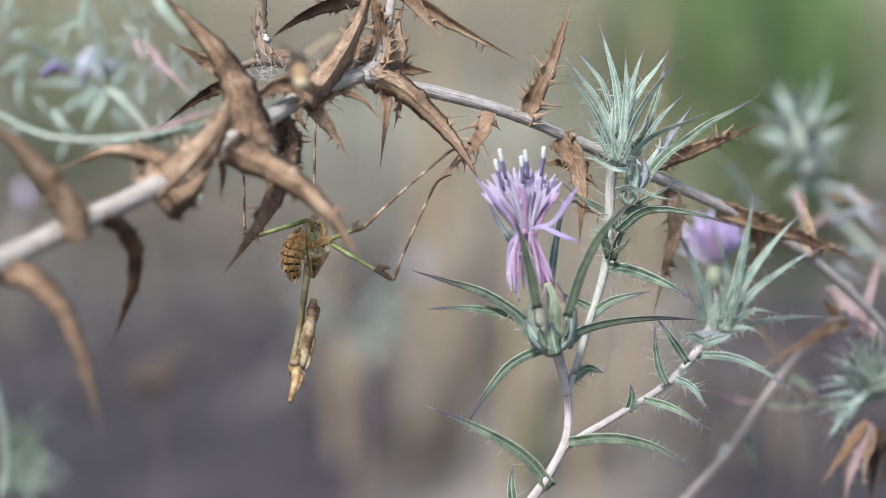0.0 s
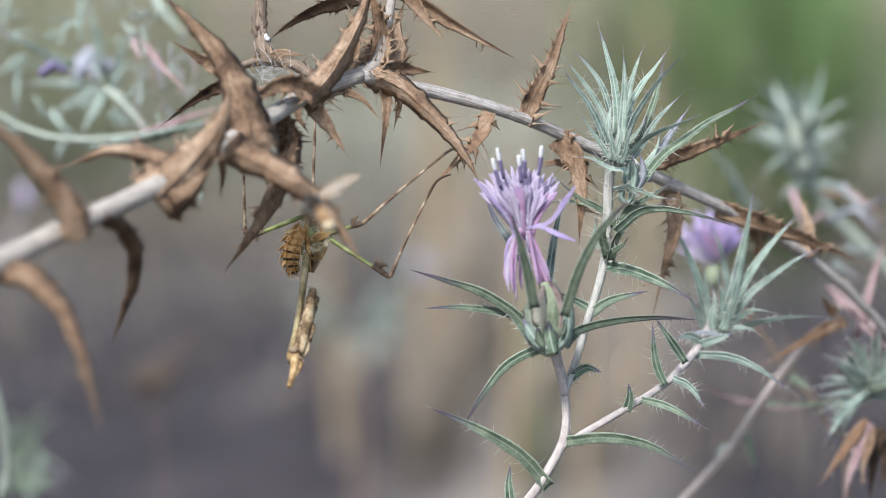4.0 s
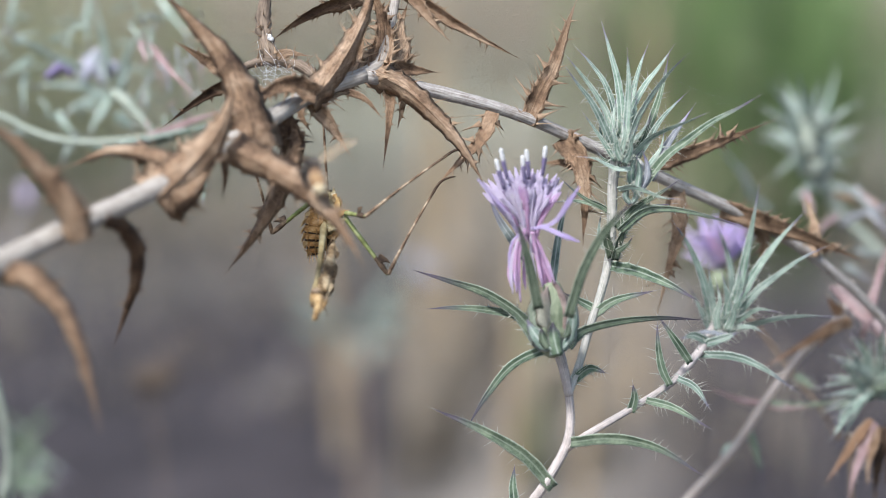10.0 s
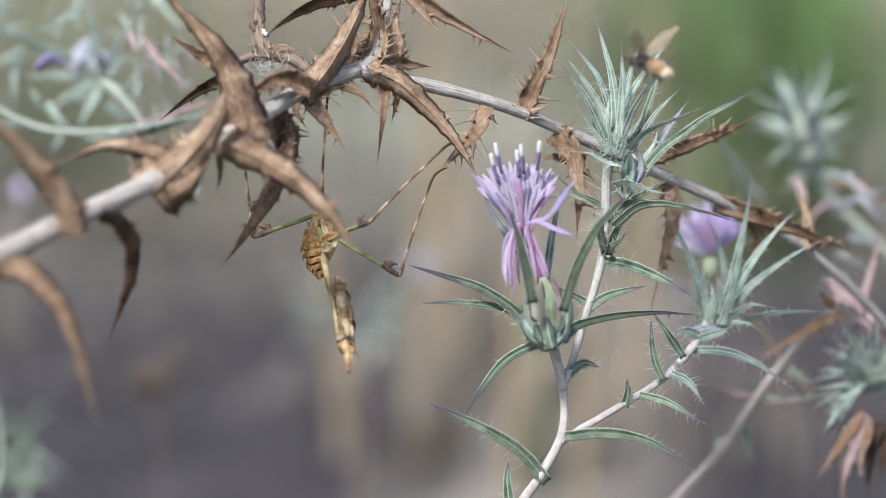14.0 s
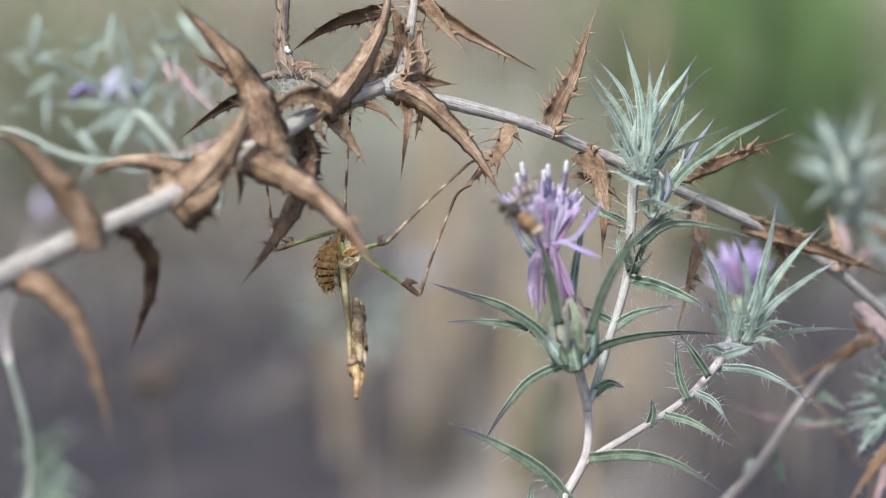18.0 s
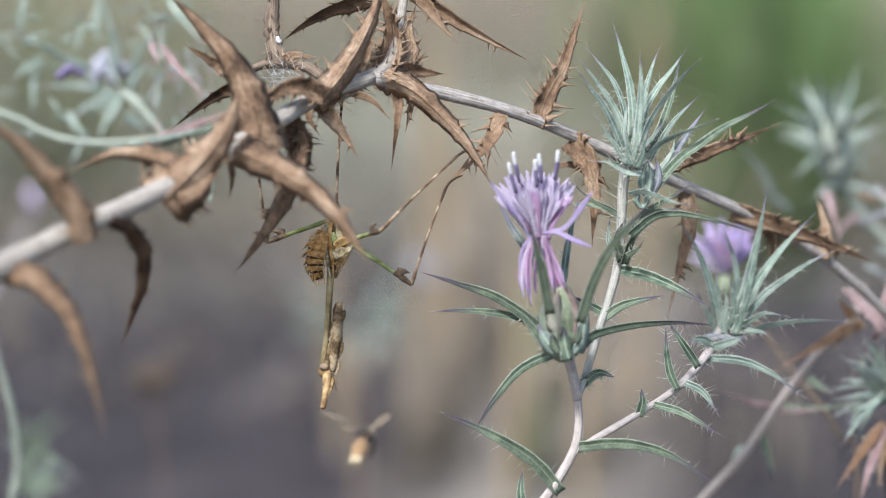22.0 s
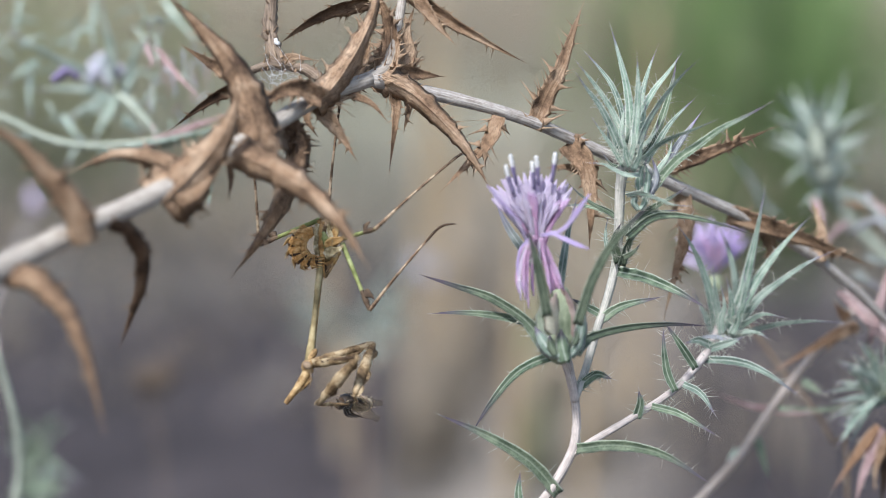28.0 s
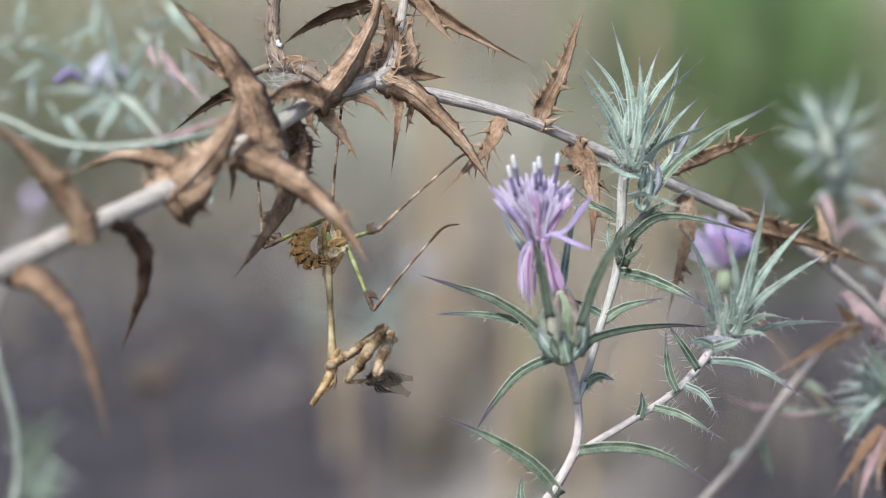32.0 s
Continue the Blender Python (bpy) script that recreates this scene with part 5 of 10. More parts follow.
leaf(left, [(-108.6, 132.0, 366.4), (-115.7, 129.3, 369.3), (-122.7, 126.7, 373.5), (-131.3, 124.0, 379.1)], 1.36, SAGE, **FAR)
leaf(left, [(-101.5, 132.0, 366.4), (-102.0, 129.3, 374.6), (-102.9, 126.7, 380.6), (-104.0, 124.0, 389.9)], 1.52, PALE, **FAR)
leaf(left, [(-97.6, 132.0, 359.3), (-96.1, 129.3, 366.3), (-94.0, 126.7, 372.3), (-90.9, 124.0, 376.9)], 1.52, SAGE, **FAR)
leaf(left, [(-102.8, 132.0, 359.3), (-110.0, 129.3, 361.2), (-117.1, 126.7, 361.8), (-125.1, 124.0, 361.3)], 1.19, SAGE, **FAR)
leaf(left, [(-100.6, 132.0, 358.5), (-103.1, 129.3, 353.6), (-104.8, 126.7, 350.5), (-106.5, 124.0, 345.7)], 1.36, PALE, **FAR)
leaf(left, [(-102.3, 132.0, 359.0), (-106.7, 129.3, 357.0), (-111.1, 126.7, 355.0), (-114.4, 124.0, 351.2)], 1.36, SAGE, **FAR)
leaf(left, [(-123.7, 132.0, 369.5), (-127.3, 128.0, 367.2), (-132.5, 124.0, 363.3)], 1.19, PALE, **FAR)
leaf(left, [(-128.6, 132.0, 387.9), (-129.1, 128.0, 382.2), (-130.6, 124.0, 376.6)], 0.85, SAGE, **FAR)
leaf(left, [(-125.8, 132.0, 366.1), (-126.0, 128.0, 359.6), (-125.1, 124.0, 352.4)], 1.02, SAGE, **FAR)
leaf(left, [(-116.5, 132.0, 353.4), (-113.4, 128.0, 349.5), (-109.5, 124.0, 346.5)], 1.19, PALE, **FAR)
leaf(left, [(-110.7, 132.0, 346.6), (-112.7, 128.0, 343.6), (-114.7, 124.0, 338.1)], 1.19, SAGE, **FAR)
leaf(left, [(-106.5, 132.0, 387.9), (-106.7, 128.0, 379.7), (-105.7, 124.0, 371.6)], 1.02, SAGE, **FAR)
leaf(left, [(-86.3, 132.0, 387.9), (-81.0, 128.0, 381.4), (-74.0, 124.0, 374.1)], 1.02, PALE, **FAR)
leaf(left, [(-112.0, 132.0, 365.2), (-114.7, 128.0, 367.7), (-117.3, 124.0, 371.6)], 1.02, SAGE, **FAR)
leaf(left, [(-98.7, 132.0, 352.6), (-94.9, 128.0, 350.4), (-91.9, 124.0, 349.1)], 1.69, SAGE, **FAR)
leaf(left, [(-107.3, 132.0, 344.1), (-100.1, 128.0, 342.4), (-91.1, 124.0, 344.0)], 1.02, SAGE, **FAR)
leaf(left, [(-125.9, 132.0, 347.8), (-127.8, 128.0, 347.0), (-131.3, 124.0, 346.9)], 1.02, SAGE, **FAR)
leaf(left, [(-85.0, 78.0, 377.6), (-83.4, 71.0, 375.2), (-81.6, 64.0, 372.2)], 0.78, PINKISH, **FAR)
leaf(left, [(-82.2, 78.0, 376.6), (-77.5, 73.3, 371.3), (-73.2, 68.7, 367.3), (-67.9, 64.0, 363.0)], 0.94, PINKISH, **FAR)
leaf(left, [(-86.7, 78.0, 349.0), (-78.6, 73.3, 352.6), (-68.7, 68.7, 356.8), (-59.3, 64.0, 359.6)], 1.41, PINKISH, **FAR)
leaf(left, [(-85.5, 78.0, 348.7), (-75.5, 73.3, 351.7), (-67.2, 68.7, 354.6), (-59.0, 64.0, 357.8)], 1.25, OLIVE, **FAR)
leaf(left, [(-91.8, 78.0, 349.0), (-81.4, 73.3, 351.3), (-70.3, 68.7, 354.0), (-59.4, 64.0, 355.3)], 0.78, SAGE, **FAR)
part("flower", Shape().lump((-108.4, 140.0, 365.9), 2.6, 2.4, 3.0, rough=0.35, seed=4).lump((-101.9, 140.0, 366.2), 2.6, 2.4, 2.2, rough=0.35, seed=5).lump((-106.9, 144.0, 368.0), 2.0, 2.4, 3.2, rough=0.35, seed=6).lump((-104.3, 140.0, 363.8), 1.6, 2.4, 3.2, rough=0.35, seed=7).lump((-109.5, 138.0, 363.6), 1.6, 2.4, 2.6, rough=0.35, seed=8), PALE_LILAC, left, "pale lilac-white flower head")
part("flower", Shape().tube([(-114.4, 98.0, 366.1), (-111.7, 98.0, 368.1), (-109.4, 98.0, 369.7)], [1.2, 1.6, 1.0], 8, 4, 0.2).tube([(-108.8, 98.0, 368.7), (-106.9, 98.0, 366.8)], [1.2, 1.0], 8, 4, 0.2), ANTHER, left, "small violet florets")
for k in range(44):
    r2 = random.Random(300 + k)
    p = Vector((-79.4, 90.0, 368.9)) + Vector((r2.uniform(-9, 10), r2.uniform(-8, 25), r2.uniform(-14, 16)))
    q = p + Vector((r2.uniform(-5, 5), r2.uniform(-5, 5), r2.uniform(-10, 10)))
    leaf(left, [p, p.lerp(q, 0.5) + Vector((0, 0, 1)), q], 0.34, (PALE, MAUVE, PINKISH)[k % 3], name="spiny_leaflet", steps=3, thick=0.2)
for k in range(46):
    r2 = random.Random(900 + k)
    p = Vector((-108.9, 100.0, 365.0)) + Vector((r2.uniform(-24, 22), r2.uniform(5, 45), r2.uniform(-15, 18)))
    q = p + Vector((r2.uniform(-12, 12), r2.uniform(-8, 8), r2.uniform(-10, 10)))
    leaf(left, [p, p.lerp(q, 0.5) + Vector((0, 0, 1.5)), q], r2.uniform(0.35, 0.6), (PALE, SAGE, SAGE)[k % 3], name="spiny_leaf", steps=3, thick=0.2)

corner = thing("pale_thistle", (-150.5, 278.6, -12.0), "pale grey-green thistle low behind the dry branch", "thistle", "thistles behind")
stem(corner, [(-150.5, 278.6, -12.0), (-134.7, 145.7, 217.1), (-132.3, 118.1, 236.5), (-130.1, 114.6, 247.7), (-129.5, 111.2, 258.8), (-131.0, 107.9, 271.3), (-134.4, 105.0, 287.0)], [1.5, 1.4, 1.3, 1.3, 1.2, 1.1, 0.9], LEAFY_STEM, steps=6)
stem(corner, [(-144.0, 209.0, 200.5), (-138.0, 210.2, 219.7), (-135.7, 209.6, 231.6)], [1.6, 1.5, 1.4], LEAFY_STEM, "side_stem")
leaf(corner, [(-146.0, 214.0, 232.5), (-140.1, 208.0, 239.7), (-134.2, 202.0, 246.7), (-128.5, 196.0, 252.7)], 1.50, GREEN, **FAR)
leaf(corner, [(-146.0, 214.0, 230.6), (-137.3, 208.0, 236.8), (-131.5, 202.0, 242.9), (-125.4, 196.0, 248.0)], 1.50, GREEN, **FAR)
leaf(corner, [(-147.1, 214.0, 226.7), (-139.3, 208.0, 231.9), (-132.7, 202.0, 231.3), (-126.2, 196.0, 227.3)], 1.68, GREEN, **FAR)
leaf(corner, [(-148.1, 214.0, 224.7), (-140.4, 208.0, 224.5), (-132.8, 202.0, 224.4), (-123.4, 196.0, 226.6)], 1.68, GREEN, **FAR)
leaf(corner, [(-149.1, 214.0, 220.8), (-141.5, 208.0, 219.9), (-132.9, 202.0, 221.7), (-124.5, 196.0, 220.8)], 1.68, GREEN, **FAR)
leaf(corner, [(-146.0, 214.0, 230.6), (-142.9, 208.0, 239.7), (-142.1, 202.0, 246.7), (-142.4, 196.0, 253.7)], 1.50, GREEN, **FAR)
leaf(corner, [(-146.9, 214.0, 232.5), (-147.1, 205.0, 242.2), (-147.2, 196.0, 249.9)], 1.50, GREEN, **FAR)
leaf(corner, [(-145.2, 214.0, 224.7), (-139.0, 205.0, 221.0), (-135.8, 196.0, 216.4)], 1.68, GREEN, **FAR)
leaf(corner, [(-148.0, 214.0, 226.7), (-142.2, 208.0, 229.0), (-135.4, 202.0, 237.1), (-132.4, 196.0, 242.2)], 1.68, GREEN, **FAR)
leaf(corner, [(-150.2, 214.0, 216.9), (-144.7, 205.0, 222.9), (-137.4, 196.0, 228.9)], 1.68, DEEP, **FAR)
leaf(corner, [(-147.9, 214.0, 230.6), (-141.1, 208.0, 234.8), (-136.3, 202.0, 239.0), (-131.5, 196.0, 241.3)], 1.50, GREEN, **FAR)
leaf(corner, [(-149.8, 214.0, 232.5), (-144.3, 205.0, 238.4), (-138.0, 196.0, 245.1)], 1.50, SAGE, **FAR)
leaf(corner, [(-144.4, 214.0, 220.8), (-137.5, 208.0, 226.5), (-129.9, 202.0, 229.0), (-122.5, 196.0, 225.0)], 1.31, SAGE, **FAR)
part("flower", Shape().lump((-173.5, 419.0, 293.8), 2.6, 3, 5, rough=0.25, seed=9), PETAL, corner, "blurred lilac flower")
stem(corner, [(-134.4, 105.0, 287.0), (-161.9, 255.3, 278.2), (-174.2, 418.2, 288.0)], [1.0, 0.8, 0.8], GREEN_STEM, "side_stem")

right = thing("pale_thistle", (164.4, 212.8, -12.0), "pale grey-green thistle rosette behind the flowering one", "thistle", "thistles behind")
stem(right, [(164.4, 212.8, -12.0), (154.5, 170.0, 258.9), (144.4, 169.2, 295.5), (134.1, 168.3, 306.5), (124.0, 167.5, 316.5), (118.3, 166.7, 324.7), (113.4, 165.8, 333.7), (111.3, 165.0, 341.8)], [2.3, 2.2, 2.0, 1.9, 1.9, 2.0, 2.3, 2.0], LEAFY_STEM, "stem", steps=6)
leaf(right, [(111.4, 165.0, 338.7), (109.4, 159.7, 349.3), (107.5, 154.3, 355.9), (105.6, 149.0, 363.5)], 1.41, MIST, **FAR)
leaf(right, [(111.8, 165.0, 338.7), (112.7, 163.0, 349.0), (113.3, 161.0, 354.5), (114.3, 159.0, 360.8)], 1.42, MIST, **FAR)
leaf(right, [(111.1, 165.0, 338.7), (106.2, 159.7, 349.3), (101.6, 154.3, 355.0), (96.8, 149.0, 360.1)], 1.41, MIST, **FAR)
leaf(right, [(110.7, 165.0, 338.2), (104.9, 162.3, 345.5), (100.6, 159.7, 349.3), (95.3, 157.0, 352.5)], 1.24, MIST, **FAR)
leaf(right, [(112.1, 165.0, 338.7), (116.4, 169.3, 348.5), (119.6, 173.7, 355.2), (122.0, 178.0, 364.4)], 1.26, MIST, **FAR)
leaf(right, [(112.5, 165.0, 338.2), (117.1, 164.0, 345.9), (121.6, 163.0, 350.3), (127.6, 162.0, 353.5)], 1.24, MIST, **FAR)
leaf(right, [(110.4, 165.0, 337.3), (105.0, 162.3, 340.8), (100.2, 159.7, 342.3), (95.2, 157.0, 342.0)], 1.06, MIST, **FAR)
leaf(right, [(112.9, 165.0, 337.3), (118.1, 165.0, 340.9), (122.1, 165.0, 341.8), (126.6, 165.0, 340.5)], 1.07, MIST, **FAR)
leaf(right, [(111.1, 165.0, 335.5), (106.4, 161.3, 335.0), (103.1, 157.7, 333.1), (99.2, 154.0, 330.0)], 1.06, MIST, **FAR)
leaf(right, [(114.0, 165.0, 334.7), (117.9, 165.7, 335.1), (121.3, 166.3, 333.3), (125.3, 167.0, 331.8)], 1.07, MIST, **FAR)
leaf(right, [(111.1, 165.0, 338.7), (109.0, 169.3, 346.7), (107.0, 173.7, 353.4), (105.3, 178.0, 359.7)], 1.26, MIST, **FAR)
leaf(right, [(111.8, 165.0, 338.7), (110.3, 156.3, 348.7), (108.7, 147.7, 354.7), (107.7, 139.0, 360.5)], 1.57, MIST, **FAR)
leaf(right, [(111.1, 165.0, 337.7), (107.0, 157.0, 345.2), (103.8, 149.0, 349.0), (100.3, 141.0, 351.8)], 1.58, MIST, **FAR)
leaf(right, [(112.5, 165.0, 337.7), (114.0, 157.0, 344.8), (114.9, 149.0, 348.5), (116.0, 141.0, 351.8)], 1.58, MIST, **FAR)
leaf(right, [(113.4, 165.0, 328.4), (109.0, 159.7, 332.6), (106.1, 154.3, 336.6), (103.2, 149.0, 340.3)], 1.41, MIST, **FAR)
leaf(right, [(114.4, 165.0, 328.4), (117.3, 163.0, 331.3), (118.7, 161.0, 335.1), (119.7, 159.0, 339.3)], 1.42, MIST, **FAR)
leaf(right, [(115.2, 165.0, 326.6), (111.6, 159.7, 327.3), (108.1, 154.3, 326.1), (104.4, 149.0, 323.2)], 1.06, MIST, **FAR)
leaf(right, [(116.3, 165.0, 325.7), (119.7, 162.3, 326.9), (122.5, 159.7, 326.4), (125.7, 157.0, 324.0)], 1.06, MIST, **FAR)
leaf(right, [(95.0, 165.0, 324.0), (90.8, 159.7, 330.8), (86.6, 154.3, 335.8), (82.8, 149.0, 340.3)], 1.06, MIST, **FAR)
leaf(right, [(100.4, 165.0, 319.1), (94.4, 159.7, 323.4), (91.2, 154.3, 327.9), (88.5, 149.0, 333.7)], 1.06, MIST, **FAR)
leaf(right, [(112.1, 165.0, 338.0), (108.1, 176.1, 340.9), (98.6, 187.1, 343.5)], 1.42, MIST, **FAR)
leaf(right, [(112.2, 165.0, 332.0), (106.4, 164.1, 337.4), (96.6, 163.3, 342.8)], 0.99, MIST, **FAR)
leaf(right, [(112.1, 165.0, 338.0), (106.5, 155.3, 344.6), (97.2, 145.7, 351.3)], 1.44, MIST, **FAR)
leaf(right, [(112.2, 165.0, 332.0), (109.2, 166.8, 336.5), (104.2, 168.7, 340.7)], 1.27, MIST, **FAR)
leaf(right, [(112.1, 165.0, 338.0), (110.4, 175.4, 341.6), (105.5, 185.8, 345.1)], 1.14, MIST, **FAR)
leaf(right, [(112.2, 165.0, 332.0), (109.0, 156.0, 338.3), (104.8, 146.9, 344.5)], 1.39, MIST, **FAR)
leaf(right, [(112.1, 165.0, 338.0), (111.8, 174.3, 342.6), (109.7, 183.6, 347.4)], 0.99, MIST, **FAR)
leaf(right, [(112.2, 165.0, 332.0), (111.8, 174.3, 336.8), (110.7, 183.6, 342.0)], 1.52, MIST, **FAR)
leaf(right, [(112.1, 165.0, 338.0), (110.9, 169.4, 346.5), (107.9, 173.9, 356.3)], 1.27, MIST, **FAR)
leaf(right, [(112.2, 165.0, 332.0), (112.8, 176.7, 339.8), (113.1, 188.3, 349.2)], 1.37, MIST, **FAR)
leaf(right, [(112.1, 165.0, 338.0), (111.6, 156.6, 345.2), (111.3, 148.3, 352.7)], 1.16, MIST, **FAR)
leaf(right, [(112.2, 165.0, 332.0), (112.8, 167.6, 337.3), (114.5, 170.2, 342.8)], 1.14, MIST, **FAR)
leaf(right, [(112.1, 165.0, 338.0), (112.3, 160.2, 346.3), (113.0, 155.5, 355.5)], 1.15, MIST, **FAR)
leaf(right, [(112.2, 165.0, 332.0), (114.6, 164.5, 338.4), (119.9, 164.1, 345.3)], 1.15, MIST, **FAR)
leaf(right, [(112.1, 165.0, 338.0), (112.4, 153.1, 343.9), (114.1, 141.1, 349.4)], 1.48, MIST, **FAR)
leaf(right, [(112.2, 165.0, 332.0), (117.6, 172.2, 337.8), (127.6, 179.4, 344.3)], 1.00, MIST, **FAR)
leaf(right, [(112.1, 165.0, 338.0), (114.2, 153.7, 344.8), (119.0, 142.3, 351.6)], 0.97, MIST, **FAR)
leaf(right, [(112.2, 165.0, 332.0), (118.2, 171.4, 337.7), (129.4, 177.8, 343.9)], 1.09, MIST, **FAR)
leaf(right, [(112.1, 165.0, 338.0), (117.7, 161.4, 342.4), (128.1, 157.7, 346.4)], 1.16, MIST, **FAR)
leaf(right, [(112.2, 165.0, 332.0), (118.8, 171.2, 335.1), (131.1, 177.4, 337.7)], 1.04, MIST, **FAR)
leaf(right, [(114.5, 125.0, 332.1), (119.4, 118.3, 329.5), (125.0, 111.7, 324.5), (130.6, 105.0, 317.9)], 1.00, MAUVE_GREEN, **FAR)
leaf(right, [(113.7, 125.0, 328.7), (119.4, 118.3, 328.3), (125.8, 111.7, 325.8), (130.4, 105.0, 326.6)], 0.83, DRY, **FAR)
leaf(right, [(120.4, 125.0, 331.3), (122.3, 115.0, 325.7), (127.3, 105.0, 318.7)], 0.83, MAUVE, **FAR)
leaf(right, [(118.7, 125.0, 330.4), (123.9, 115.0, 327.4), (130.5, 105.0, 322.8)], 1.00, PINKISH, **FAR)
leaf(right, [(105.0, 125.0, 329.9), (105.3, 115.0, 325.4), (106.0, 105.0, 319.0)], 1.33, PINKISH, **FAR)
leaf(right, [(115.6, 125.0, 319.4), (119.5, 118.3, 323.6), (125.0, 111.7, 326.1), (130.3, 105.0, 330.3)], 1.17, MAUVE, **FAR)
leaf(right, [(115.5, 125.0, 322.8), (109.1, 115.0, 320.7), (104.4, 105.0, 315.4)], 1.00, PINKISH, **FAR)
leaf(right, [(120.8, 125.0, 312.6), (124.2, 115.0, 312.3), (130.7, 105.0, 315.4)], 1.00, MAUVE_GREEN, **FAR)
leaf(right, [(117.6, 125.0, 307.5), (119.3, 115.0, 307.2), (122.7, 105.0, 305.4)], 1.00, MAUVE_GREEN, **FAR)
part("heart", Shape().lump((111.4, 158.0, 343.3), 4.2, 4.0, 8.0, rough=0.12, seed=3).lump((113.2, 160.0, 335.2), 3.6, 3.6, 6.0, rough=0.12, seed=5), LEAFY_STEM, right, "pale heart of the rosette")

violet = thing("violet_flower", (115.8, 82.8, -12.0), "lilac thistle flower out of focus behind the dry branch", "flower")
stem(violet, [(115.8, 82.8, -12.0), (115.8, 83.0, 238.4), (110.6, 84.9, 266.1), (96.8, 86.6, 285.4), (85.5, 86.7, 300.1), (77.1, 88.0, 309.3)], [0.9, 0.8, 0.7, 0.7, 0.8, 1.2], TWIG, steps=6)
rnd = random.Random(31)
c = Vector((77.4, 88.0, 313.2))
for k in range(44):
    w = radians(-62 + 104 * k / 43 + rnd.uniform(-5, 5))
    d = Vector((math.sin(w), rnd.uniform(-0.5, 0.6), math.cos(w))) * rnd.uniform(10, 15.5)
    leaf(violet, [c, c + d * 0.55, c + d], 0.95, PETAL if k < 10 else (PINK_PETAL if k % 3 == 0 else LILAC), name="petal", thick=0.2, peak=0.6, end=0.35, steps=3)
part("involucre", Shape().lump((77.1, 88.0, 309.3), 2.6, 2.6, 3.6), CALYX, violet)

tangle = thing("wilted_thistle", (49.1, 73.2, -12.0), "half-dried thistle with pink and brown leaves and grey stems", "thistle", "thistles behind")
stem(tangle, [(49.1, 73.2, -12.0), (50.6, 73.3, 219.6), (59.9, 71.9, 238.0), (68.3, 69.5, 249.7), (79.6, 66.4, 263.7), (88.6, 65.4, 278.3), (99.3, 65.4, 292.6), (108.7, 66.7, 301.8), (112.1, 70.0, 310.8)], [1.6, 1.5, 1.4, 1.3, 1.25, 1.2, 1.1, 1.0, 0.9], STRAW_STEM, steps=6)
stem(tangle, [(107.9, 68.0, 310.3), (114.1, 66.7, 304.2), (119.4, 65.3, 298.1), (127.2, 64.0, 288.1)], [0.6, 1.3, 1.5, 1.5], ROSE_STEM, "side_stem", steps=6)
leaf(tangle, [(88.2, 68.0, 277.1), (82.7, 68.0, 277.4), (77.9, 68.0, 279.0), (72.4, 68.0, 281.3)], 0.93, PINKISH, **FAR)
leaf(tangle, [(87.9, 66.0, 277.5), (96.3, 64.0, 277.0), (105.3, 62.0, 278.2), (114.3, 60.0, 281.6)], 0.93, OLIVE, **FAR)
leaf(tangle, [(88.7, 66.0, 276.5), (94.7, 64.0, 276.3), (100.7, 62.0, 277.1)], 0.77, PINKISH, **FAR)
leaf(tangle, [(104.9, 62.0, 310.8), (110.7, 60.7, 305.2), (116.1, 59.3, 299.2), (122.1, 58.0, 293.9)], 1.08, PINKISH, **FAR)
leaf(tangle, [(114.3, 64.0, 296.0), (117.5, 64.7, 308.5), (119.6, 65.3, 316.3), (122.3, 66.0, 324.0)], 1.40, PINKISH, **FAR)
leaf(tangle, [(108.2, 62.0, 303.4), (106.2, 61.0, 304.7), (103.6, 60.0, 308.5)], 1.85, RUST, **FAR)
leaf(tangle, [(110.2, 62.0, 301.9), (103.1, 60.7, 298.2), (95.3, 59.3, 293.7), (85.9, 58.0, 288.4)], 1.54, RUST, **FAR)
leaf(tangle, [(110.7, 60.0, 301.4), (105.8, 58.0, 299.4), (101.0, 56.0, 295.1)], 1.38, DRY, **FAR)
leaf(tangle, [(96.1, 64.0, 285.7), (99.0, 62.0, 283.7), (102.6, 60.0, 281.7)], 1.24, OLIVE, **FAR)
leaf(tangle, [(84.6, 70.0, 268.5), (86.2, 69.0, 263.1), (88.6, 68.0, 253.6)], 1.25, GREEN, **FAR)
leaf(tangle, [(115.7, 54.0, 275.1), (111.0, 52.7, 269.1), (107.1, 51.3, 263.9), (102.7, 50.0, 257.6)], 1.67, RUST, **FAR)
leaf(tangle, [(116.5, 54.0, 274.3), (113.4, 52.7, 266.7), (111.0, 51.3, 260.7), (109.4, 50.0, 254.0)], 1.67, PINKISH, **FAR)
leaf(tangle, [(117.3, 54.0, 273.5), (116.4, 52.7, 268.3), (114.8, 51.3, 263.9), (114.4, 50.0, 257.9)], 1.37, DRY, **FAR)
# two near-black blades painted in for the shaded gap among the leaves
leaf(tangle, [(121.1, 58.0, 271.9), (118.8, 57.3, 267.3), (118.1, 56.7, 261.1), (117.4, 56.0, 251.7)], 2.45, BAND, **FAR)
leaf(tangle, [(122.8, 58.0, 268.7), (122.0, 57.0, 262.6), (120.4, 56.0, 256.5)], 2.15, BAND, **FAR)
leaf(tangle, [(115.8, 62.0, 281.4), (111.8, 56.2, 276.5), (106.3, 50.5, 268.3)], 0.80, SAGE, **FAR)
leaf(tangle, [(118.0, 62.0, 282.7), (114.4, 58.5, 280.6), (109.4, 54.9, 276.1)], 0.94, MIST, **FAR)
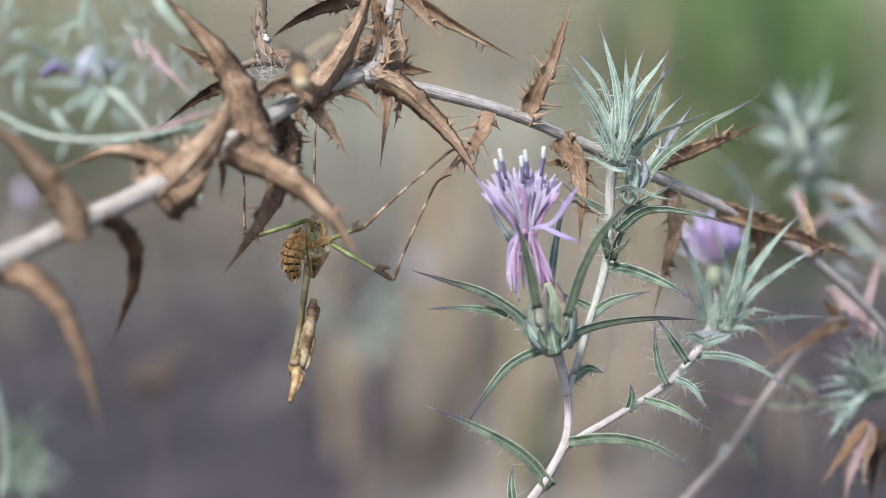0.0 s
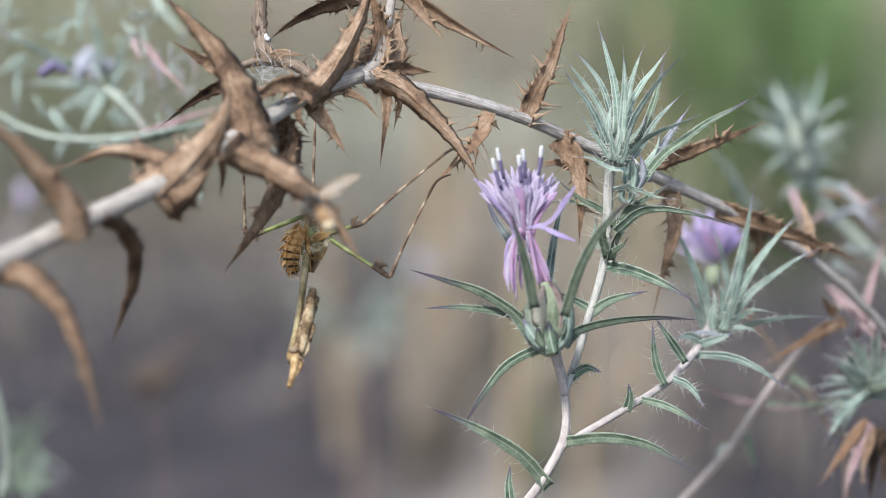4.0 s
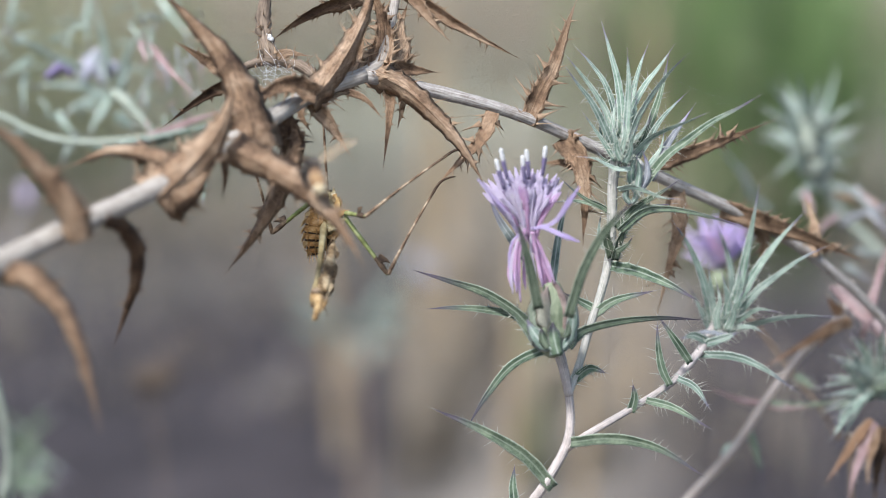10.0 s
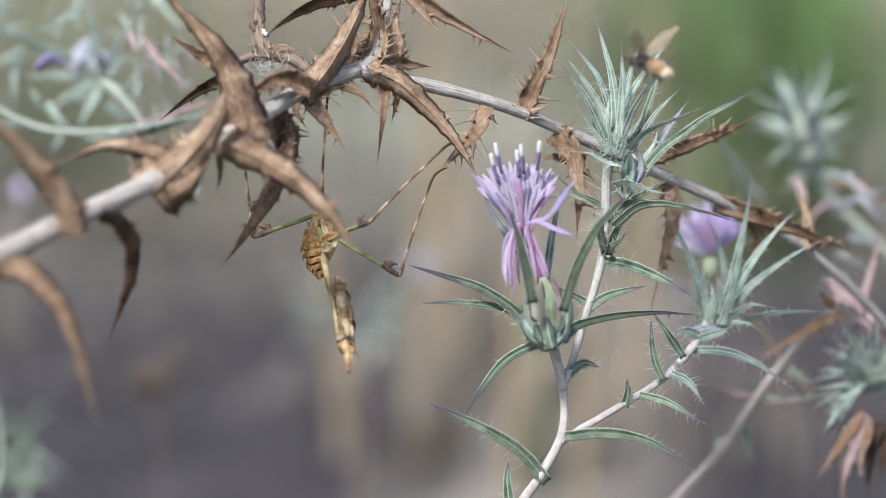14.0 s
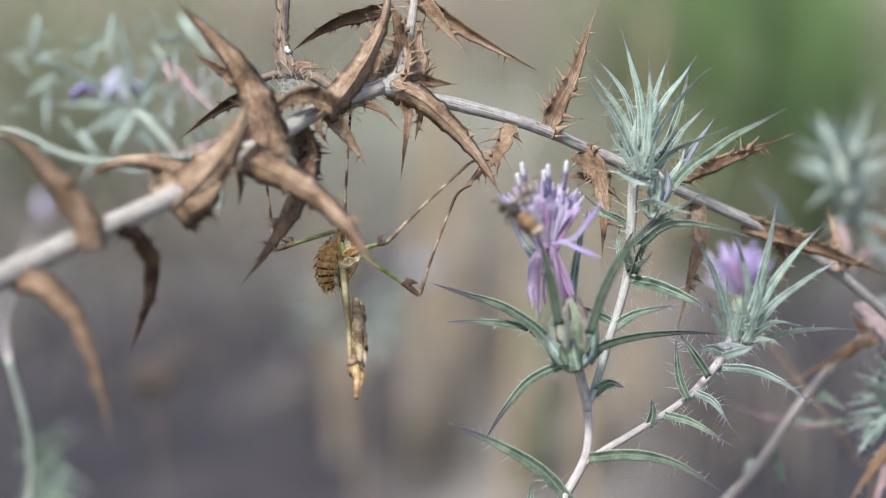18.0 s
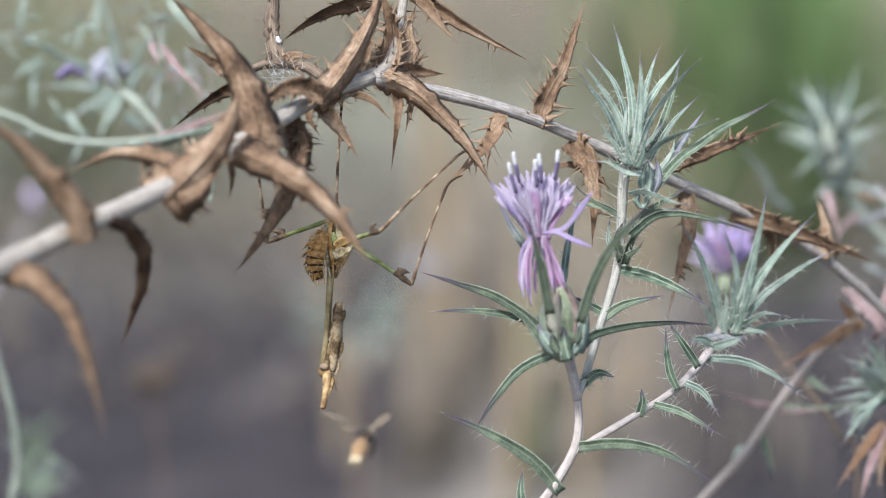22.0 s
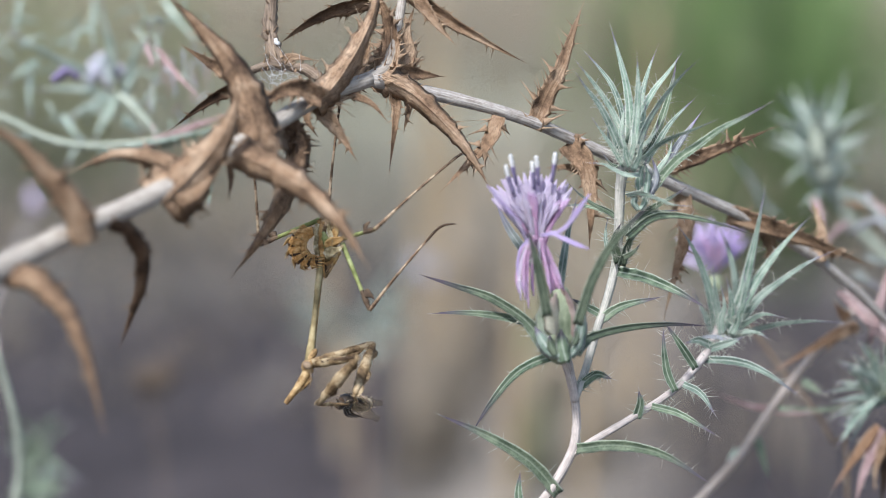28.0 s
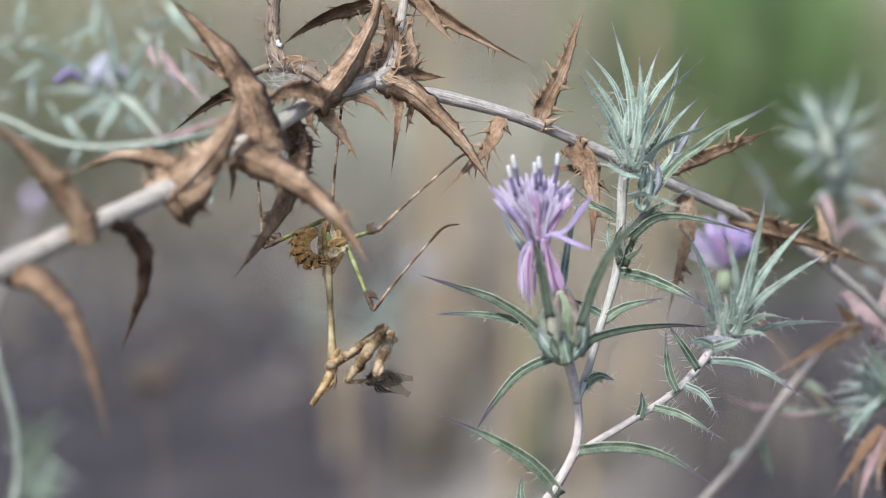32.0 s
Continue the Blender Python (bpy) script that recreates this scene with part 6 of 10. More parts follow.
leaf(tangle, [(115.6, 62.0, 283.8), (110.7, 56.4, 279.9), (104.1, 50.8, 273.1)], 0.77, SAGE, **FAR)
leaf(tangle, [(116.8, 62.0, 284.4), (112.1, 62.9, 279.7), (105.0, 63.8, 272.0)], 0.87, GREEN, **FAR)
leaf(tangle, [(116.9, 62.0, 281.6), (112.4, 60.2, 278.3), (105.8, 58.4, 272.3)], 0.90, PALE, **FAR)
leaf(tangle, [(119.1, 62.0, 282.0), (112.8, 54.6, 280.8), (104.2, 47.2, 277.2)], 0.82, SAGE, **FAR)
leaf(tangle, [(116.1, 62.0, 280.2), (110.7, 60.6, 279.1), (102.9, 59.1, 276.0)], 0.99, MIST, **FAR)
leaf(tangle, [(116.8, 62.0, 280.5), (112.0, 60.9, 280.1), (105.1, 59.8, 277.7)], 0.82, SAGE, **FAR)
leaf(tangle, [(118.3, 62.0, 280.2), (112.0, 58.5, 279.2), (102.9, 55.1, 275.9)], 1.09, GREEN, **FAR)
leaf(tangle, [(117.5, 62.0, 282.4), (113.4, 62.1, 282.0), (107.3, 62.3, 279.6)], 0.80, PALE, **FAR)
leaf(tangle, [(116.1, 62.0, 283.7), (109.1, 57.1, 284.9), (99.1, 52.2, 284.2)], 0.77, SAGE, **FAR)
leaf(tangle, [(116.9, 62.0, 280.7), (110.6, 55.6, 282.5), (101.8, 49.2, 282.6)], 1.11, MIST, **FAR)
leaf(tangle, [(118.1, 62.0, 280.0), (113.6, 60.9, 281.4), (107.0, 59.8, 281.2)], 0.85, SAGE, **FAR)
leaf(tangle, [(118.5, 62.0, 283.2), (114.0, 57.9, 285.4), (107.8, 53.8, 286.1)], 0.83, GREEN, **FAR)
leaf(tangle, [(117.1, 62.0, 282.9), (111.1, 56.6, 285.9), (102.7, 51.2, 287.7)], 0.99, PALE, **FAR)
leaf(tangle, [(115.7, 62.0, 282.3), (111.6, 61.3, 284.5), (105.7, 60.5, 285.3)], 0.91, SAGE, **FAR)
leaf(tangle, [(119.4, 62.0, 284.7), (112.6, 55.3, 289.8), (103.2, 48.5, 294.1)], 0.77, MIST, **FAR)
leaf(tangle, [(118.4, 62.0, 283.2), (112.0, 54.0, 288.7), (103.3, 46.1, 293.4)], 1.13, SAGE, **FAR)
leaf(tangle, [(118.9, 62.0, 284.8), (115.4, 60.8, 289.1), (110.2, 59.7, 292.6)], 1.14, GREEN, **FAR)
leaf(tangle, [(116.0, 62.0, 280.1), (111.0, 54.8, 287.0), (104.2, 47.5, 293.6)], 0.93, PALE, **FAR)
leaf(tangle, [(117.2, 62.0, 284.2), (113.1, 59.2, 290.0), (107.3, 56.5, 295.5)], 0.82, SAGE, **FAR)
leaf(tangle, [(117.1, 62.0, 281.3), (113.9, 58.2, 286.4), (109.5, 54.5, 290.9)], 1.04, MIST, **FAR)
leaf(tangle, [(116.1, 62.0, 284.0), (112.2, 55.0, 290.7), (107.0, 47.9, 296.8)], 0.93, SAGE, **FAR)
leaf(tangle, [(117.8, 62.0, 284.9), (114.6, 57.9, 292.6), (110.3, 53.8, 300.4)], 0.91, GREEN, **FAR)
leaf(tangle, [(118.5, 62.0, 282.4), (114.2, 55.8, 291.4), (108.5, 49.6, 300.4)], 1.03, PALE, **FAR)
leaf(tangle, [(118.5, 62.0, 281.7), (116.2, 59.5, 288.7), (113.0, 57.0, 295.5)], 0.77, SAGE, **FAR)
leaf(tangle, [(119.3, 62.0, 280.0), (117.9, 56.7, 288.7), (116.3, 51.3, 297.4)], 0.85, MIST, **FAR)
leaf(tangle, [(116.9, 62.0, 280.2), (115.8, 58.6, 289.4), (114.6, 55.3, 298.9)], 1.10, SAGE, **FAR)
leaf(tangle, [(118.6, 62.0, 283.5), (117.8, 55.8, 293.1), (117.3, 49.5, 302.9)], 1.09, GREEN, **FAR)
leaf(tangle, [(118.9, 62.0, 283.4), (119.0, 59.5, 292.3), (119.5, 57.0, 301.5)], 0.88, PALE, **FAR)
leaf(tangle, [(119.3, 62.0, 281.3), (120.6, 59.4, 288.9), (122.8, 56.9, 296.4)], 1.09, SAGE, **FAR)
leaf(tangle, [(117.3, 62.0, 282.3), (117.7, 56.4, 289.5), (118.9, 50.8, 296.5)], 1.09, MIST, **FAR)
leaf(tangle, [(116.4, 62.0, 282.9), (118.1, 61.5, 290.2), (120.8, 60.9, 297.7)], 0.82, SAGE, **FAR)
leaf(tangle, [(118.7, 62.0, 282.4), (120.7, 62.0, 287.8), (123.8, 62.0, 292.8)], 0.88, GREEN, **FAR)
leaf(tangle, [(119.4, 62.0, 281.0), (121.1, 56.2, 287.3), (124.1, 50.5, 293.2)], 1.05, PALE, **FAR)
leaf(tangle, [(118.8, 62.0, 283.1), (122.7, 61.1, 288.5), (128.6, 60.3, 293.5)], 1.07, SAGE, **FAR)
leaf(tangle, [(118.7, 62.0, 279.9), (122.6, 61.1, 285.6), (128.7, 60.2, 290.8)], 1.13, MIST, **FAR)
leaf(tangle, [(118.1, 62.0, 284.5), (122.3, 61.8, 289.7), (128.5, 61.6, 294.5)], 0.95, SAGE, **FAR)
leaf(tangle, [(115.6, 62.0, 281.9), (121.4, 59.9, 286.6), (130.3, 57.7, 290.6)], 1.10, GREEN, **FAR)
leaf(tangle, [(119.2, 62.0, 280.6), (121.7, 57.3, 284.4), (125.7, 52.6, 287.2)], 1.02, PALE, **FAR)
leaf(tangle, [(118.4, 62.0, 281.9), (123.7, 56.7, 285.9), (132.0, 51.3, 288.9)], 0.89, SAGE, **FAR)
leaf(tangle, [(117.4, 62.0, 284.4), (121.1, 57.1, 287.8), (127.1, 52.3, 290.1)], 1.04, MIST, **FAR)
leaf(tangle, [(116.9, 62.0, 282.8), (120.0, 54.9, 286.3), (125.3, 47.8, 288.6)], 1.06, SAGE, **FAR)
leaf(tangle, [(116.0, 62.0, 281.2), (119.3, 54.5, 284.3), (124.9, 46.9, 286.1)], 0.81, GREEN, **FAR)
leaf(tangle, [(118.8, 62.0, 282.1), (125.2, 61.9, 282.9), (134.8, 61.9, 282.1)], 0.90, PALE, **FAR)
leaf(tangle, [(117.7, 62.0, 280.2), (123.2, 62.4, 280.1), (131.4, 62.8, 278.2)], 1.16, SAGE, **FAR)
leaf(tangle, [(114.5, 54.0, 281.4), (109.9, 52.0, 278.6), (106.7, 50.0, 274.4), (103.7, 48.0, 270.6)], 1.06, PALE, **FAR)
part("flower", Shape().lump((81.2, 90.0, 258.4), 1.8, 1.6, 1.9, rough=0.4, seed=12), PALE, tangle, "small tuft of white fluff")

seedhead = thing("dry_seedhead", (-114.7, 404.0, -12.0), "brown dry seedhead on a thin stalk, far out of focus", "seedhead")
stem(seedhead, [(-114.7, 404.0, -12.0), (-114.7, 404.0, 115.4), (-118.3, 413.3, 181.1), (-123.0, 417.9, 213.9), (-107.6, 420.9, 235.1)], [0.6, 0.5, 0.4, 0.6, 0.4], TWIG, steps=6)
part("head", Shape().lump((-121.8, 416.2, 216.2), 9, 7, 6.5, rough=0.25, seed=14).lump((-117.0, 418.0, 219.5), 5, 5, 4, rough=0.3, seed=15), HUSK, seedhead)

haze = thing("pale_bush", (-52.6, 961.8, -12.0), "pale silvery green low bush far out of focus", "bush", "bushes behind")
rnd = random.Random(41)
c = Vector((-56.3, 982.6, 136.7))
stem(haze, [(-52.6, 961.8, -12.0), (-52.6, 966.9, 24.6), c], [4, 3, 2], TWIG)
for k in range(20):
    w, v = rnd.uniform(0, 6.28), rnd.uniform(-0.3, 1.0)
    d = Vector((math.cos(w), math.sin(w) * 0.8, v)) * rnd.uniform(16, 62)
    leaf(haze, [c + d * 0.3, c + d * 0.7, c + d], 2.6, SAGE, steps=2, spines=0)
part("flower", Shape().lump((-15.0, 949.2, 185.9), 5, 5, 6, rough=0.5, seed=16).lump((-6.0, 955.0, 180.0), 4, 4, 4, rough=0.5, seed=17), PALE_LILAC, haze, "blurred lilac flower")

# ---- the mantis ----
HUB = Vector((-32.0, -1.7, 332.5))
mantis = thing("mantis", HUB, "brown and green cone-headed mantis hanging head down from the dry thistle", "mantis")


def limb(name, mat, parent, length, radii, label="", lobes=(), spikes=0, bend=0.0, seed=1, rough=0.06):
    """A limb that points along x from its joint."""
    rnd = random.Random(seed)
    o = ORIGIN[parent]
    sh = Shape().tube([o, o + Vector((length * 0.35, 0, bend)), o + Vector((length * 0.7, 0, bend * 0.8)), o + Vector((length, 0, 0))], radii, 8, 6, rough, seed)
    for at, size in lobes:
        was = len(sh.a)
        down = rnd.choice((-0.8, 1, 1))
        out = rnd.uniform(-0.5, 0.5) * size
        sh.blade([o + Vector((length * at - size, 0, 0.2 * down)), o + Vector((length * at, out * 0.6, size * 0.65 * down)), o + Vector((length * at + size * 1.1, out, size * 0.5 * down))],
                 size * 0.42, thick=0.2, seed=seed, roll=rnd.uniform(-60, 60), lobes=0.5)
        sh.a[was:] = [(length * at * 0.02, k[1], k[2]) for k in sh.a[was:]]
    for _ in range(spikes):
        t = rnd.uniform(0.15, 0.95)
        sh.spine(o + Vector((length * t, 0, 0)), Vector((0.3, rnd.uniform(-0.3, 0.3), -1)), rnd.uniform(0.8, 2.0), 0.2, 0)
    return part(name, sh, mat, parent, label)


# the abdomen: seven ringed segments with ragged leafy flaps, that curl together
SEGMENT = 1.7
TAIL = []
for k, r in enumerate((1.55, 2.1, 2.4, 2.45, 2.2, 1.75, 1.2)):
    rnd = random.Random(k + 50)
    o = HUB
    seg = part("segment", Shape().tube([o + Vector((x, 0, 0)) for x in (-0.6, 0.4, 1.3, 2.1)], [r * 0.70, r * 0.97, r, r * 0.84], 14, 4, 0.05, k + 3), ABDOMEN, mantis,
               "orange-brown ringed abdomen segment")
    part("band", Shape().tube([o + Vector((x, 0, 0)) for x in (1.8, 2.1, 2.4)], [r * 0.91, r * 0.94, r * 0.82], 14, 3, 0.06, k + 9), BAND, seg, "black ring between segments")
    for s, z, ln, mat in ((-1, 0.35, 1.0, GOLD), (-1, -0.5, 0.8, ABDOMEN), (1, 0.3, 0.7, GOLD), (1, -0.4, 0.6, ABDOMEN), (-0.55, 0.95, 0.55, ABDOMEN), (0.4, 0.95, 0.5, GOLD)):
        a = o + Vector((0.7, s * r * 0.72, z * r * 0.75))
        b = a + Vector((0.9, s * r * 0.34 * ln, z * r * 0.28 * ln))
        c = b + Vector((rnd.uniform(0.5, 1.3), s * r * 0.30 * ln, z * r * 0.3 * ln + rnd.uniform(-0.4, 0.4)))
        part("lobe", Shape().blade([a, b, c], 0.95 * ln + 0.15, thick=0.22, spines=3, spine=0.7, lobes=0.5, roll=rnd.uniform(-50, 50), seed=k * 7 + 1), mat, seg)
    TAIL.append(seg)
for s in (-1.2, -0.4, 0.5, 1.3):
    o = HUB + Vector((1.6, 0, 0))
    part("cercus", Shape().blade([o + Vector((0, s * 0.5, 0.2)), o + Vector((1.3, s * 0.9, 0.3)), o + Vector((2.6, s * 1.1, 0.5))], 0.42, thick=0.2), ABDOMEN, TAIL[-1])

thorax = part("thorax", Shape().tube([(-31.2, -1.7, 338.6), (-31.0, -1.7, 335.7), (-30.6, -1.7, 331.9), (-31.0, -1.7, 327.7), (-32.1, -1.7, 323.7)], [0.9, 2.0, 2.2, 1.7, 1.2], 10, 5, 0.1), BARK, mantis, "mottled brown and green thorax")
for k, (pts, w, m) in enumerate((
    ([(-33.1, -5.0, 337.2), (-33.7, -5.0, 332.7), (-33.2, -5.0, 327.7), (-32.1, -5.0, 322.8)], 0.82, CREAM),
    ([(-32.0, -5.1, 338.0), (-32.3, -5.1, 333.4), (-31.8, -5.1, 328.5), (-31.5, -5.1, 323.1)], 0.73, GOLD),
    ([(-31.8, -5.4, 335.3), (-31.3, -5.4, 333.0), (-31.6, -5.4, 330.8)], 0.73, LIMB),
    ([(-30.7, -4.9, 338.6), (-29.9, -4.9, 334.1), (-30.2, -4.9, 329.1), (-31.1, -4.9, 324.5)], 0.82, CREAM),
    ([(-29.6, -4.7, 338.0), (-28.8, -4.7, 335.2), (-29.4, -4.7, 331.2), (-30.5, -4.7, 326.3)], 0.73, GOLD),
    ([(-31.0, -5.1, 331.3), (-29.4, -5.1, 333.0), (-27.7, -5.1, 333.5), (-26.0, -5.1, 334.1)], 1.28, GOLD),
    ([(-31.3, -5.4, 329.2), (-29.6, -5.4, 330.3), (-28.0, -5.4, 331.0), (-26.7, -5.4, 332.2)], 1.19, CREAM),
    ([(-31.1, -4.8, 327.0), (-29.7, -4.8, 328.1), (-28.3, -4.8, 329.6), (-27.4, -4.8, 330.4)], 1.00, GOLD),
    ([(-31.7, -4.5, 325.6), (-30.5, -4.5, 327.0), (-30.0, -4.5, 328.1), (-29.7, -4.5, 329.8)], 1.00, BAND),
    ([(-30.8, -4.9, 325.1), (-30.0, -4.9, 326.5), (-29.4, -4.9, 327.6)], 0.73, BARK),
    ([(-30.2, -4.4, 336.1), (-29.1, -4.4, 336.8), (-28.1, -4.4, 335.7), (-28.5, -4.4, 333.7)], 0.73, BARK),
    ([(-32.6, -4.4, 336.8), (-32.8, -4.4, 337.9), (-32.1, -4.4, 339.0)], 0.55, GOLD),
    ([(-30.5, -4.1, 337.3), (-29.6, -4.1, 338.4), (-29.9, -4.1, 339.6)], 0.55, CREAM),
    ([(-33.3, -4.1, 335.1), (-34.1, -4.1, 335.6), (-34.9, -4.1, 336.8)], 0.73, BARK),
)):
    part("wing_bud" if k in (5, 6, 7) else "ridge", Shape().blade(pts, w, thick=0.28, spines=3, spine=0.8, lobes=0.45, base=0.7, peak=0.35, roll=(-25, 20, 0, 30)[k % 4], seed=k + 3), m, mantis)
LEN = dict(neck=32.8, coxa=16.6, femur=17.2, tibia=9.0)
neck = limb("pronotum", NECK, mantis, LEN["neck"], [1.25, 0.95, 0.82, 0.74, 0.70, 0.72, 0.90, 1.2, 1.0], "slender olive-tan neck shield", spikes=4, seed=3)
part("keel", Shape().tube([HUB + Vector((x, 0.5, 0.55)) for x in (1, 12, 24, 33)], [0.45, 0.4, 0.4, 0.6], 6, 4, 0.08), GOLD, neck, "tan ridge along the neck")
o = HUB
head = part("head", Shape().lump(o + Vector((0.8, 0, 0)), 1.8, 2.0, 1.5, rough=0.08).lump(o + Vector((-1.8, 0, -0.4)), 2.2, 1.2, 0.9).tube([o + Vector((1, 0, 0.6)), o + Vector((4.5, 0, 0.9)), o + Vector((8, 0, 0.7)), o + Vector((11.4, 0, 0.4))], [1.5, 1.05, 0.85, 0.62], 8, 4, 0.12).blade([o + Vector((2, 0, 1.2)), o + Vector((5, 0, 1.6)), o + Vector((9, 0, 1.2))], 1.2, thick=0.3, spines=2, spine=0.8), HORN, mantis,
            "brown pointed head with a tall cone")
for s in (-1, 1):
    part("eye", Shape().lump(o + Vector((0.8, s * 1.9, -0.1)), 1.0, 0.8, 1.2), SHANK, head)
    part("antenna", Shape().tube([o + Vector((1.4, s * 0.8, 1.2)), o + Vector((3.2, s * 1.6, 2.6)), o + Vector((5.5, s * 1.9, 3.4))], [0.22, 0.15, 0.08], 5, 4), SHANK, head)
FORE = []
for s in (-1, 1):
    c = limb("coxa", FORELEG if s < 0 else FORELEG_PALE, mantis, LEN["coxa"], [0.85, 1.1, 1.0, 0.85, 0.7], "mottled cream and green foreleg base", ((0.2, 1.6), (0.45, 1.9), (0.68, 2.0), (0.9, 1.6)), 5, seed=5 + s, rough=0.18)
    part("stripe", Shape().tube([HUB + Vector((x * LEN["coxa"], 0, -0.55)) for x in (0.08, 0.4, 0.75, 0.98)], [0.35, 0.55, 0.5, 0.4], 7, 4, 0.15), BAND, c, "dark underside of the foreleg")
    f = limb("fore_femur", FORELEG_PALE, mantis, LEN["femur"], [0.7, 1.3, 1.55, 1.15, 0.6], "brown grasping foreleg with leafy edges", ((0.2, 1.8), (0.42, 2.1), (0.68, 2.2), (0.92, 1.7)), 10, seed=8 + s, rough=0.2)
    part("patch", Shape().lump(HUB + Vector((LEN["femur"] * 0.45, 0.1, 0.55)), 4.2, 0.95, 0.75, rough=0.12, seed=4), CHALK, f, "chalky white patch on the foreleg")
    b = limb("fore_tibia", BARK, mantis, LEN["tibia"], [0.5, 0.5, 0.4, 0.2], "brown spiny claw of the foreleg", (), 7, seed=11 + s)
    FORE.append((s, c, f, b))


# walking legs: where each starts on the body, where its foot holds, which way the knee points, and the lengths
def leg(start, foot, knee, green_leg, thigh, shank):
    a = limb("thigh", LIMB if green_leg else SHANK, mantis, thigh, [0.62, 0.60, 0.55, 0.5, 0.5], "green upper leg" if green_leg else "brown upper leg", (), seed=20)
    if green_leg:
        k = HUB + Vector((thigh, 0, 0))
        part("knee", Shape().tube([k + Vector((-5.2, 0, 0)), k + Vector((-3, 0, 0.05)), k + Vector((-1, 0, 0)), k], [0.52, 0.72, 0.62, 0.5], 8, 4, 0.12), KNEE, a, "dark brown knee")
        part("knee_lobe", Shape().blade([k + Vector((-4.6, 0, 0.4)), k + Vector((-3.4, 0, 1.6)), k + Vector((-1.8, 0, 2.1))], 1.0, thick=0.35, lobes=0.5, seed=4), KNEE, a, "dark brown leafy lobe at the knee")
    b = limb("shank", SHIN, mantis, shank, [0.55, 0.42, 0.36, 0.33, 0.32, 0.30, 0.28], "thin mottled brown shin", (), 0, 0.3, seed=21)
    part("foot", Shape().tube([HUB + Vector((shank - 4.0, 0, 0.1)), HUB + Vector((shank - 0.5, 0, 0)), HUB + Vector((shank + 1.4, 0, -0.5)), HUB + Vector((shank + 3.0, 0, -1.7)), HUB + Vector((shank + 4.0, 0, -2.9))], [0.32, 0.36, 0.32, 0.26, 0.12], 6, 4, 0.1), BAND, b, "dark jointed foot")
    return (Vector(start), Vector(foot), Vector(knee), a, b, thigh, shank)


LEGS = [leg((-32.8, -2.0, 337.9), (-48.6, -10.2, 357.9), (-1, 0.0, -0.35), True, 16.3, 26.5),
        leg((-31.8, 2.5, 332.8), (-31.6, 6.0, 366.2), (0, 1, 0), False, 8.0, 26.0),
        leg((-27.4, -3.0, 333.2), (1.7, -4.6, 354.9), (0, -1, -0.16), True, 16.3, 29.0),
        leg((-27.2, -4.0, 332.4), (-2.0, 1.2, 346.0), (0.4, -0.25, -1), True, 18.0, 26.0)]

# ---- the bee ----
bee = thing("bee", (-2.2, 0, -0.6), "small dark bee with an orange-brown abdomen, flying", "bee")
part("thorax", Shape().lump((0, 0, 0), 2.5, 2.3, 2.2, rough=0.06, seed=2), BEE_DARK, bee, "dark furry thorax")
bh = part("head", Shape().lump((2.9, 0, -0.5), 1.2, 1.7, 1.6, rough=0.04), BEE_DARK, bee)
for s in (-1, 1):
    part("eye", Shape().lump((3.2, s * 1.3, -0.3), 0.7, 0.5, 1.1), BAND, bh)
    part("antenna", Shape().tube([(3.8, s * 0.5, 0), (5, s * 1.2, 0.5), (6.2, s * 1.6, -0.4)], [0.18, 0.16, 0.14], 5), BAND, bh)
bee.scale = (0.88, 0.88, 0.88)
tail = part("abdomen", Shape().lump((-4.9, 0, -1.3), 4.1, 2.35, 2.2, Matrix.Rotation(radians(-20), 3, "Y"), 9, 12), BEE_GOLD, bee, "orange-brown abdomen with pale hair bands")
for k in range(4):
    x = -2.9 - k * 1.35
    r = (2.15, 2.42, 2.25, 1.7)[k]
    part("band", Shape().lump((x, 0, -0.55 - k * 0.49), 0.33, r, r * 0.95, Matrix.Rotation(radians(-20), 3, "Y"), 5, 12, 0.04, k), (BEE_RED, BEE_PALE, BEE_DARK, BEE_PALE)[k], tail)
part("belly", Shape().lump((-4.9, 0, -2.1), 3.7, 2.1, 1.75, Matrix.Rotation(radians(-20), 3, "Y"), 8, 12, 0.05), BEE_DARK, tail, "dark hairy underside")
for k in range(3):
    for s in (-1, 1):
        part("leg", Shape().tube([(1.2 - k * 1.2, s * 1.4, -1.4), (0.8 - k * 1.7, s * 2.6, -2.6), (0 - k * 2.0, s * 2.2, -4.4 - 0.3 * k)], [0.4, 0.38, 0.2], 6), BEE_DARK, bee)
part("tail_tip", Shape().lump((-7.8, 0, -2.3), 1.8, 1.95, 1.8, Matrix.Rotation(radians(-20), 3, "Y"), 7, 10, 0.06), BEE_PALE, tail)
for k in range(70):
    r3 = random.Random(500 + k)
    a, x = r3.uniform(0, 6.28), r3.uniform(-8.5, -2)
    c = Vector((x, 0, -0.35 + (x + 2.9) * 0.36))
    way = Vector((-0.6, math.cos(a), math.sin(a)))
    sh = Shape()
    sh.spine(c + way * 1.5, way, r3.uniform(0.8, 1.5), 0.16, 0)
    part("hair", sh, BEE_PALE, tail)
for k in range(50):
    r3 = random.Random(700 + k)
    a, x = r3.uniform(0, 6.28), r3.uniform(-1.6, 2)
    way = Vector((r3.uniform(-0.4, 0.4), math.cos(a), math.sin(a)))
    sh = Shape()
    sh.spine(Vector((x, 0, 0)) + way * 1.7, way, r3.uniform(0.6, 1.1), 0.14, 0)
    part("hair", sh, BEE_PALE if k % 2 else BEE_DARK, bee)
WINGS = []
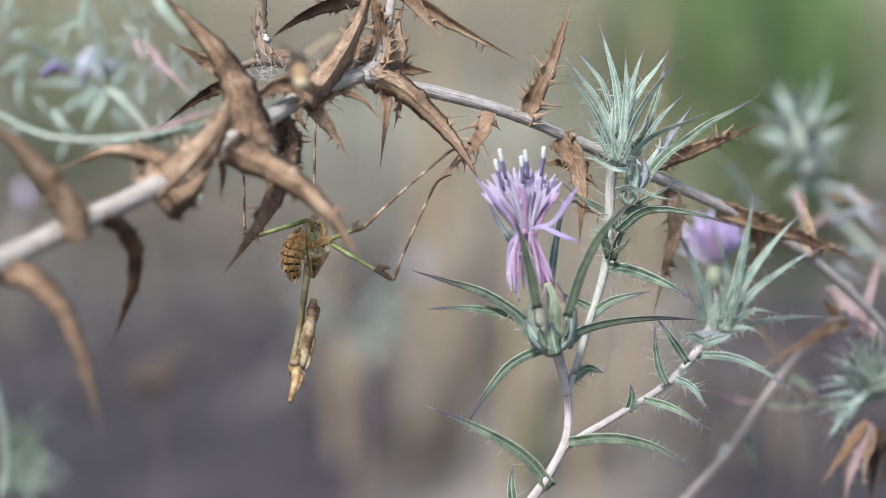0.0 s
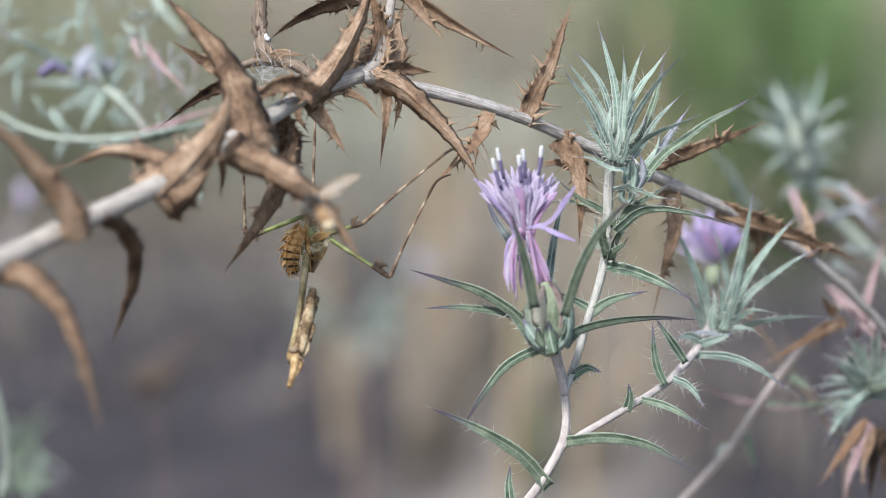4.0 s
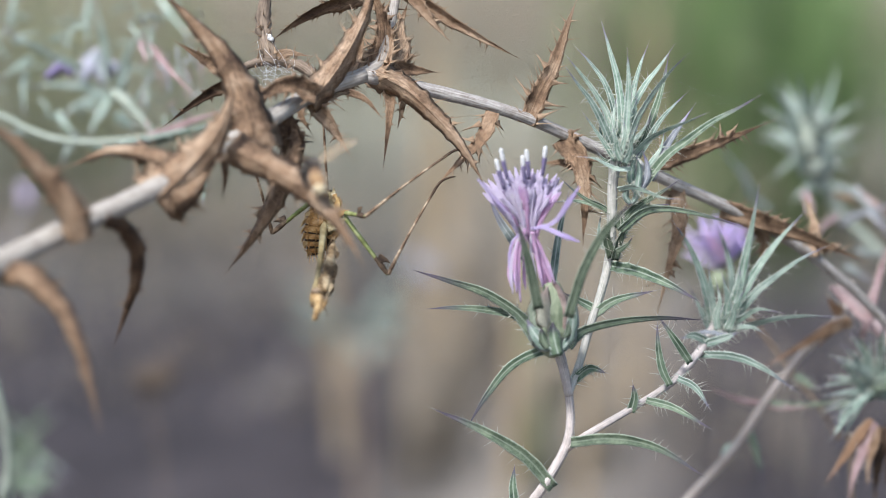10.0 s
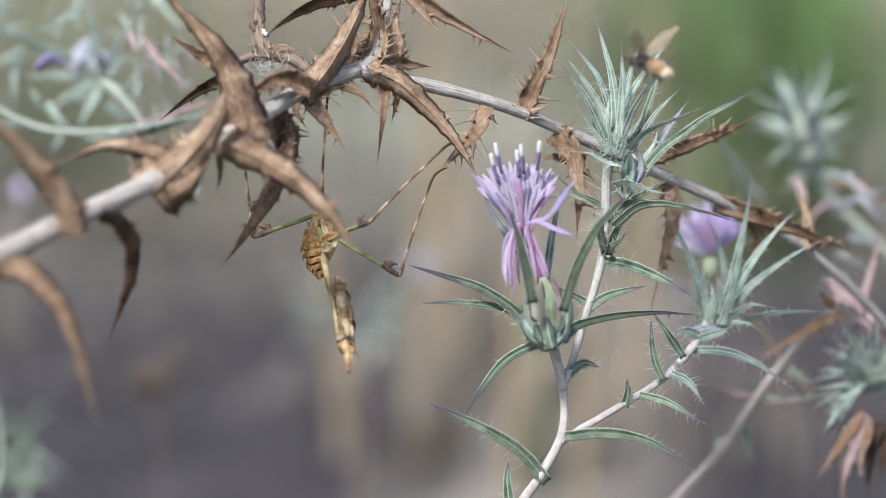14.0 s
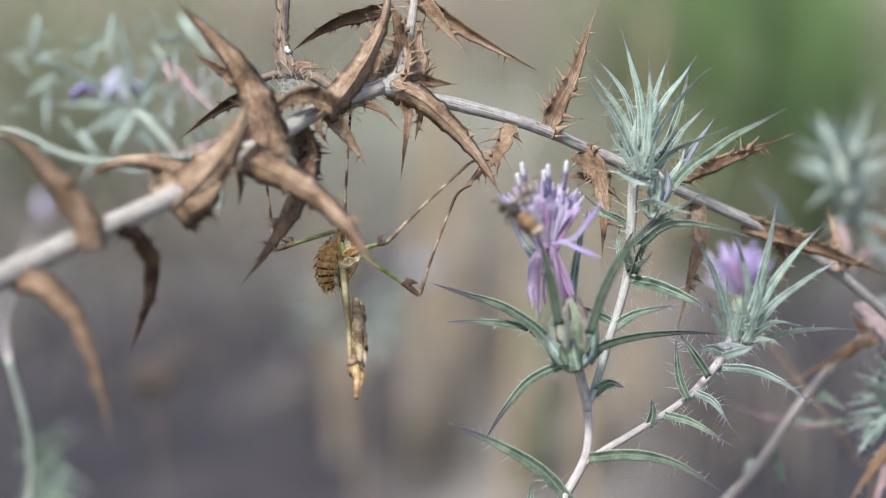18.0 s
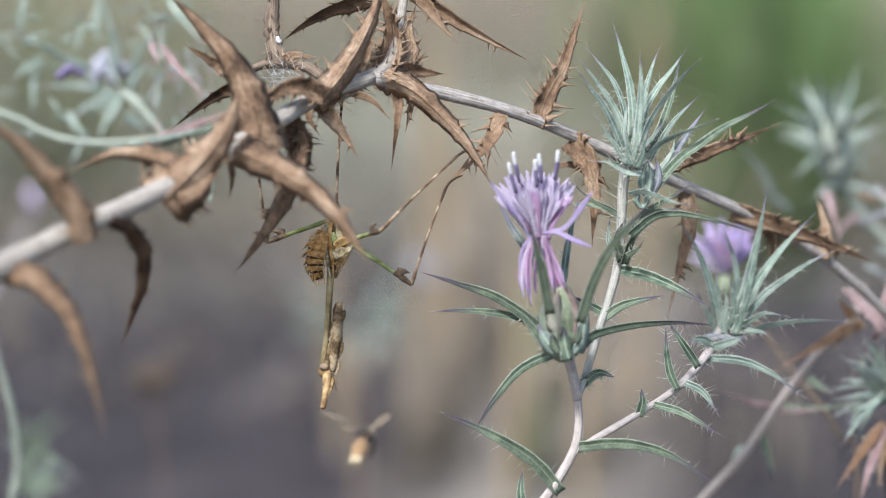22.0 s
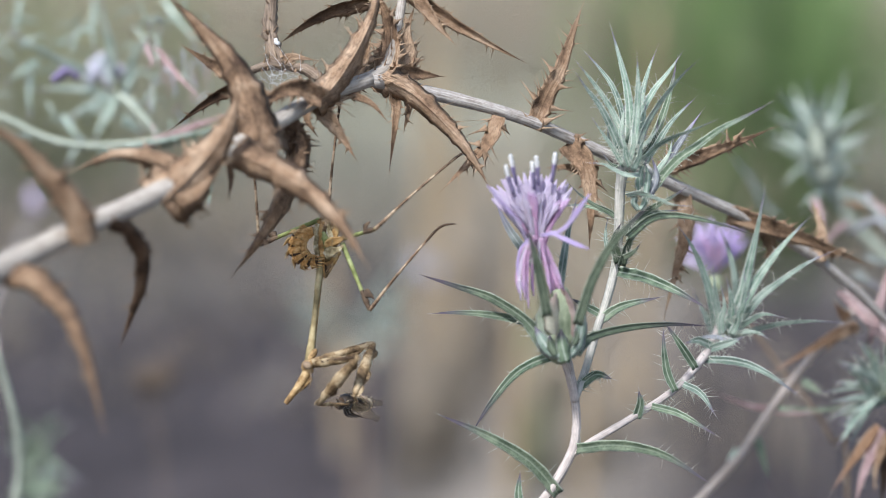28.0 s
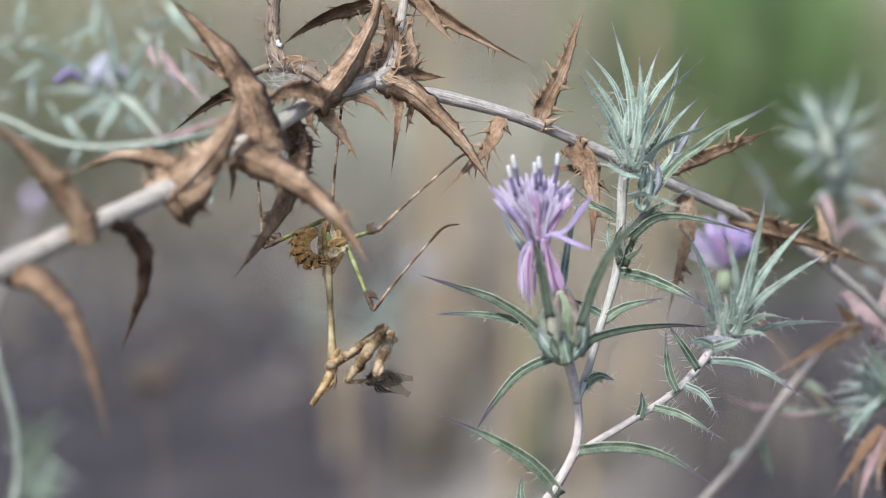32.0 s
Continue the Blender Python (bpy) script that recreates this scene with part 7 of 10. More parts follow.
for s in (-1, 1):
    sh = Shape().blade([(0.6, s * 1.2, 1.5), (-0.8, s * 6.2, 1.8), (-3.4, s * 12.8, 1.7)], 2.0, fold=0.05, thick=0.03, base=0.3, peak=0.7, end=0.5, roll=90)
    w = part("wing", sh, WING, bee, "clear smoky wing", (0.6, s * 1.2, 1.5))
    part("hind_wing", Shape().blade([(-0.4, s * 1.3, 1.4), (-1.8, s * 3.6, 1.5), (-3.6, s * 6.0, 1.4)], 1.1, fold=0.05, thick=0.03, base=0.3, peak=0.7, end=0.5, roll=90), WING, w)
    WINGS.append((s, w))


# ---- all that moves ----
STANCE, FLIGHT, REACH, CURL = [], [], [], []


def stance(t, hub, neck_end, tip):
    STANCE.append((t, Vector(hub), Vector(neck_end), Vector(tip)))


def reach(t, near_elbow, near_wrist, far_elbow, far_wrist):
    REACH.append((t, Vector(near_elbow), Vector(near_wrist), Vector(far_elbow), Vector(far_wrist)))


def fly(t, x, y, z, yaw, pitch, roll=0):
    FLIGHT.append((t, Vector((x, y, z)), yaw, pitch, roll))


def between(rows, t):
    """The rows' values at t, eased from row to row."""
    if t <= rows[0][0]:
        return rows[0][1:]
    for a, b in zip(rows, rows[1:]):
        if t <= b[0]:
            k = (t - a[0]) / (b[0] - a[0])
            return tuple(p + (q - p) * k for p, q in zip(a[1:], b[1:]))
    return rows[-1][1:]


def aim(a, b, up):
    """A pose, in metres, at a (millimetres) with x towards b."""
    x = (b - a).normalized()
    y = Vector(up).cross(x)
    y = y.normalized() if y.length > 1e-4 else frame_side(x, None)
    z = x.cross(y)
    m = Matrix((x, y, z)).transposed().to_4x4()
    m.translation = a * MM
    return m


def elbow(a, b, la, lb, hint):
    """The joint between two limbs of given lengths, and the far end that they reach."""
    d = b - a
    r = min(max(d.length, abs(la - lb) + 0.05), la + lb - 0.05)
    d = d.normalized()
    x = (la * la - lb * lb + r * r) / (2 * r)
    h = math.sqrt(max(la * la - x * x, 0.0))
    s = Vector(hint) - d * Vector(hint).dot(d)
    return a + d * x + s.normalized() * h, a + d * r


def motions():
    walk(dry, [
            (0, pose(-0.13632, -0.08705, -0.01200, 0.000, 0.000, 0.000)),
            (0.5, pose(-0.13608, -0.08704, -0.01200, -0.032, -0.048, -0.070)),
            (1, pose(-0.13576, -0.08805, -0.01190, -0.052, -0.052, -0.017)),
            (1.5, pose(-0.13612, -0.08639, -0.01206, -0.015, -0.030, -0.202)),
            (2, pose(-0.13652, -0.08606, -0.01207, 0.126, 0.030, -0.198)),
            (2.5, pose(-0.13672, -0.08556, -0.01211, 0.061, 0.047, -0.250)),
            (3, pose(-0.13670, -0.08606, -0.01206, 0.046, 0.049, -0.139)),
            (3.5, pose(-0.13690, -0.08571, -0.01206, 0.089, 0.087, -0.075)),
            (5.5, pose(-0.13680, -0.08593, -0.01138, 0.000, -0.061, -0.013)),
            (6, pose(-0.13727, -0.08564, -0.01116, 0.065, -0.010, 0.060)),
            (6.5, pose(-0.13783, -0.08477, -0.01112, 0.228, 0.062, 0.163)),
            (7, pose(-0.13733, -0.08361, -0.01136, -0.073, -0.097, -0.058)),
            (7.5, pose(-0.13760, -0.08336, -0.01130, 0.003, -0.038, -0.029)),
            (8, pose(-0.13744, -0.08411, -0.01138, 0.200, 0.010, 0.050)),
            (8.5, pose(-0.13748, -0.08516, -0.01134, 0.229, 0.062, -0.072)),
            (9, pose(-0.13682, -0.08251, -0.01184, -0.005, -0.097, -0.629)),
            (9.5, pose(-0.13679, -0.08463, -0.01180, 0.087, -0.011, -0.586)),
            (10, pose(-0.13653, -0.08350, -0.01234, 0.179, 0.005, -0.637)),
            (10.5, pose(-0.13650, -0.08552, -0.01216, 0.047, 0.048, -0.607)),
            (11, pose(-0.13609, -0.08446, -0.01230, -0.143, -0.081, -0.756)),
            (11.5, pose(-0.13643, -0.08338, -0.01225, -0.012, -0.044, -0.710)),
            (12, pose(-0.13708, -0.08273, -0.01199, 0.265, 0.034, -0.541)),
            (12.5, pose(-0.13682, -0.08318, -0.01178, 0.194, -0.050, -0.482)),
            (13, pose(-0.13741, -0.08257, -0.01140, 0.208, 0.012, -0.416)),
            (13.5, pose(-0.13740, -0.08273, -0.01122, 0.275, -0.010, -0.392)),
            (14, pose(-0.13708, -0.08243, -0.01127, 0.193, -0.080, -0.392)),
            (14.5, pose(-0.13705, -0.08282, -0.01147, 0.188, -0.081, -0.464)),
            (16.5, pose(-0.13497, -0.08686, -0.01288, -0.544, -0.139, -1.208)),
            (17, pose(-0.13356, -0.08754, -0.01356, -0.799, -0.251, -1.545)),
            (17.5, pose(-0.13288, -0.08983, -0.01369, -0.983, -0.274, -1.782)),
            (18, pose(-0.13295, -0.09083, -0.01371, -0.913, -0.161, -1.753)),
            (18.5, pose(-0.13229, -0.09057, -0.01410, -1.052, -0.276, -1.942)),
            (19, pose(-0.13248, -0.09021, -0.01382, -0.973, -0.232, -1.827)),
            (19.5, pose(-0.13285, -0.08976, -0.01365, -0.877, -0.224, -1.658)),
            (20, pose(-0.13366, -0.08851, -0.01338, -0.618, -0.133, -1.465)),
            (20.5, pose(-0.13376, -0.08668, -0.01328, -0.634, -0.212, -1.515)),
            (21, pose(-0.13388, -0.08602, -0.01305, -0.297, -0.207, -1.319)),
            (21.5, pose(-0.13477, -0.08497, -0.01266, -0.076, -0.109, -1.270)),
            (22, pose(-0.13449, -0.08482, -0.01267, -0.099, -0.165, -1.349)),
            (22.5, pose(-0.13410, -0.08505, -0.01267, -0.251, -0.216, -1.342)),
            (23, pose(-0.13382, -0.08603, -0.01288, -0.523, -0.294, -1.473)),
            (23.5, pose(-0.13456, -0.08717, -0.01295, -0.468, -0.081, -1.357)),
            (24, pose(-0.13425, -0.08670, -0.01350, -0.756, -0.104, -1.466)),
            (24.5, pose(-0.13407, -0.08728, -0.01362, -0.758, -0.102, -1.443)),
            (25, pose(-0.13398, -0.08731, -0.01370, -0.703, -0.084, -1.483)),
            (25.5, pose(-0.13400, -0.08681, -0.01395, -0.535, -0.054, -1.528)),
            (27.5, pose(-0.13458, -0.08631, -0.01281, -0.143, -0.081, -1.116)),
            (28, pose(-0.13572, -0.08413, -0.01298, -0.053, 0.017, -1.032)),
            (28.5, pose(-0.13591, -0.08472, -0.01293, -0.233, 0.019, -0.894)),
            (29, pose(-0.13585, -0.08450, -0.01301, -0.206, 0.000, -0.752)),
            (29.5, pose(-0.13620, -0.08401, -0.01284, -0.213, 0.031, -0.793)),
            (30, pose(-0.13632, -0.08390, -0.01276, 0.000, 0.080, -0.715)),
            (30.5, pose(-0.13564, -0.08303, -0.01299, -0.058, -0.030, -0.901)),
            (31, pose(-0.13486, -0.08420, -0.01297, -0.126, -0.138, -1.023)),
            (31.5, pose(-0.13478, -0.08347, -0.01308, -0.079, -0.161, -1.149)),
            (32, pose(-0.13432, -0.08481, -0.01327, -0.363, -0.175, -1.239))])
    walk(green, [
            (0, pose(0.01369, -0.00320, -0.01200, 0.000, 0.000, 0.000)),
            (0.5, pose(0.01400, -0.00321, -0.01192, 0.082, -0.058, -0.322)),
            (1, pose(0.01393, -0.00320, -0.01200, 0.001, -0.004, -0.023)),
            (1.5, pose(0.01393, -0.00320, -0.01200, 0.001, -0.004, -0.023)),
            (2, pose(0.01347, -0.00379, -0.01190, -0.034, 0.054, -0.387)),
            (2.5, pose(0.01347, -0.00327, -0.01203, -0.082, 0.057, -0.423)),
            (3, pose(0.01400, -0.00321, -0.01192, 0.082, -0.058, -0.322)),
            (3.5, pose(0.01325, -0.00326, -0.01203, -0.083, 0.057, -0.392)),
            (5.5, pose(0.01253, -0.00342, -0.01094, 0.084, 0.013, 0.093)),
            (6, pose(0.01264, -0.00272, -0.01105, -0.142, -0.033, -0.107)),
            (6.5, pose(0.01175, -0.00313, -0.01075, -0.083, 0.058, -0.358)),
            (7, pose(0.01229, -0.00247, -0.01093, -0.130, -0.052, -0.152)),
            (7.5, pose(0.01197, -0.00254, -0.01085, -0.046, 0.003, 0.001)),
            (8, pose(0.01229, -0.00254, -0.01109, -0.108, 0.009, -0.273)),
            (8.5, pose(0.01279, -0.00316, -0.01104, 0.107, -0.001, 0.048)),
            (9, pose(0.01356, -0.00352, -0.01108, 0.208, -0.061, -0.242)),
            (9.5, pose(0.01400, -0.00299, -0.01143, 0.157, -0.060, -0.291)),
            (10, pose(0.01443, -0.00365, -0.01156, 0.366, -0.067, -0.416)),
            (10.5, pose(0.01472, -0.00377, -0.01195, 0.190, -0.068, -0.477)),
            (11, pose(0.01418, -0.00369, -0.01186, 0.231, -0.009, -0.631)),
            (11.5, pose(0.01384, -0.00359, -0.01152, 0.259, 0.018, -0.526)),
            (12, pose(0.01393, -0.00357, -0.01118, 0.318, -0.060, -0.217)),
            (12.5, pose(0.01341, -0.00292, -0.01099, 0.287, -0.034, -0.156)),
            (13, pose(0.01248, -0.00362, -0.01054, 0.256, 0.057, -0.260)),
            (13.5, pose(0.01254, -0.00326, -0.01023, 0.377, 0.009, -0.495)),
            (14, pose(0.01257, -0.00314, -0.01050, 0.127, 0.012, -0.150)),
            (14.5, pose(0.01295, -0.00282, -0.01070, 0.113, -0.033, -0.415)),
            (16.5, pose(0.01426, -0.00098, -0.01292, 0.895, 0.244, 0.428)),
            (17, pose(0.01523, -0.00273, -0.01330, 1.109, 0.290, 0.649)),
            (17.5, pose(0.01557, -0.00306, -0.01373, 1.306, 0.377, 0.607)),
            (18, pose(0.01658, -0.00414, -0.01391, 1.385, 0.311, 0.335)),
            (18.5, pose(0.01628, -0.00476, -0.01403, 1.369, 0.423, 0.775)),
            (19, pose(0.01625, -0.00421, -0.01370, 1.597, 0.363, 0.966)),
            (19.5, pose(0.01554, -0.00378, -0.01385, 1.043, 0.438, 0.571)),
            (20, pose(0.01493, -0.00269, -0.01350, 1.134, 0.438, 0.615)),
            (20.5, pose(0.01419, -0.00182, -0.01314, 1.040, 0.478, 0.393)),
            (21, pose(0.01319, -0.00324, -0.01229, 1.129, 0.563, 0.829)),
            (21.5, pose(0.01310, -0.00256, -0.01185, 1.309, 0.537, 0.884)),
            (22, pose(0.01279, -0.00236, -0.01186, 1.110, 0.589, 0.661)),
            (22.5, pose(0.01293, -0.00321, -0.01165, 1.311, 0.565, 0.952)),
            (23, pose(0.01362, -0.00282, -0.01216, 1.244, 0.472, 1.200)),
            (23.5, pose(0.01410, -0.00259, -0.01296, 1.030, 0.440, 0.604)),
            (24, pose(0.01456, -0.00260, -0.01372, 0.945, 0.441, 0.777)),
            (24.5, pose(0.01531, -0.00169, -0.01411, 0.868, 0.347, 0.602)),
            (25, pose(0.01587, -0.00145, -0.01444, 0.763, 0.292, 0.452)),
            (25.5, pose(0.01558, -0.00315, -0.01405, 0.944, 0.380, 0.247)),
            (27.5, pose(0.01324, -0.00235, -0.01224, 1.201, 0.529, 1.048)),
            (28, pose(0.01280, -0.00179, -0.01227, 1.295, 0.471, 0.763)),
            (28.5, pose(0.01265, -0.00178, -0.01271, 0.870, 0.479, 1.094)),
            (29, pose(0.01235, -0.00124, -0.01281, 0.684, 0.471, 0.509)),
            (29.5, pose(0.01191, -0.00098, -0.01296, 0.383, 0.540, 0.900)),
            (30, pose(0.01192, -0.00164, -0.01236, 0.857, 0.531, 1.171)),
            (30.5, pose(0.01179, -0.00232, -0.01193, 1.166, 0.576, 1.159)),
            (31, pose(0.01238, -0.00134, -0.01234, 0.836, 0.540, 0.688)),
            (31.5, pose(0.01259, -0.00282, -0.01184, 1.183, 0.514, 0.839)),
            (32, pose(0.01295, -0.00297, -0.01213, 1.473, 0.513, 0.998))])
    walk(left, [
            (0, pose(-0.20149, 0.11279, -0.01200, 0.000, 0.000, 0.000)),
            (0.5, pose(-0.20151, 0.11278, -0.01224, 0.004, 0.003, -0.001)),
            (1, pose(-0.20151, 0.11278, -0.01224, 0.004, 0.003, -0.001)),
            (1.5, pose(-0.20132, 0.11279, -0.01223, -0.002, 0.014, 0.000)),
            (2, pose(-0.20153, 0.11278, -0.01250, 0.008, 0.006, -0.002)),
            (2.5, pose(-0.20153, 0.11278, -0.01250, 0.008, 0.006, -0.002)),
            (3, pose(-0.20151, 0.11278, -0.01224, 0.004, 0.003, -0.001)),
            (3.5, pose(-0.20166, 0.11278, -0.01201, 0.006, -0.010, -0.001)),
            (5.5, pose(-0.20265, 0.11276, -0.01112, 0.027, -0.084, -0.004)),
            (6, pose(-0.20279, 0.11276, -0.01064, 0.025, -0.099, -0.003)),
            (6.5, pose(-0.20293, 0.11277, -0.01017, 0.023, -0.115, -0.002)),
            (7, pose(-0.20329, 0.11275, -0.01020, 0.035, -0.136, -0.004)),
            (7.5, pose(-0.20330, 0.11275, -0.01044, 0.039, -0.133, -0.005)),
            (8, pose(-0.20279, 0.11276, -0.01064, 0.025, -0.099, -0.003)),
            (8.5, pose(-0.20210, 0.11278, -0.01082, 0.004, -0.055, 0.001)),
            (9, pose(-0.20180, 0.11278, -0.01153, 0.004, -0.026, -0.000)),
            (9.5, pose(-0.20115, 0.11279, -0.01221, -0.009, 0.024, 0.001)),
            (10, pose(-0.20064, 0.11281, -0.01242, -0.023, 0.058, 0.004)),
            (10.5, pose(-0.20066, 0.11280, -0.01266, -0.019, 0.061, 0.003)),
            (11, pose(-0.20066, 0.11280, -0.01266, -0.019, 0.061, 0.003)),
            (11.5, pose(-0.20079, 0.11281, -0.01218, -0.021, 0.045, 0.004)),
            (12, pose(-0.20129, 0.11280, -0.01174, -0.011, 0.008, 0.002)),
            (12.5, pose(-0.20178, 0.11279, -0.01129, -0.000, -0.029, 0.001)),
            (13, pose(-0.20192, 0.11279, -0.01081, -0.003, -0.044, 0.002)),
            (13.5, pose(-0.20221, 0.11280, -0.00986, -0.007, -0.076, 0.004)),
            (14, pose(-0.20238, 0.11279, -0.00987, -0.000, -0.086, 0.003)),
            (14.5, pose(-0.20226, 0.11278, -0.01060, 0.006, -0.068, 0.001)),
            (16.5, pose(-0.19909, 0.11282, -0.01521, -0.035, 0.195, 0.002)),
            (17, pose(-0.19810, 0.11283, -0.01612, -0.056, 0.268, 0.005)),
            (17.5, pose(-0.19692, 0.11287, -0.01675, -0.087, 0.349, 0.010)),
            (18, pose(-0.19628, 0.11287, -0.01767, -0.096, 0.402, 0.010)),
            (18.5, pose(-0.19612, 0.11287, -0.01790, -0.098, 0.415, 0.010)),
            (19, pose(-0.19626, 0.11288, -0.01742, -0.100, 0.399, 0.011)),
            (19.5, pose(-0.19713, 0.11285, -0.01725, -0.073, 0.344, 0.006)),
            (20, pose(-0.19740, 0.11286, -0.01606, -0.081, 0.310, 0.010)),
            (20.5, pose(-0.19799, 0.11286, -0.01464, -0.081, 0.252, 0.012)),
            (21, pose(-0.19862, 0.11286, -0.01372, -0.073, 0.199, 0.012)),
            (21.5, pose(-0.19876, 0.11286, -0.01324, -0.075, 0.184, 0.013)),
            (22, pose(-0.19853, 0.11288, -0.01249, -0.094, 0.186, 0.017)),
            (22.5, pose(-0.19872, 0.11287, -0.01274, -0.084, 0.178, 0.015)),
            (23, pose(-0.19883, 0.11284, -0.01422, -0.059, 0.195, 0.008)),
            (23.5, pose(-0.19817, 0.11286, -0.01466, -0.075, 0.242, 0.011)),
            (24, pose(-0.19801, 0.11286, -0.01488, -0.077, 0.254, 0.011)),
            (24.5, pose(-0.19827, 0.11283, -0.01613, -0.050, 0.258, 0.004)),
            (25, pose(-0.19761, 0.11284, -0.01655, -0.067, 0.305, 0.006)),
            (25.5, pose(-0.19738, 0.11287, -0.01580, -0.085, 0.307, 0.011)),
            (27.5, pose(-0.19880, 0.11285, -0.01374, -0.067, 0.189, 0.010)),
            (28, pose(-0.19948, 0.11283, -0.01330, -0.050, 0.142, 0.008)),
            (28.5, pose(-0.19984, 0.11282, -0.01357, -0.034, 0.124, 0.004)),
            (29, pose(-0.20004, 0.11281, -0.01384, -0.023, 0.116, 0.002)),
            (29.5, pose(-0.20018, 0.11281, -0.01336, -0.025, 0.100, 0.003)),
            (30, pose(-0.20034, 0.11281, -0.01313, -0.023, 0.087, 0.003)),
            (30.5, pose(-0.19980, 0.11283, -0.01309, -0.042, 0.118, 0.007)),
            (31, pose(-0.19963, 0.11283, -0.01307, -0.048, 0.129, 0.008)),
            (31.5, pose(-0.19946, 0.11284, -0.01306, -0.054, 0.139, 0.009)),
            (32, pose(-0.19898, 0.11284, -0.01375, -0.060, 0.178, 0.009))])
    walk(corner, [
            (0, pose(-0.15047, 0.27856, -0.01200, 0.000, 0.000, 0.000)),
            (0.5, pose(-0.15047, 0.27856, -0.01200, 0.000, 0.000, 0.000)),
            (1, pose(-0.15047, 0.27856, -0.01200, 0.000, 0.000, 0.000)),
            (1.5, pose(-0.15047, 0.27856, -0.01200, 0.000, 0.000, 0.000)),
            (2, pose(-0.15047, 0.27856, -0.01200, 0.000, 0.000, 0.000)),
            (2.5, pose(-0.15047, 0.27856, -0.01200, 0.000, 0.000, 0.000)),
            (3, pose(-0.15047, 0.27856, -0.01200, 0.000, 0.000, 0.000)),
            (3.5, pose(-0.15047, 0.27856, -0.01200, 0.000, 0.000, 0.000)),
            (5.5, pose(-0.15155, 0.27857, -0.01105, -0.006, -0.040, -0.001)),
            (6, pose(-0.15290, 0.27858, -0.00978, -0.015, -0.090, -0.002)),
            (6.5, pose(-0.15290, 0.27858, -0.00978, -0.015, -0.090, -0.002)),
            (7, pose(-0.15290, 0.27858, -0.00978, -0.015, -0.090, -0.002)),
            (7.5, pose(-0.15290, 0.27858, -0.00978, -0.015, -0.090, -0.002)),
            (8, pose(-0.15209, 0.27856, -0.01073, -0.003, -0.060, -0.001)),
            (8.5, pose(-0.15209, 0.27856, -0.01073, -0.003, -0.060, -0.001)),
            (9, pose(-0.15155, 0.27858, -0.01074, -0.016, -0.040, -0.001)),
            (9.5, pose(-0.15100, 0.27857, -0.01138, -0.008, -0.020, -0.000)),
            (10, pose(-0.15019, 0.27857, -0.01201, -0.007, 0.010, 0.000)),
            (10.5, pose(-0.15019, 0.27857, -0.01201, -0.007, 0.010, 0.000)),
            (11, pose(-0.15019, 0.27857, -0.01201, -0.007, 0.010, 0.000)),
            (11.5, pose(-0.15019, 0.27857, -0.01201, -0.007, 0.010, 0.000)),
            (12, pose(-0.15074, 0.27858, -0.01139, -0.014, -0.010, -0.000)),
            (12.5, pose(-0.15155, 0.27858, -0.01074, -0.016, -0.040, -0.001)),
            (13, pose(-0.15155, 0.27858, -0.01074, -0.016, -0.040, -0.001)),
            (13.5, pose(-0.15155, 0.27858, -0.01074, -0.016, -0.040, -0.001)),
            (14, pose(-0.15155, 0.27858, -0.01074, -0.016, -0.040, -0.001)),
            (14.5, pose(-0.15155, 0.27858, -0.01074, -0.016, -0.040, -0.001)),
            (16.5, pose(-0.14750, 0.27854, -0.01456, 0.013, 0.110, 0.003)),
            (17, pose(-0.14561, 0.27855, -0.01584, 0.010, 0.179, 0.004)),
            (17.5, pose(-0.14535, 0.27856, -0.01584, 0.003, 0.189, 0.005)),
            (18, pose(-0.14427, 0.27855, -0.01680, 0.009, 0.229, 0.005)),
            (18.5, pose(-0.14427, 0.27855, -0.01680, 0.009, 0.229, 0.005)),
            (19, pose(-0.14427, 0.27855, -0.01680, 0.009, 0.229, 0.005)),
            (19.5, pose(-0.14427, 0.27855, -0.01680, 0.009, 0.229, 0.005)),
            (20, pose(-0.14535, 0.27857, -0.01554, -0.007, 0.189, 0.005)),
            (20.5, pose(-0.14669, 0.27857, -0.01458, -0.006, 0.139, 0.003)),
            (21, pose(-0.14697, 0.27858, -0.01425, -0.010, 0.129, 0.003)),
            (21.5, pose(-0.14697, 0.27858, -0.01425, -0.010, 0.129, 0.003)),
            (22, pose(-0.14778, 0.27861, -0.01300, -0.032, 0.099, 0.003)),
            (22.5, pose(-0.14805, 0.27860, -0.01299, -0.026, 0.089, 0.002)),
            (23, pose(-0.14805, 0.27860, -0.01299, -0.026, 0.089, 0.002)),
            (23.5, pose(-0.14750, 0.27857, -0.01393, -0.008, 0.110, 0.003)),
            (24, pose(-0.14750, 0.27857, -0.01393, -0.008, 0.110, 0.003)),
            (24.5, pose(-0.14642, 0.27855, -0.01519, 0.008, 0.149, 0.004)),
            (25, pose(-0.14588, 0.27857, -0.01521, -0.005, 0.169, 0.004)),
            (25.5, pose(-0.14588, 0.27855, -0.01553, 0.006, 0.170, 0.004)),
            (27.5, pose(-0.14697, 0.27858, -0.01425, -0.010, 0.129, 0.003)),
            (28, pose(-0.14723, 0.27857, -0.01424, -0.004, 0.119, 0.003)),
            (28.5, pose(-0.14859, 0.27856, -0.01330, -0.003, 0.069, 0.002)),
            (29, pose(-0.14859, 0.27856, -0.01330, -0.003, 0.069, 0.002)),
            (29.5, pose(-0.14859, 0.27856, -0.01330, -0.003, 0.069, 0.002)),
            (30, pose(-0.14859, 0.27856, -0.01330, -0.003, 0.069, 0.002)),
            (30.5, pose(-0.14859, 0.27856, -0.01330, -0.003, 0.069, 0.002)),
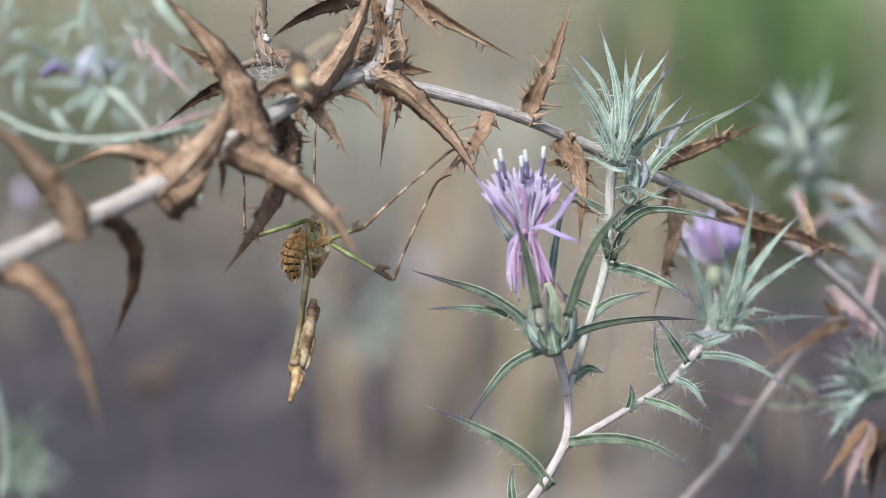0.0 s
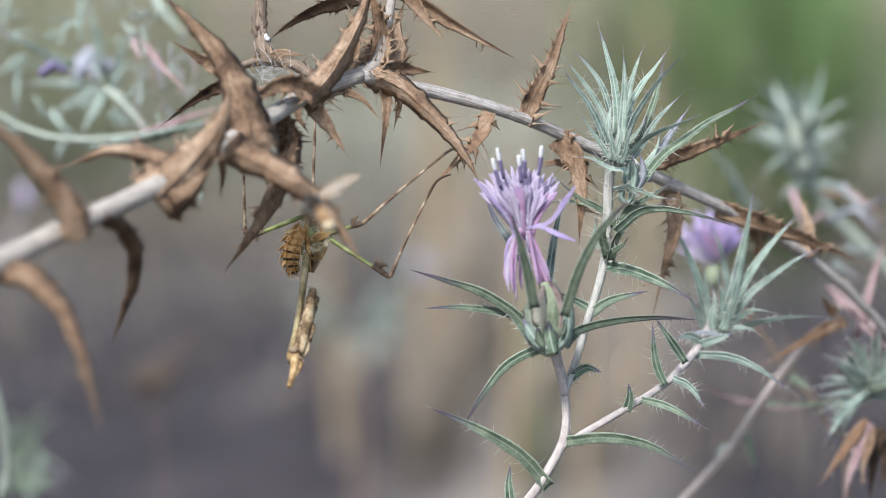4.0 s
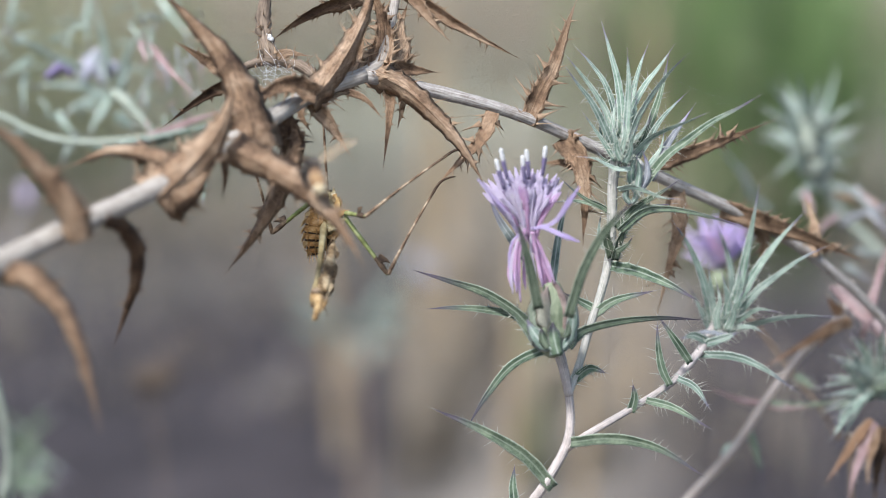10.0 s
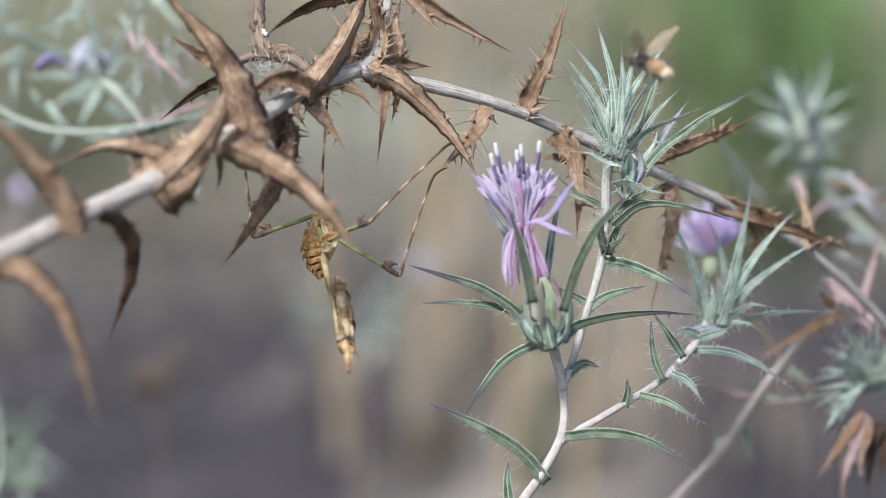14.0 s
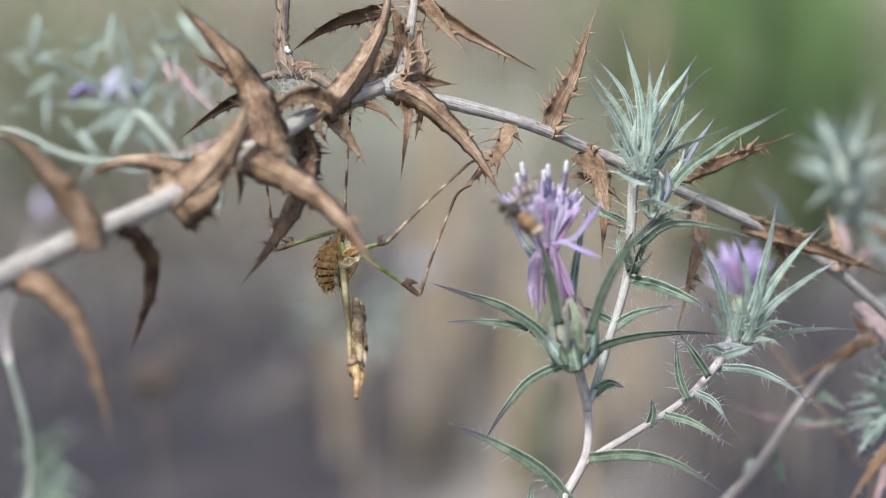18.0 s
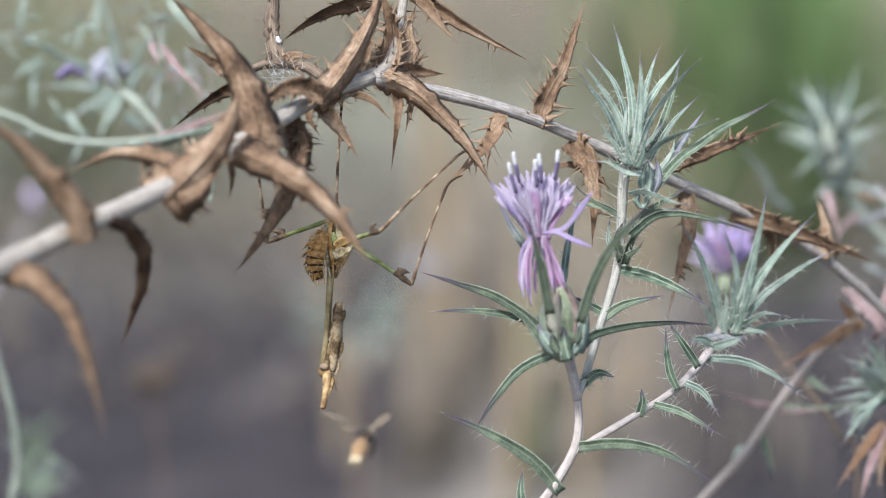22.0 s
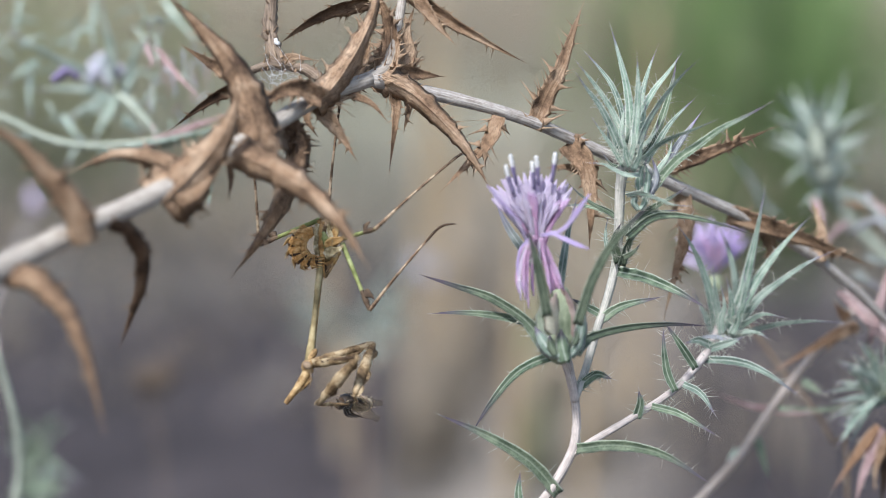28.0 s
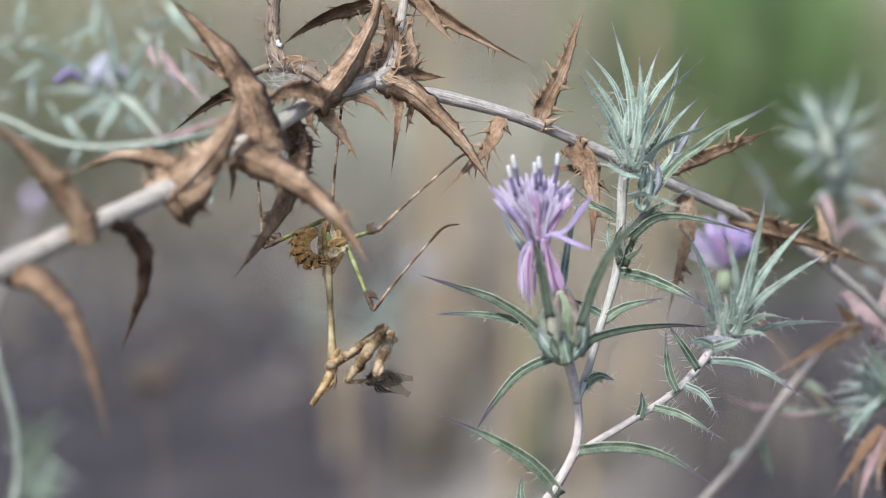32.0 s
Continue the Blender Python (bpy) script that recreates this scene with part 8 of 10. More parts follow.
            (31, pose(-0.14831, 0.27857, -0.01331, -0.009, 0.080, 0.002)),
            (31.5, pose(-0.14697, 0.27858, -0.01425, -0.010, 0.129, 0.003)),
            (32, pose(-0.14750, 0.27856, -0.01423, 0.002, 0.110, 0.003))])
    walk(violet, [
            (0, pose(0.11580, 0.08282, -0.01200, 0.000, 0.000, 0.000)),
            (0.5, pose(0.11579, 0.08283, -0.01176, -0.006, 0.001, -0.001)),
            (1, pose(0.11599, 0.08283, -0.01177, -0.002, 0.011, -0.001)),
            (1.5, pose(0.11599, 0.08283, -0.01177, -0.002, 0.011, -0.001)),
            (2, pose(0.11600, 0.08281, -0.01224, 0.011, 0.009, 0.001)),
            (2.5, pose(0.11600, 0.08281, -0.01224, 0.011, 0.009, 0.001)),
            (3, pose(0.11580, 0.08281, -0.01224, 0.006, -0.001, 0.001)),
            (3.5, pose(0.11562, 0.08283, -0.01200, -0.004, -0.010, 0.000)),
            (5.5, pose(0.11484, 0.08290, -0.01053, -0.058, -0.041, -0.004)),
            (6, pose(0.11426, 0.08294, -0.00980, -0.090, -0.067, -0.006)),
            (6.5, pose(0.11387, 0.08297, -0.00930, -0.111, -0.084, -0.007)),
            (7, pose(0.11369, 0.08298, -0.00906, -0.121, -0.093, -0.007)),
            (7.5, pose(0.11387, 0.08297, -0.00930, -0.111, -0.084, -0.007)),
            (8, pose(0.11426, 0.08295, -0.00956, -0.096, -0.066, -0.006)),
            (8.5, pose(0.11503, 0.08289, -0.01077, -0.048, -0.033, -0.003)),
            (9, pose(0.11560, 0.08284, -0.01151, -0.017, -0.007, -0.001)),
            (9.5, pose(0.11657, 0.08277, -0.01297, 0.042, 0.035, 0.002)),
            (10, pose(0.11676, 0.08275, -0.01321, 0.052, 0.043, 0.003)),
            (10.5, pose(0.11676, 0.08275, -0.01321, 0.052, 0.043, 0.003)),
            (11, pose(0.11676, 0.08275, -0.01321, 0.052, 0.043, 0.003)),
            (11.5, pose(0.11676, 0.08275, -0.01321, 0.052, 0.043, 0.003)),
            (12, pose(0.11599, 0.08283, -0.01177, -0.002, 0.011, -0.001)),
            (12.5, pose(0.11560, 0.08285, -0.01127, -0.023, -0.006, -0.002)),
            (13, pose(0.11520, 0.08289, -0.01054, -0.050, -0.022, -0.004)),
            (13.5, pose(0.11482, 0.08293, -0.00957, -0.083, -0.036, -0.007)),
            (14, pose(0.11482, 0.08293, -0.00957, -0.083, -0.036, -0.007)),
            (14.5, pose(0.11483, 0.08292, -0.01004, -0.071, -0.039, -0.005)),
            (16.5, pose(0.11853, 0.08258, -0.01687, 0.183, 0.113, 0.013)),
            (17, pose(0.11948, 0.08251, -0.01810, 0.236, 0.155, 0.016)),
            (17.5, pose(0.12045, 0.08245, -0.01932, 0.288, 0.198, 0.019)),
            (18, pose(0.12140, 0.08238, -0.02055, 0.340, 0.241, 0.022)),
            (18.5, pose(0.12140, 0.08238, -0.02055, 0.340, 0.241, 0.022)),
            (19, pose(0.12140, 0.08238, -0.02055, 0.340, 0.241, 0.022)),
            (19.5, pose(0.12082, 0.08242, -0.01981, 0.309, 0.215, 0.020)),
            (20, pose(0.11987, 0.08249, -0.01858, 0.256, 0.173, 0.017)),
            (20.5, pose(0.11890, 0.08255, -0.01737, 0.204, 0.130, 0.014)),
            (21, pose(0.11813, 0.08262, -0.01614, 0.156, 0.097, 0.011)),
            (21.5, pose(0.11810, 0.08266, -0.01494, 0.126, 0.103, 0.007)),
            (22, pose(0.11809, 0.08268, -0.01445, 0.113, 0.105, 0.005)),
            (22.5, pose(0.11810, 0.08266, -0.01494, 0.126, 0.103, 0.007)),
            (23, pose(0.11813, 0.08262, -0.01614, 0.156, 0.097, 0.011)),
            (23.5, pose(0.11816, 0.08257, -0.01735, 0.187, 0.091, 0.015)),
            (24, pose(0.11819, 0.08253, -0.01855, 0.218, 0.085, 0.020)),
            (24.5, pose(0.11821, 0.08251, -0.01904, 0.230, 0.082, 0.021)),
            (25, pose(0.11838, 0.08253, -0.01855, 0.222, 0.094, 0.019)),
            (25.5, pose(0.11855, 0.08256, -0.01760, 0.202, 0.109, 0.016)),
            (27.5, pose(0.11698, 0.08271, -0.01443, 0.087, 0.047, 0.007)),
            (28, pose(0.11586, 0.08274, -0.01441, 0.062, -0.012, 0.008)),
            (28.5, pose(0.11530, 0.08275, -0.01440, 0.049, -0.042, 0.009)),
            (29, pose(0.11735, 0.08270, -0.01420, 0.090, 0.068, 0.006)),
            (29.5, pose(0.11735, 0.08270, -0.01444, 0.096, 0.066, 0.006)),
            (30, pose(0.11732, 0.08274, -0.01322, 0.065, 0.072, 0.002)),
            (30.5, pose(0.11729, 0.08278, -0.01203, 0.034, 0.079, -0.002)),
            (31, pose(0.11727, 0.08282, -0.01106, 0.010, 0.083, -0.005)),
            (31.5, pose(0.11785, 0.08277, -0.01204, 0.047, 0.108, -0.003)),
            (32, pose(0.11806, 0.08272, -0.01324, 0.082, 0.111, 0.001))])
    walk(tangle, [
            (0, pose(0.04915, 0.07325, -0.01200, 0.000, 0.000, 0.000)),
            (0.5, pose(0.04846, 0.07308, -0.01160, 0.129, 0.095, -0.116)),
            (1, pose(0.04900, 0.07356, -0.01192, -0.194, 0.090, 0.086)),
            (1.5, pose(0.04867, 0.07305, -0.01157, 0.146, 0.097, -0.121)),
            (2, pose(0.04867, 0.07305, -0.01157, 0.146, 0.097, -0.121)),
            (2.5, pose(0.04936, 0.07322, -0.01198, 0.017, 0.002, -0.005)),
            (3, pose(0.04915, 0.07325, -0.01200, 0.000, 0.000, 0.000)),
            (3.5, pose(0.04931, 0.07294, -0.01185, 0.187, -0.092, -0.085)),
            (5.5, pose(0.04901, 0.07349, -0.01110, -0.195, -0.154, 0.123)),
            (6, pose(0.04823, 0.07383, -0.01105, -0.407, -0.074, 0.206)),
            (6.5, pose(0.04785, 0.07385, -0.01085, -0.424, -0.091, 0.206)),
            (7, pose(0.04767, 0.07386, -0.01087, -0.429, -0.099, 0.205)),
            (7.5, pose(0.04802, 0.07435, -0.01121, -0.757, -0.111, 0.407)),
            (8, pose(0.04771, 0.07333, -0.01049, -0.079, -0.077, -0.001)),
            (8.5, pose(0.04844, 0.07331, -0.01091, -0.057, -0.038, 0.004)),
            (9, pose(0.04919, 0.07328, -0.01108, -0.030, -0.006, 0.005)),
            (9.5, pose(0.05027, 0.07372, -0.01206, -0.316, 0.017, 0.205)),
            (10, pose(0.04977, 0.07354, -0.01186, -0.175, 0.121, 0.088)),
            (10.5, pose(0.05086, 0.07450, -0.01322, -0.808, 0.110, 0.498)),
            (11, pose(0.05033, 0.07402, -0.01267, -0.492, 0.113, 0.296)),
            (11.5, pose(0.05046, 0.07371, -0.01227, -0.304, 0.026, 0.204)),
            (12, pose(0.04956, 0.07326, -0.01128, -0.013, 0.011, 0.005)),
            (12.5, pose(0.04850, 0.07311, -0.01068, 0.099, 0.090, -0.111)),
            (13, pose(0.04919, 0.07297, -0.01047, 0.149, -0.114, -0.084)),
            (13.5, pose(0.04903, 0.07300, -0.01003, 0.129, -0.124, -0.083)),
            (14, pose(0.04844, 0.07334, -0.00996, -0.079, -0.037, 0.001)),
            (14.5, pose(0.04921, 0.07379, -0.01074, -0.378, -0.043, 0.204)),
            (16.5, pose(0.05194, 0.07307, -0.01383, 0.155, 0.161, -0.018)),
            (17, pose(0.05334, 0.07298, -0.01463, 0.228, 0.240, -0.026)),
            (17.5, pose(0.05438, 0.07291, -0.01547, 0.291, 0.302, -0.033)),
            (18, pose(0.05490, 0.07287, -0.01588, 0.322, 0.332, -0.037)),
            (18.5, pose(0.05525, 0.07285, -0.01607, 0.340, 0.352, -0.039)),
            (19, pose(0.05491, 0.07288, -0.01565, 0.314, 0.331, -0.036)),
            (19.5, pose(0.05439, 0.07292, -0.01523, 0.283, 0.300, -0.032)),
            (20, pose(0.05370, 0.07297, -0.01460, 0.238, 0.259, -0.027)),
            (20.5, pose(0.05319, 0.07301, -0.01395, 0.199, 0.226, -0.022)),
            (21, pose(0.05271, 0.07308, -0.01285, 0.145, 0.191, -0.014)),
            (21.5, pose(0.05255, 0.07310, -0.01240, 0.124, 0.179, -0.011)),
            (22, pose(0.05257, 0.07311, -0.01217, 0.117, 0.178, -0.010)),
            (22.5, pose(0.05257, 0.07311, -0.01217, 0.117, 0.178, -0.010)),
            (23, pose(0.05271, 0.07308, -0.01285, 0.145, 0.191, -0.014)),
            (23.5, pose(0.05284, 0.07303, -0.01398, 0.189, 0.208, -0.021)),
            (24, pose(0.05297, 0.07299, -0.01490, 0.225, 0.224, -0.027)),
            (24.5, pose(0.05313, 0.07297, -0.01511, 0.238, 0.234, -0.028)),
            (25, pose(0.05331, 0.07296, -0.01510, 0.243, 0.243, -0.029)),
            (25.5, pose(0.05368, 0.07295, -0.01506, 0.254, 0.262, -0.029)),
            (27.5, pose(0.05235, 0.07309, -0.01288, 0.135, 0.173, -0.013)),
            (28, pose(0.05144, 0.07312, -0.01296, 0.108, 0.127, -0.011)),
            (28.5, pose(0.05105, 0.07312, -0.01344, 0.112, 0.112, -0.013)),
            (29, pose(0.05071, 0.07314, -0.01325, 0.094, 0.092, -0.011)),
            (29.5, pose(0.05052, 0.07315, -0.01326, 0.089, 0.082, -0.011)),
            (30, pose(0.05054, 0.07316, -0.01280, 0.073, 0.079, -0.008)),
            (30.5, pose(0.05092, 0.07316, -0.01254, 0.076, 0.096, -0.008)),
            (31, pose(0.05147, 0.07314, -0.01249, 0.092, 0.124, -0.009)),
            (31.5, pose(0.05165, 0.07314, -0.01225, 0.090, 0.131, -0.008)),
            (32, pose(0.05215, 0.07309, -0.01312, 0.137, 0.165, -0.014))])
    walk(right, [
            (0, pose(0.16443, 0.21279, -0.01200, 0.000, 0.000, 0.000)),
            (0.5, pose(0.16462, 0.21279, -0.01143, -0.006, 0.014, -0.001)),
            (1, pose(0.16525, 0.21277, -0.01145, 0.015, 0.049, 0.002)),
            (1.5, pose(0.16547, 0.21275, -0.01202, 0.034, 0.058, 0.004)),
            (2, pose(0.16485, 0.21277, -0.01201, 0.014, 0.023, 0.002)),
            (2.5, pose(0.16445, 0.21277, -0.01255, 0.012, -0.003, 0.002)),
            (3, pose(0.16424, 0.21278, -0.01255, 0.005, -0.014, 0.001)),
            (3.5, pose(0.16380, 0.21281, -0.01199, -0.020, -0.035, -0.002)),
            (5.5, pose(0.16312, 0.21288, -0.01000, -0.084, -0.059, -0.010)),
            (6, pose(0.16269, 0.21290, -0.00970, -0.105, -0.081, -0.013)),
            (6.5, pose(0.16227, 0.21293, -0.00942, -0.124, -0.102, -0.015)),
            (7, pose(0.16183, 0.21295, -0.00884, -0.150, -0.123, -0.018)),
            (7.5, pose(0.16246, 0.21293, -0.00885, -0.130, -0.088, -0.016)),
            (8, pose(0.16288, 0.21292, -0.00886, -0.116, -0.064, -0.014)),
            (8.5, pose(0.16395, 0.21285, -0.01002, -0.057, -0.013, -0.007)),
            (9, pose(0.16502, 0.21279, -0.01089, -0.004, 0.041, -0.001)),
            (9.5, pose(0.16609, 0.21273, -0.01174, 0.048, 0.094, 0.006)),
            (10, pose(0.16631, 0.21272, -0.01204, 0.061, 0.104, 0.007)),
            (10.5, pose(0.16696, 0.21267, -0.01290, 0.101, 0.135, 0.012)),
            (11, pose(0.16674, 0.21269, -0.01260, 0.087, 0.124, 0.010)),
            (11.5, pose(0.16609, 0.21273, -0.01174, 0.048, 0.094, 0.006)),
            (12, pose(0.16543, 0.21278, -0.01090, 0.009, 0.064, 0.001)),
            (12.5, pose(0.16521, 0.21280, -0.01032, -0.010, 0.055, -0.001)),
            (13, pose(0.16499, 0.21282, -0.00975, -0.029, 0.047, -0.004)),
            (13.5, pose(0.16453, 0.21286, -0.00861, -0.068, 0.029, -0.009)),
            (14, pose(0.16453, 0.21287, -0.00834, -0.074, 0.031, -0.009)),
            (14.5, pose(0.16413, 0.21287, -0.00888, -0.075, 0.005, -0.009)),
            (16.5, pose(0.16852, 0.21253, -0.01630, 0.222, 0.198, 0.027)),
            (17, pose(0.17087, 0.21240, -0.01833, 0.341, 0.314, 0.042)),
            (17.5, pose(0.17280, 0.21230, -0.01977, 0.433, 0.411, 0.053)),
            (18, pose(0.17409, 0.21222, -0.02122, 0.505, 0.473, 0.062)),
            (18.5, pose(0.17388, 0.21223, -0.02092, 0.492, 0.464, 0.060)),
            (19, pose(0.17325, 0.21225, -0.02090, 0.472, 0.429, 0.058)),
            (19.5, pose(0.17259, 0.21230, -0.01977, 0.427, 0.400, 0.052)),
            (20, pose(0.17148, 0.21239, -0.01778, 0.349, 0.352, 0.042)),
            (20.5, pose(0.17079, 0.21247, -0.01550, 0.279, 0.329, 0.034)),
            (21, pose(0.17053, 0.21253, -0.01352, 0.229, 0.329, 0.027)),
            (21.5, pose(0.17028, 0.21257, -0.01212, 0.191, 0.325, 0.023)),
            (22, pose(0.17090, 0.21256, -0.01183, 0.205, 0.361, 0.024)),
            (22.5, pose(0.17092, 0.21253, -0.01268, 0.224, 0.357, 0.027)),
            (23, pose(0.17097, 0.21250, -0.01410, 0.255, 0.349, 0.031)),
            (23.5, pose(0.17041, 0.21247, -0.01634, 0.284, 0.302, 0.034)),
            (24, pose(0.17046, 0.21242, -0.01803, 0.321, 0.293, 0.039)),
            (24.5, pose(0.17069, 0.21240, -0.01888, 0.346, 0.300, 0.042)),
            (25, pose(0.17109, 0.21239, -0.01834, 0.348, 0.326, 0.042)),
            (25.5, pose(0.17189, 0.21239, -0.01721, 0.350, 0.379, 0.042)),
            (27.5, pose(0.16969, 0.21257, -0.01323, 0.195, 0.284, 0.023)),
            (28, pose(0.16846, 0.21259, -0.01405, 0.173, 0.210, 0.021)),
            (28.5, pose(0.16763, 0.21261, -0.01431, 0.152, 0.162, 0.018)),
            (29, pose(0.16658, 0.21265, -0.01429, 0.118, 0.104, 0.014)),
            (29.5, pose(0.16638, 0.21266, -0.01429, 0.111, 0.092, 0.014)),
            (30, pose(0.16718, 0.21266, -0.01318, 0.113, 0.145, 0.014)),
            (30.5, pose(0.16757, 0.21267, -0.01206, 0.102, 0.174, 0.012)),
            (31, pose(0.16859, 0.21265, -0.01151, 0.124, 0.235, 0.015)),
            (31.5, pose(0.16922, 0.21262, -0.01180, 0.150, 0.268, 0.018)),
            (32, pose(0.17052, 0.21254, -0.01324, 0.223, 0.330, 0.027))])
    walk(fluff, [
            (0, pose(-0.04429, 0.01030, 0.38168, 0.000, 0.000, 0.000)),
            (0.5, pose(-0.04425, 0.01041, 0.38170, -0.032, -0.048, -0.070)),
            (1, pose(-0.04405, 0.00963, 0.38178, -0.052, -0.052, -0.017)),
            (1.5, pose(-0.04394, 0.01074, 0.38164, -0.015, -0.030, -0.202)),
            (2, pose(-0.04394, 0.01011, 0.38177, 0.126, 0.030, -0.198)),
            (2.5, pose(-0.04394, 0.01097, 0.38160, 0.061, 0.047, -0.250)),
            (3, pose(-0.04409, 0.01076, 0.38161, 0.046, 0.049, -0.139)),
            (3.5, pose(-0.04413, 0.01092, 0.38163, 0.089, 0.087, -0.075)),
            (5.5, pose(-0.04516, 0.01140, 0.38240, 0.000, -0.061, -0.013)),
            (6, pose(-0.04541, 0.01136, 0.38264, 0.065, -0.010, 0.060)),
            (6.5, pose(-0.04565, 0.01128, 0.38285, 0.228, 0.062, 0.163)),
            (7, pose(-0.04587, 0.01416, 0.38235, -0.073, -0.097, -0.058)),
            (7.5, pose(-0.04578, 0.01393, 0.38245, 0.003, -0.038, -0.029)),
            (8, pose(-0.04542, 0.01195, 0.38262, 0.200, 0.010, 0.050)),
            (8.5, pose(-0.04489, 0.01051, 0.38262, 0.229, 0.062, -0.072)),
            (9, pose(-0.04439, 0.01387, 0.38198, -0.005, -0.097, -0.629)),
            (9.5, pose(-0.04383, 0.01119, 0.38204, 0.087, -0.011, -0.586)),
            (10, pose(-0.04338, 0.01160, 0.38163, 0.179, 0.005, -0.637)),
            (10.5, pose(-0.04310, 0.01054, 0.38152, 0.047, 0.048, -0.607)),
            (11, pose(-0.04333, 0.01266, 0.38126, -0.143, -0.081, -0.756)),
            (11.5, pose(-0.04349, 0.01291, 0.38148, -0.012, -0.044, -0.710)),
            (12, pose(-0.04389, 0.01193, 0.38208, 0.265, 0.034, -0.541)),
            (12.5, pose(-0.04432, 0.01206, 0.38231, 0.194, -0.050, -0.482)),
            (13, pose(-0.04458, 0.01268, 0.38261, 0.208, 0.012, -0.416)),
            (13.5, pose(-0.04476, 0.01210, 0.38294, 0.275, -0.010, -0.392)),
            (14, pose(-0.04493, 0.01297, 0.38286, 0.193, -0.080, -0.392)),
            (14.5, pose(-0.04479, 0.01249, 0.38266, 0.188, -0.081, -0.464)),
            (16.5, pose(-0.04184, 0.01229, 0.38009, -0.544, -0.139, -1.208)),
            (17, pose(-0.04063, 0.01282, 0.37916, -0.799, -0.251, -1.545)),
            (17.5, pose(-0.03970, 0.01141, 0.37875, -0.983, -0.274, -1.782)),
            (18, pose(-0.03904, 0.00998, 0.37867, -0.913, -0.161, -1.753)),
            (18.5, pose(-0.03885, 0.01089, 0.37823, -1.052, -0.276, -1.942)),
            (19, pose(-0.03893, 0.01089, 0.37857, -0.973, -0.232, -1.827)),
            (19.5, pose(-0.03954, 0.01096, 0.37889, -0.877, -0.224, -1.658)),
            (20, pose(-0.04005, 0.01073, 0.37946, -0.618, -0.133, -1.465)),
            (20.5, pose(-0.04061, 0.01260, 0.37966, -0.634, -0.212, -1.515)),
            (21, pose(-0.04103, 0.01125, 0.38045, -0.297, -0.207, -1.319)),
            (21.5, pose(-0.04132, 0.01087, 0.38106, -0.076, -0.109, -1.270)),
            (22, pose(-0.04129, 0.01104, 0.38110, -0.099, -0.165, -1.349)),
            (22.5, pose(-0.04126, 0.01187, 0.38092, -0.251, -0.216, -1.342)),
            (23, pose(-0.04131, 0.01255, 0.38038, -0.523, -0.294, -1.473)),
            (23.5, pose(-0.04078, 0.01122, 0.38006, -0.468, -0.081, -1.357)),
            (24, pose(-0.04044, 0.01349, 0.37906, -0.756, -0.104, -1.466)),
            (24.5, pose(-0.04028, 0.01297, 0.37893, -0.758, -0.102, -1.443)),
            (25, pose(-0.04001, 0.01250, 0.37891, -0.703, -0.084, -1.483)),
            (25.5, pose(-0.03974, 0.01176, 0.37891, -0.535, -0.054, -1.528)),
            (27.5, pose(-0.04121, 0.01024, 0.38075, -0.143, -0.081, -1.116)),
            (28, pose(-0.04181, 0.01193, 0.38058, -0.053, 0.017, -1.032)),
            (28.5, pose(-0.04223, 0.01280, 0.38032, -0.233, 0.019, -0.894)),
            (29, pose(-0.04253, 0.01306, 0.38032, -0.206, 0.000, -0.752)),
            (29.5, pose(-0.04261, 0.01354, 0.38043, -0.213, 0.031, -0.793)),
            (30, pose(-0.04252, 0.01230, 0.38079, 0.000, 0.080, -0.715)),
            (30.5, pose(-0.04228, 0.01327, 0.38063, -0.058, -0.030, -0.901)),
            (31, pose(-0.04204, 0.01238, 0.38071, -0.126, -0.138, -1.023)),
            (31.5, pose(-0.04190, 0.01258, 0.38072, -0.079, -0.161, -1.149)),
            (32, pose(-0.04138, 0.01304, 0.38007, -0.363, -0.175, -1.239))])
